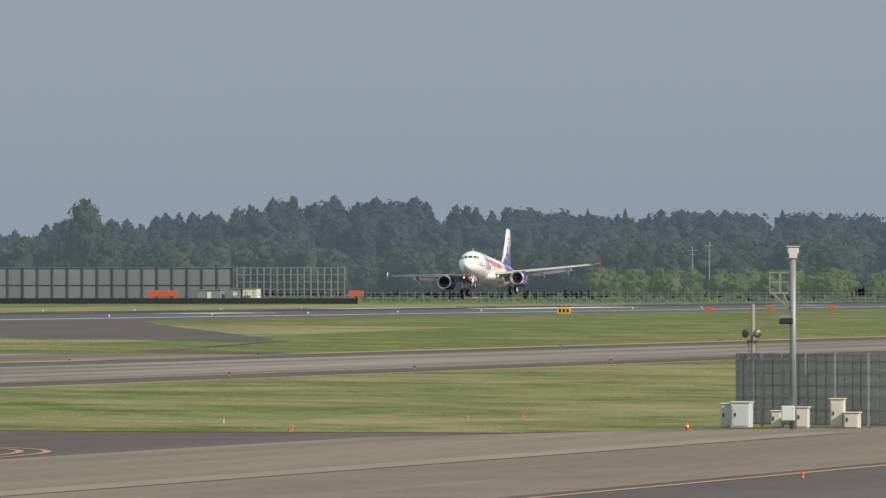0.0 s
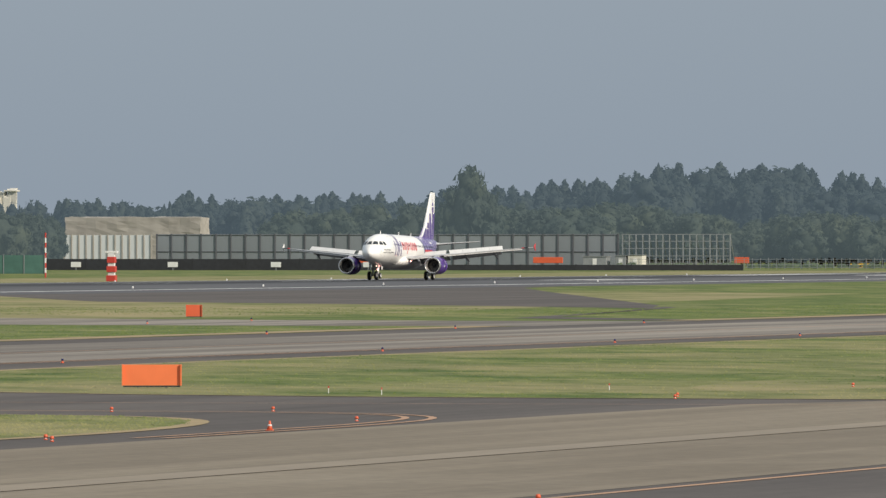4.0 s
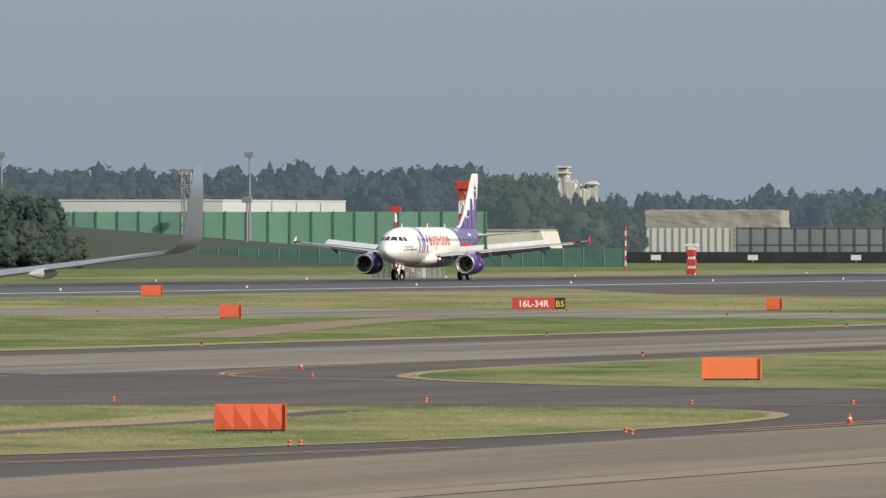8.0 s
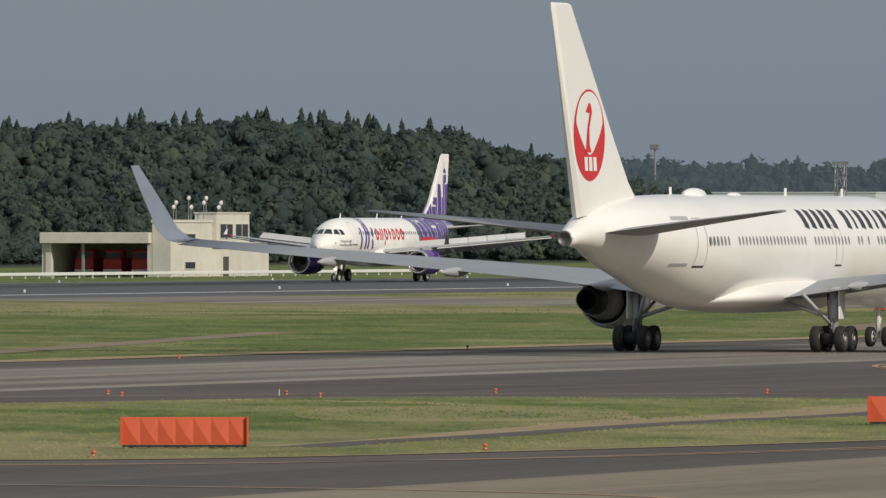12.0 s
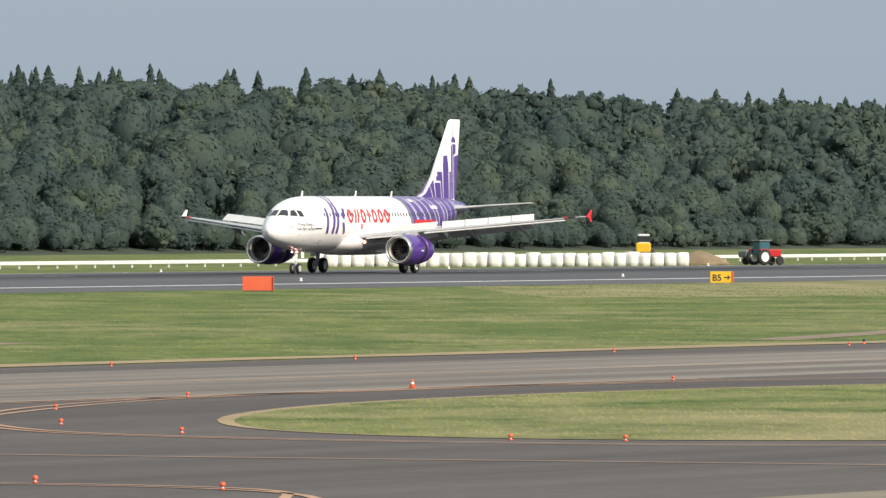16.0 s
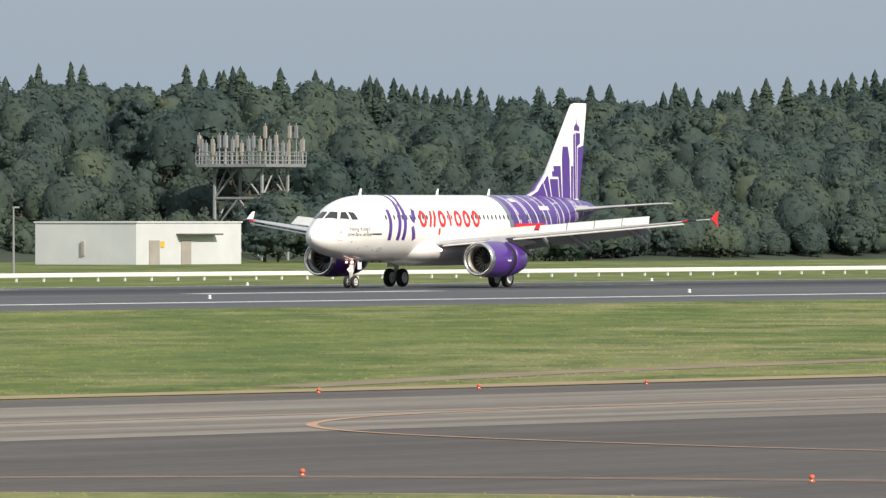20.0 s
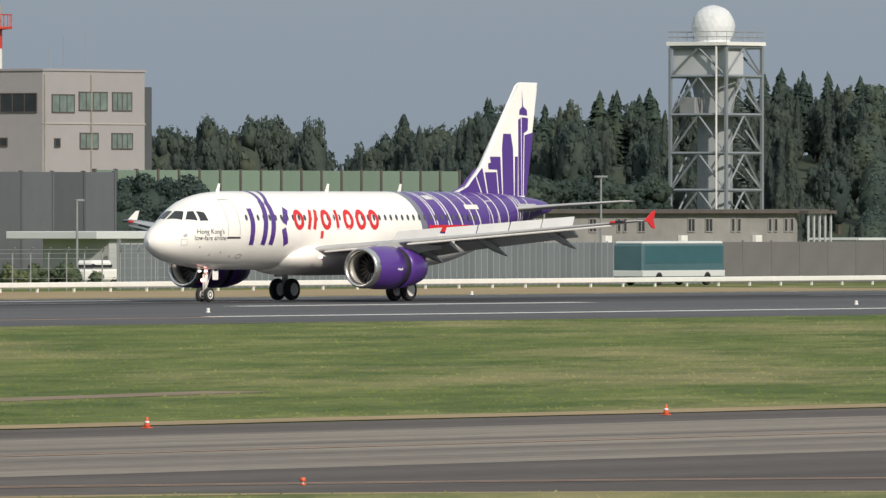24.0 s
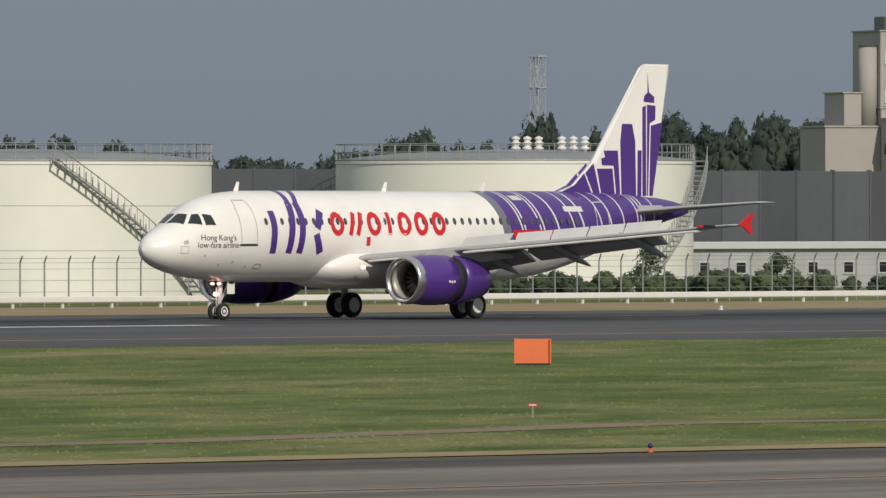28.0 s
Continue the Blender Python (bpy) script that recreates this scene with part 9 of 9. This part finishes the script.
def build_furniture():
    board(454.5, 119.6, 2.2, 0.80, 2, -76, "bright orange two-panel sign back on short feet", material=BRIGHT_ORANGE)
    board(331.57, 101.38, 1.95, 0.72, 4, -71, "orange folded sign back on short feet")
    board(290.4, 107.87, 3.15, 0.70, 7, -68, "long orange folded sign back on short feet")
    board(710.5, 319, 1.9, 0.9, 1, -66, "plain orange sign back by the runway")
    board(324, 283.5, 1.2, 0.86, 1, -49, "plain orange sign back by the runway", material=BRIGHT_ORANGE)
    board(1014, 319, 1.8, 0.9, 1, -72, "plain orange sign back by the runway")
    board(775.5, 238.5, 1.35, 0.85, 1, -72, "dull orange sign back beside the road")
    board(873, 226.5, 1.1, 0.85, 1, -74, "small orange sign back beside the taxiway")
    # runway name sign
    s = thing("runway_sign", 866, 243, gz(243), "red runway sign reading 16L-34R with a black B5 panel", "sign", turn=-74)
    part("red_face", box_bm(3.1, 0.14, 0.84, 0, 0, 0.12, 0.02), RED, s, "red sign face")
    part("black_face", box_bm(0.78, 0.14, 0.84, 1.96, 0, 0.12, 0.02), LOGO_BLACK, s, "black sign face")
    lettered(s, "16L-34R", 0, 0.3, 0.66, WHITE)
    lettered(s, "B5", 1.96, 0.3, 0.62, YELLOW)
    for x in (-1.3, 0, 1.3, 2.0):
        part("foot", box_bm(0.08, 0.1, 0.14, x, 0, 0), STEEL, s)
    y = thing("direction_sign", 793, 320.5, gz(320.5), "yellow direction sign reading B5 with an arrow", "sign", turn=-67)
    part("yellow_face", box_bm(1.55, 0.14, 0.8, 0, 0, 0.12, 0.02), YELLOW, y)
    part("end_cap", box_bm(0.1, 0.3, 0.82, 0.83, 0, 0.11), ORANGE, y)
    lettered(y, "B5", -0.3, 0.28, 0.62, LOGO_BLACK)
    ar = bmesh.new()
    box_bm(0.36, 0.02, 0.07, 0.4, -0.085, 0.47, 0, ar)
    rod_bm((0.6, -0.085, 0.505), (0.47, -0.085, 0.63), 0.035, None, 6, ar), rod_bm((0.6, -0.085, 0.505), (0.47, -0.085, 0.38), 0.035, None, 6, ar)
    part("arrow", ar, LOGO_BLACK, y, "black arrow")
    for x in (-0.5, 0.5):
        part("foot", box_bm(0.08, 0.1, 0.14, x, 0, 0), STEEL, y)
    for x, yy, w in ((1654, 321.5, 1.9), (2500, 505, 4.0)):
        d = thing("direction_sign", x, yy, gz(yy), "yellow taxiway sign with dark bars", "sign", turn=-78)
        part("yellow_face", box_bm(w, 0.14, 0.85, 0, 0, 0.12, 0.02), YELLOW, d)
        for k in range(3):
            part("dark_bar", box_bm(w * 0.18, 0.03, 0.5, -w * 0.28 + w * 0.28 * k, -0.085, 0.28), LOGO_BLACK, d)
        part("foot", box_bm(0.1, 0.1, 0.14, 0, 0, 0), STEEL, d)
    for x, yy in ((1785, 325), (1837, 325), (1893, 325)):
        o = thing("orange_marker", x, yy, gz(yy), "low orange marker board in the grass", "marker", "orange markers")
        part("board", box_bm(0.12, 1.0, 0.55, 0, 0, 0.1, 0.03), ORANGE, o)
        part("stake", box_bm(0.08, 0.08, 0.15, 0, 0, 0), STEEL, o)
    st = thing("stake_sign", 248, 217, gz(217), "small red plate on a thin stake", "sign", turn=-48)
    part("stake", box_bm(0.04, 0.04, 0.34, 0, 0, 0), STEEL, st)
    part("plate", box_bm(0.28, 0.03, 0.1, 0, 0, 0.3, 0.005), RED, st)
    part("plate_bar", box_bm(0.2, 0.02, 0.03, 0, -0.02, 0.335), WHITE, st)
    # edge lights and cones
    small = [(470, 93), (464, 94), (432, 94), (349, 58), (333, 58), (390, 104), (392, 99), (331, 90), (257, 59), (427, 93), (463, 139), (393, 125), (393, 114), (334, 91), (312, 94),
             (379, 136), (391, 134), (291, 100), (311, 94), (383, 145), (384, 139), (279, 106), (413, 181.5), (438, 181.5), (463, 181.5), (488, 181.5), (367, 150), (379, 143), (271, 115),
             (329, 150), (307, 144), (286, 134), (276, 126), (225, 106), (221, 100), (271, 112), (369, 181.7), (392, 181.7), (223, 126), (223, 114), (324, 182.5), (334, 182.4), (345, 182.3), (217, 134), (202, 142), (188, 150),
             (371, 91), (785, 150)]
    for x, yy in small:
        marker(x, yy, False, 0.022)
    for x, yy in ((435, 80), (352, 89), (348, 151), (302, 183), (276, 182), (241, 182), (252, 182), (488, 147)):
        marker(x, yy, True, 0.022)
    blue = [(548, 148.5), (611, 148.5), (666, 148.5), (717, 148.5), (655, 183), (723, 183), (773, 183), (215, 184.5), (231, 183.5), (590, 183), (530, 183), (840, 148.5), (900, 148.5), (980, 148.5), (830, 183), (940, 183), (1010, 183), (780, 148.5), (470, 183.6), (850, 236), (845, 215), (812, 214), (820, 262)]
    for x, yy in blue:
        m = thing("blue_edge_light", x, yy, gz(yy) + 0.008, "small blue taxiway edge light on an orange foot", "edge light", "blue edge lights")
        part("foot", spin_bm([(0.14, 0), (0.12, 0.07), (0.05, 0.09), (0.05, 0.16), (0.02, 0.16)], 10), ORANGE, m, "", True)
        part("lens", spin_bm([(0.08, 0.16), (0.1, 0.22), (0.07, 0.3), (0.01, 0.31)], 10), BLUE_LENS, m, "blue lens", True)
        m.matrix_basis = m.matrix_basis @ Matrix.Diagonal((0.62, 0.62, 0.7, 1))
    for k in range(26):
        x = 420 + 58 * k
        m = thing("runway_edge_light", x, 341.6, gz(341.6) + 0.008, "white runway edge light", "edge light", "runway edge lights")
        part("light_body", spin_bm([(0.12, 0), (0.11, 0.06), (0.06, 0.09), (0.09, 0.13), (0.09, 0.2), (0.02, 0.23)], 10), WHITE, m, "", True)
        m = thing("runway_edge_light", x, 405.4, gz(405.4) + 0.008, "white runway edge light", "edge light", "runway edge lights")
        part("light_body", spin_bm([(0.12, 0), (0.11, 0.06), (0.06, 0.09), (0.09, 0.13), (0.09, 0.2), (0.02, 0.23)], 10), WHITE, m, "", True)
    for x, yy, h in ((436, 106, 0.24), (440, 109, 0.24), (383.3, 139, 0.26), (470, 93, 0.2), (452, 101, 0.22)):
        w = thing("white_stake", x, yy, gz(yy) + 0.015, "thin white stake with a red tip", "stake", "white stakes")
        part("stake", rod_bm((0, 0, 0), (0, 0, h * 0.8), 0.016, None, 6), WHITE, w)
        part("tip", rod_bm((0, 0, h * 0.8), (0, 0, h * 0.8 + 0.08), 0.025, None, 6), RED, w)
    # camera pole, cabinets and fence at the taxiway's end
    p = thing("camera_pole", 439.5, 76.9, gz(77), "galvanised steel pole with camera housings and a ladder cage", "pole", turn=-80)
    part("pole", rod_bm((0, 0, 0), (0, 0, 6.35), 0.13, 0.11, 14), STEEL, p, "", True)
    part("camera_head", box_bm(0.42, 0.24, 0.24, 0.0, 0, 6.42, 0.04), SHED_WHITE, p, "pale camera housing")
    part("sunshield", box_bm(0.5, 0.3, 0.03, 0.0, 0, 6.68), SHED_WHITE, p)
    part("head_mount", box_bm(0.3, 0.3, 0.2, 0, 0, 6.25, 0.02), CREAM, p)
    cage = bmesh.new()
    for x in (-0.85, -0.5, -0.45, -0.1):
        rod_bm((x, 0, 5.0), (x, 0, 5.72), 0.022, None, 6, cage)
    for z in (5.0, 5.38, 5.72):
        rod_bm((-0.85, 0, z), (-0.5, 0, z), 0.022, None, 6, cage), rod_bm((-0.45, 0, z), (-0.1, 0, z), 0.022, None, 6, cage)
    rod_bm((-0.85, 0, 4.98), (0.1, 0, 4.98), 0.035, None, 6, cage), rod_bm((-0.75, 0, 4.96), (-0.1, 0, 4.4), 0.03, None, 6, cage), rod_bm((-0.35, 0, 4.96), (-0.08, 0, 4.3), 0.03, None, 6, cage)
    part("service_cage", cage, STEEL, p, "small railed service cage")
    bx = box_bm(0.5, 0.3, 0.22, -0.25, 0, 3.85, 0.03)
    part("lower_camera", bx, DARK, p, "dark tilted lower camera")
    part("lower_arm", box_bm(0.6, 0.16, 0.08, -0.2, 0, 4.1), STEEL, p)
    part("pole_box", box_bm(0.5, 0.3, 0.55, -0.18, -0.2, 0.32, 0.03), SHED_WHITE, p, "white box on the pole")
    for x, yy, w, d, h, m_, lab in ((443.2, 79.46, 0.8, 0.7, 0.92, SHED_WHITE, "two-door white metal switch cabinet"), (443.6, 80.05, 0.7, 0.42, 0.86, SHED_WHITE, "white metal switch cabinet on the verge"), (443.4, 78.2, 0.35, 0.34, 0.6, CREAM, "cream junction box on the verge"),
                                    (442.9, 77.13, 0.4, 0.46, 0.74, CREAM, "cream junction box on the verge"), (443.2, 75.87, 0.5, 0.5, 1.05, CREAM, "tall cream cabinet with a lid"), (442.9, 75.28, 0.6, 0.55, 0.55, CREAM, "low cream metal cabinet on the verge")):
        c = thing("equipment_cabinet", x, yy, gz(yy) + 0.018, lab, "cabinet", "equipment cabinets")
        part("cabinet_body", box_bm(w, d, h, 0, 0, 0, 0.02), m_, c)
        part("lid", box_bm(w + 0.08, d + 0.08, 0.05, 0, 0, h, 0.01), m_, c)
        part("cabinet_door", box_bm(0.02, d * 0.8, h * 0.8, -w / 2 - 0.012, 0, h * 0.08), m_, c)
        part("door_latch", box_bm(0.03, 0.05, 0.14, -w / 2 - 0.03, d * 0.25, h * 0.45), DARK, c)
    f = thing("screen_fence", 0, 0, gz(77) + 0.015, "tall blue-grey see-through screen fence on steel posts", "fence")
    posts = [(447.8, 80.6), (447.4, 80.1), (446.9, 79.5), (446.4, 78.65), (445.8, 77.65), (445.2, 76.45), (444.6, 75.1), (444.0, 73.6), (443.4, 71.9)]
    posts = [(x, yy - 0.15) for x, yy in posts]
    for k, (x, yy) in enumerate(posts):
        part("post", box_bm(0.12, 0.12, 2.75, x, yy, 0, 0.01), STEEL, f)
        if k:
            x0, y0 = posts[k - 1]
            dx, dy = x - x0, yy - y0
            L = math.hypot(dx, dy)
            m = pose(x0, y0, 0, 0, 0, math.degrees(math.atan2(dy, dx)))
            for z in (0.12, 0.65, 1.1, 1.55, 2.0, 2.45, 2.68):
                part("rail", box_bm(L, 0.05, 0.045, L / 2, -0.02, z), STEEL, f, "", False, m)
            n = max(2, round(L / 0.42))
            for j in range(1, n):
                part("upright", box_bm(0.035, 0.05, 2.6, L * j / n, -0.02, 0.1), STEEL, f, "", False, m)
            part("screen", box_bm(L - 0.08, 0.02, 2.6, L / 2, 0.04, 0.08), SCREEN, f, "see-through mesh screen", False, m)
    sr = thing("siren_post", 470, 83.83, gz(83) + 0.015, "slim post with twin grey horn loudspeakers", "siren")
    part("post", rod_bm((0, 0, 0), (0, 0, 4.5), 0.1, 0.08, 10), CONC_GREY, sr)
    for s_ in (-1, 1):
        part("horn", spin_bm([(0.04, 0), (0.08, 0.12), (0.15, 0.24), (0.165, 0.26), (0.02, 0.2)], 16, "X"), DULL_METAL, sr, "dark grey horn", True, pose(-0.1, s_ * 0.13, 3.35, 0, 0, 180 - s_ * 25))
        part("strut", rod_bm((0, s_ * 0.2, 3.05), (0, s_ * 0.1, 2.0), 0.03, None, 6), STEEL, sr)
    part("bracket", box_bm(0.2, 0.46, 0.08, 0, 0, 3.0), DULL_METAL, sr)


def screen_mat():
    m, nt, b = node_mat("blue_grey_mesh_screen")
    w = noise_tex(nt, 2.0, 3)
    nt.links.new(ramp(nt, w.outputs[0], [(0.3, (0.30, 0.335, 0.37)), (0.7, (0.38, 0.415, 0.445))]).outputs[0], b.inputs["Base Color"])
    b.inputs["Alpha"].default_value = 0.55
    b.inputs["Roughness"].default_value = 0.6
    return m


SCREEN = screen_mat()
BLUE_LENS = surface("blue_lens", (0.02, 0.025, 0.10), 0.2, vary=0.1, grain=3)
build_furniture()


def motions():
    """The landing run of the jet, its lifting spoilers, and the taxiing wide-body."""
    run = [(0, 1839.5, 1.95, -3.2, 4.8), (1, 1759.8, 1.15, -3.8, 4.9), (2, 1679, 0.33, -4.4, 5.0), (2.5, 1637, 0.25, -3.6, 4.4), (3.5, 1563, 0.06, -0.8, 2.2), (4.5, 1491, 0, 0, 0.2),
           (5, 1458, 0, 0, 0), (6, 1392.5, 0, 0, 0), (7, 1330, 0, 0, 0), (8, 1269.3, 0, 0, 0), (9, 1209.5, 0, 0, 0), (10, 1151, 0, 0, 0), (11, 1094, 0, 0, 0), (12, 1038, 0, 0, 0), (13, 983.5, 0, 0, 0), (14.5, 904.5, 0, 0, 0),
           (16, 832.1, 0, 0, 0), (17, 786.2, 0, 0, 0), (18, 742.2, 0, 0, 0), (19, 700.1, 0, 0, 0), (20, 660.9, 0, 0, 0), (21.5, 604.0, 0, 0, 0), (23, 550.1, 0, 0, 0), (24, 516.3, 0, 0, 0), (25, 483.8, 0, 0, 0), (26, 454.0, 0, 0, 0), (27, 426.2, 0, 0, 0), (28, 399.5, 0, 0, 0)]
    walk(JET, [(t, pose(x + 17.71, RUN_Y, z + 0.01, roll, pitch, 0)) for t, x, z, roll, pitch in run])
    for sp, at, turn in SPOILERS:
        walk(sp, [(t, pose(*at, turn[0], -a, turn[1])) for t, a in ((0, 0), (2.4, 0), (3.2, 20), (4.2, 42), (28, 42))])
    walk(WIDEBODY, [(t, pose(511.3 + 13.7 * (t - 11), 168.5, -0.66, 0, 0, 0.6)) for t in (0, 4, 7, 9, 11, 13, 16, 20, 24, 28)])


motions()
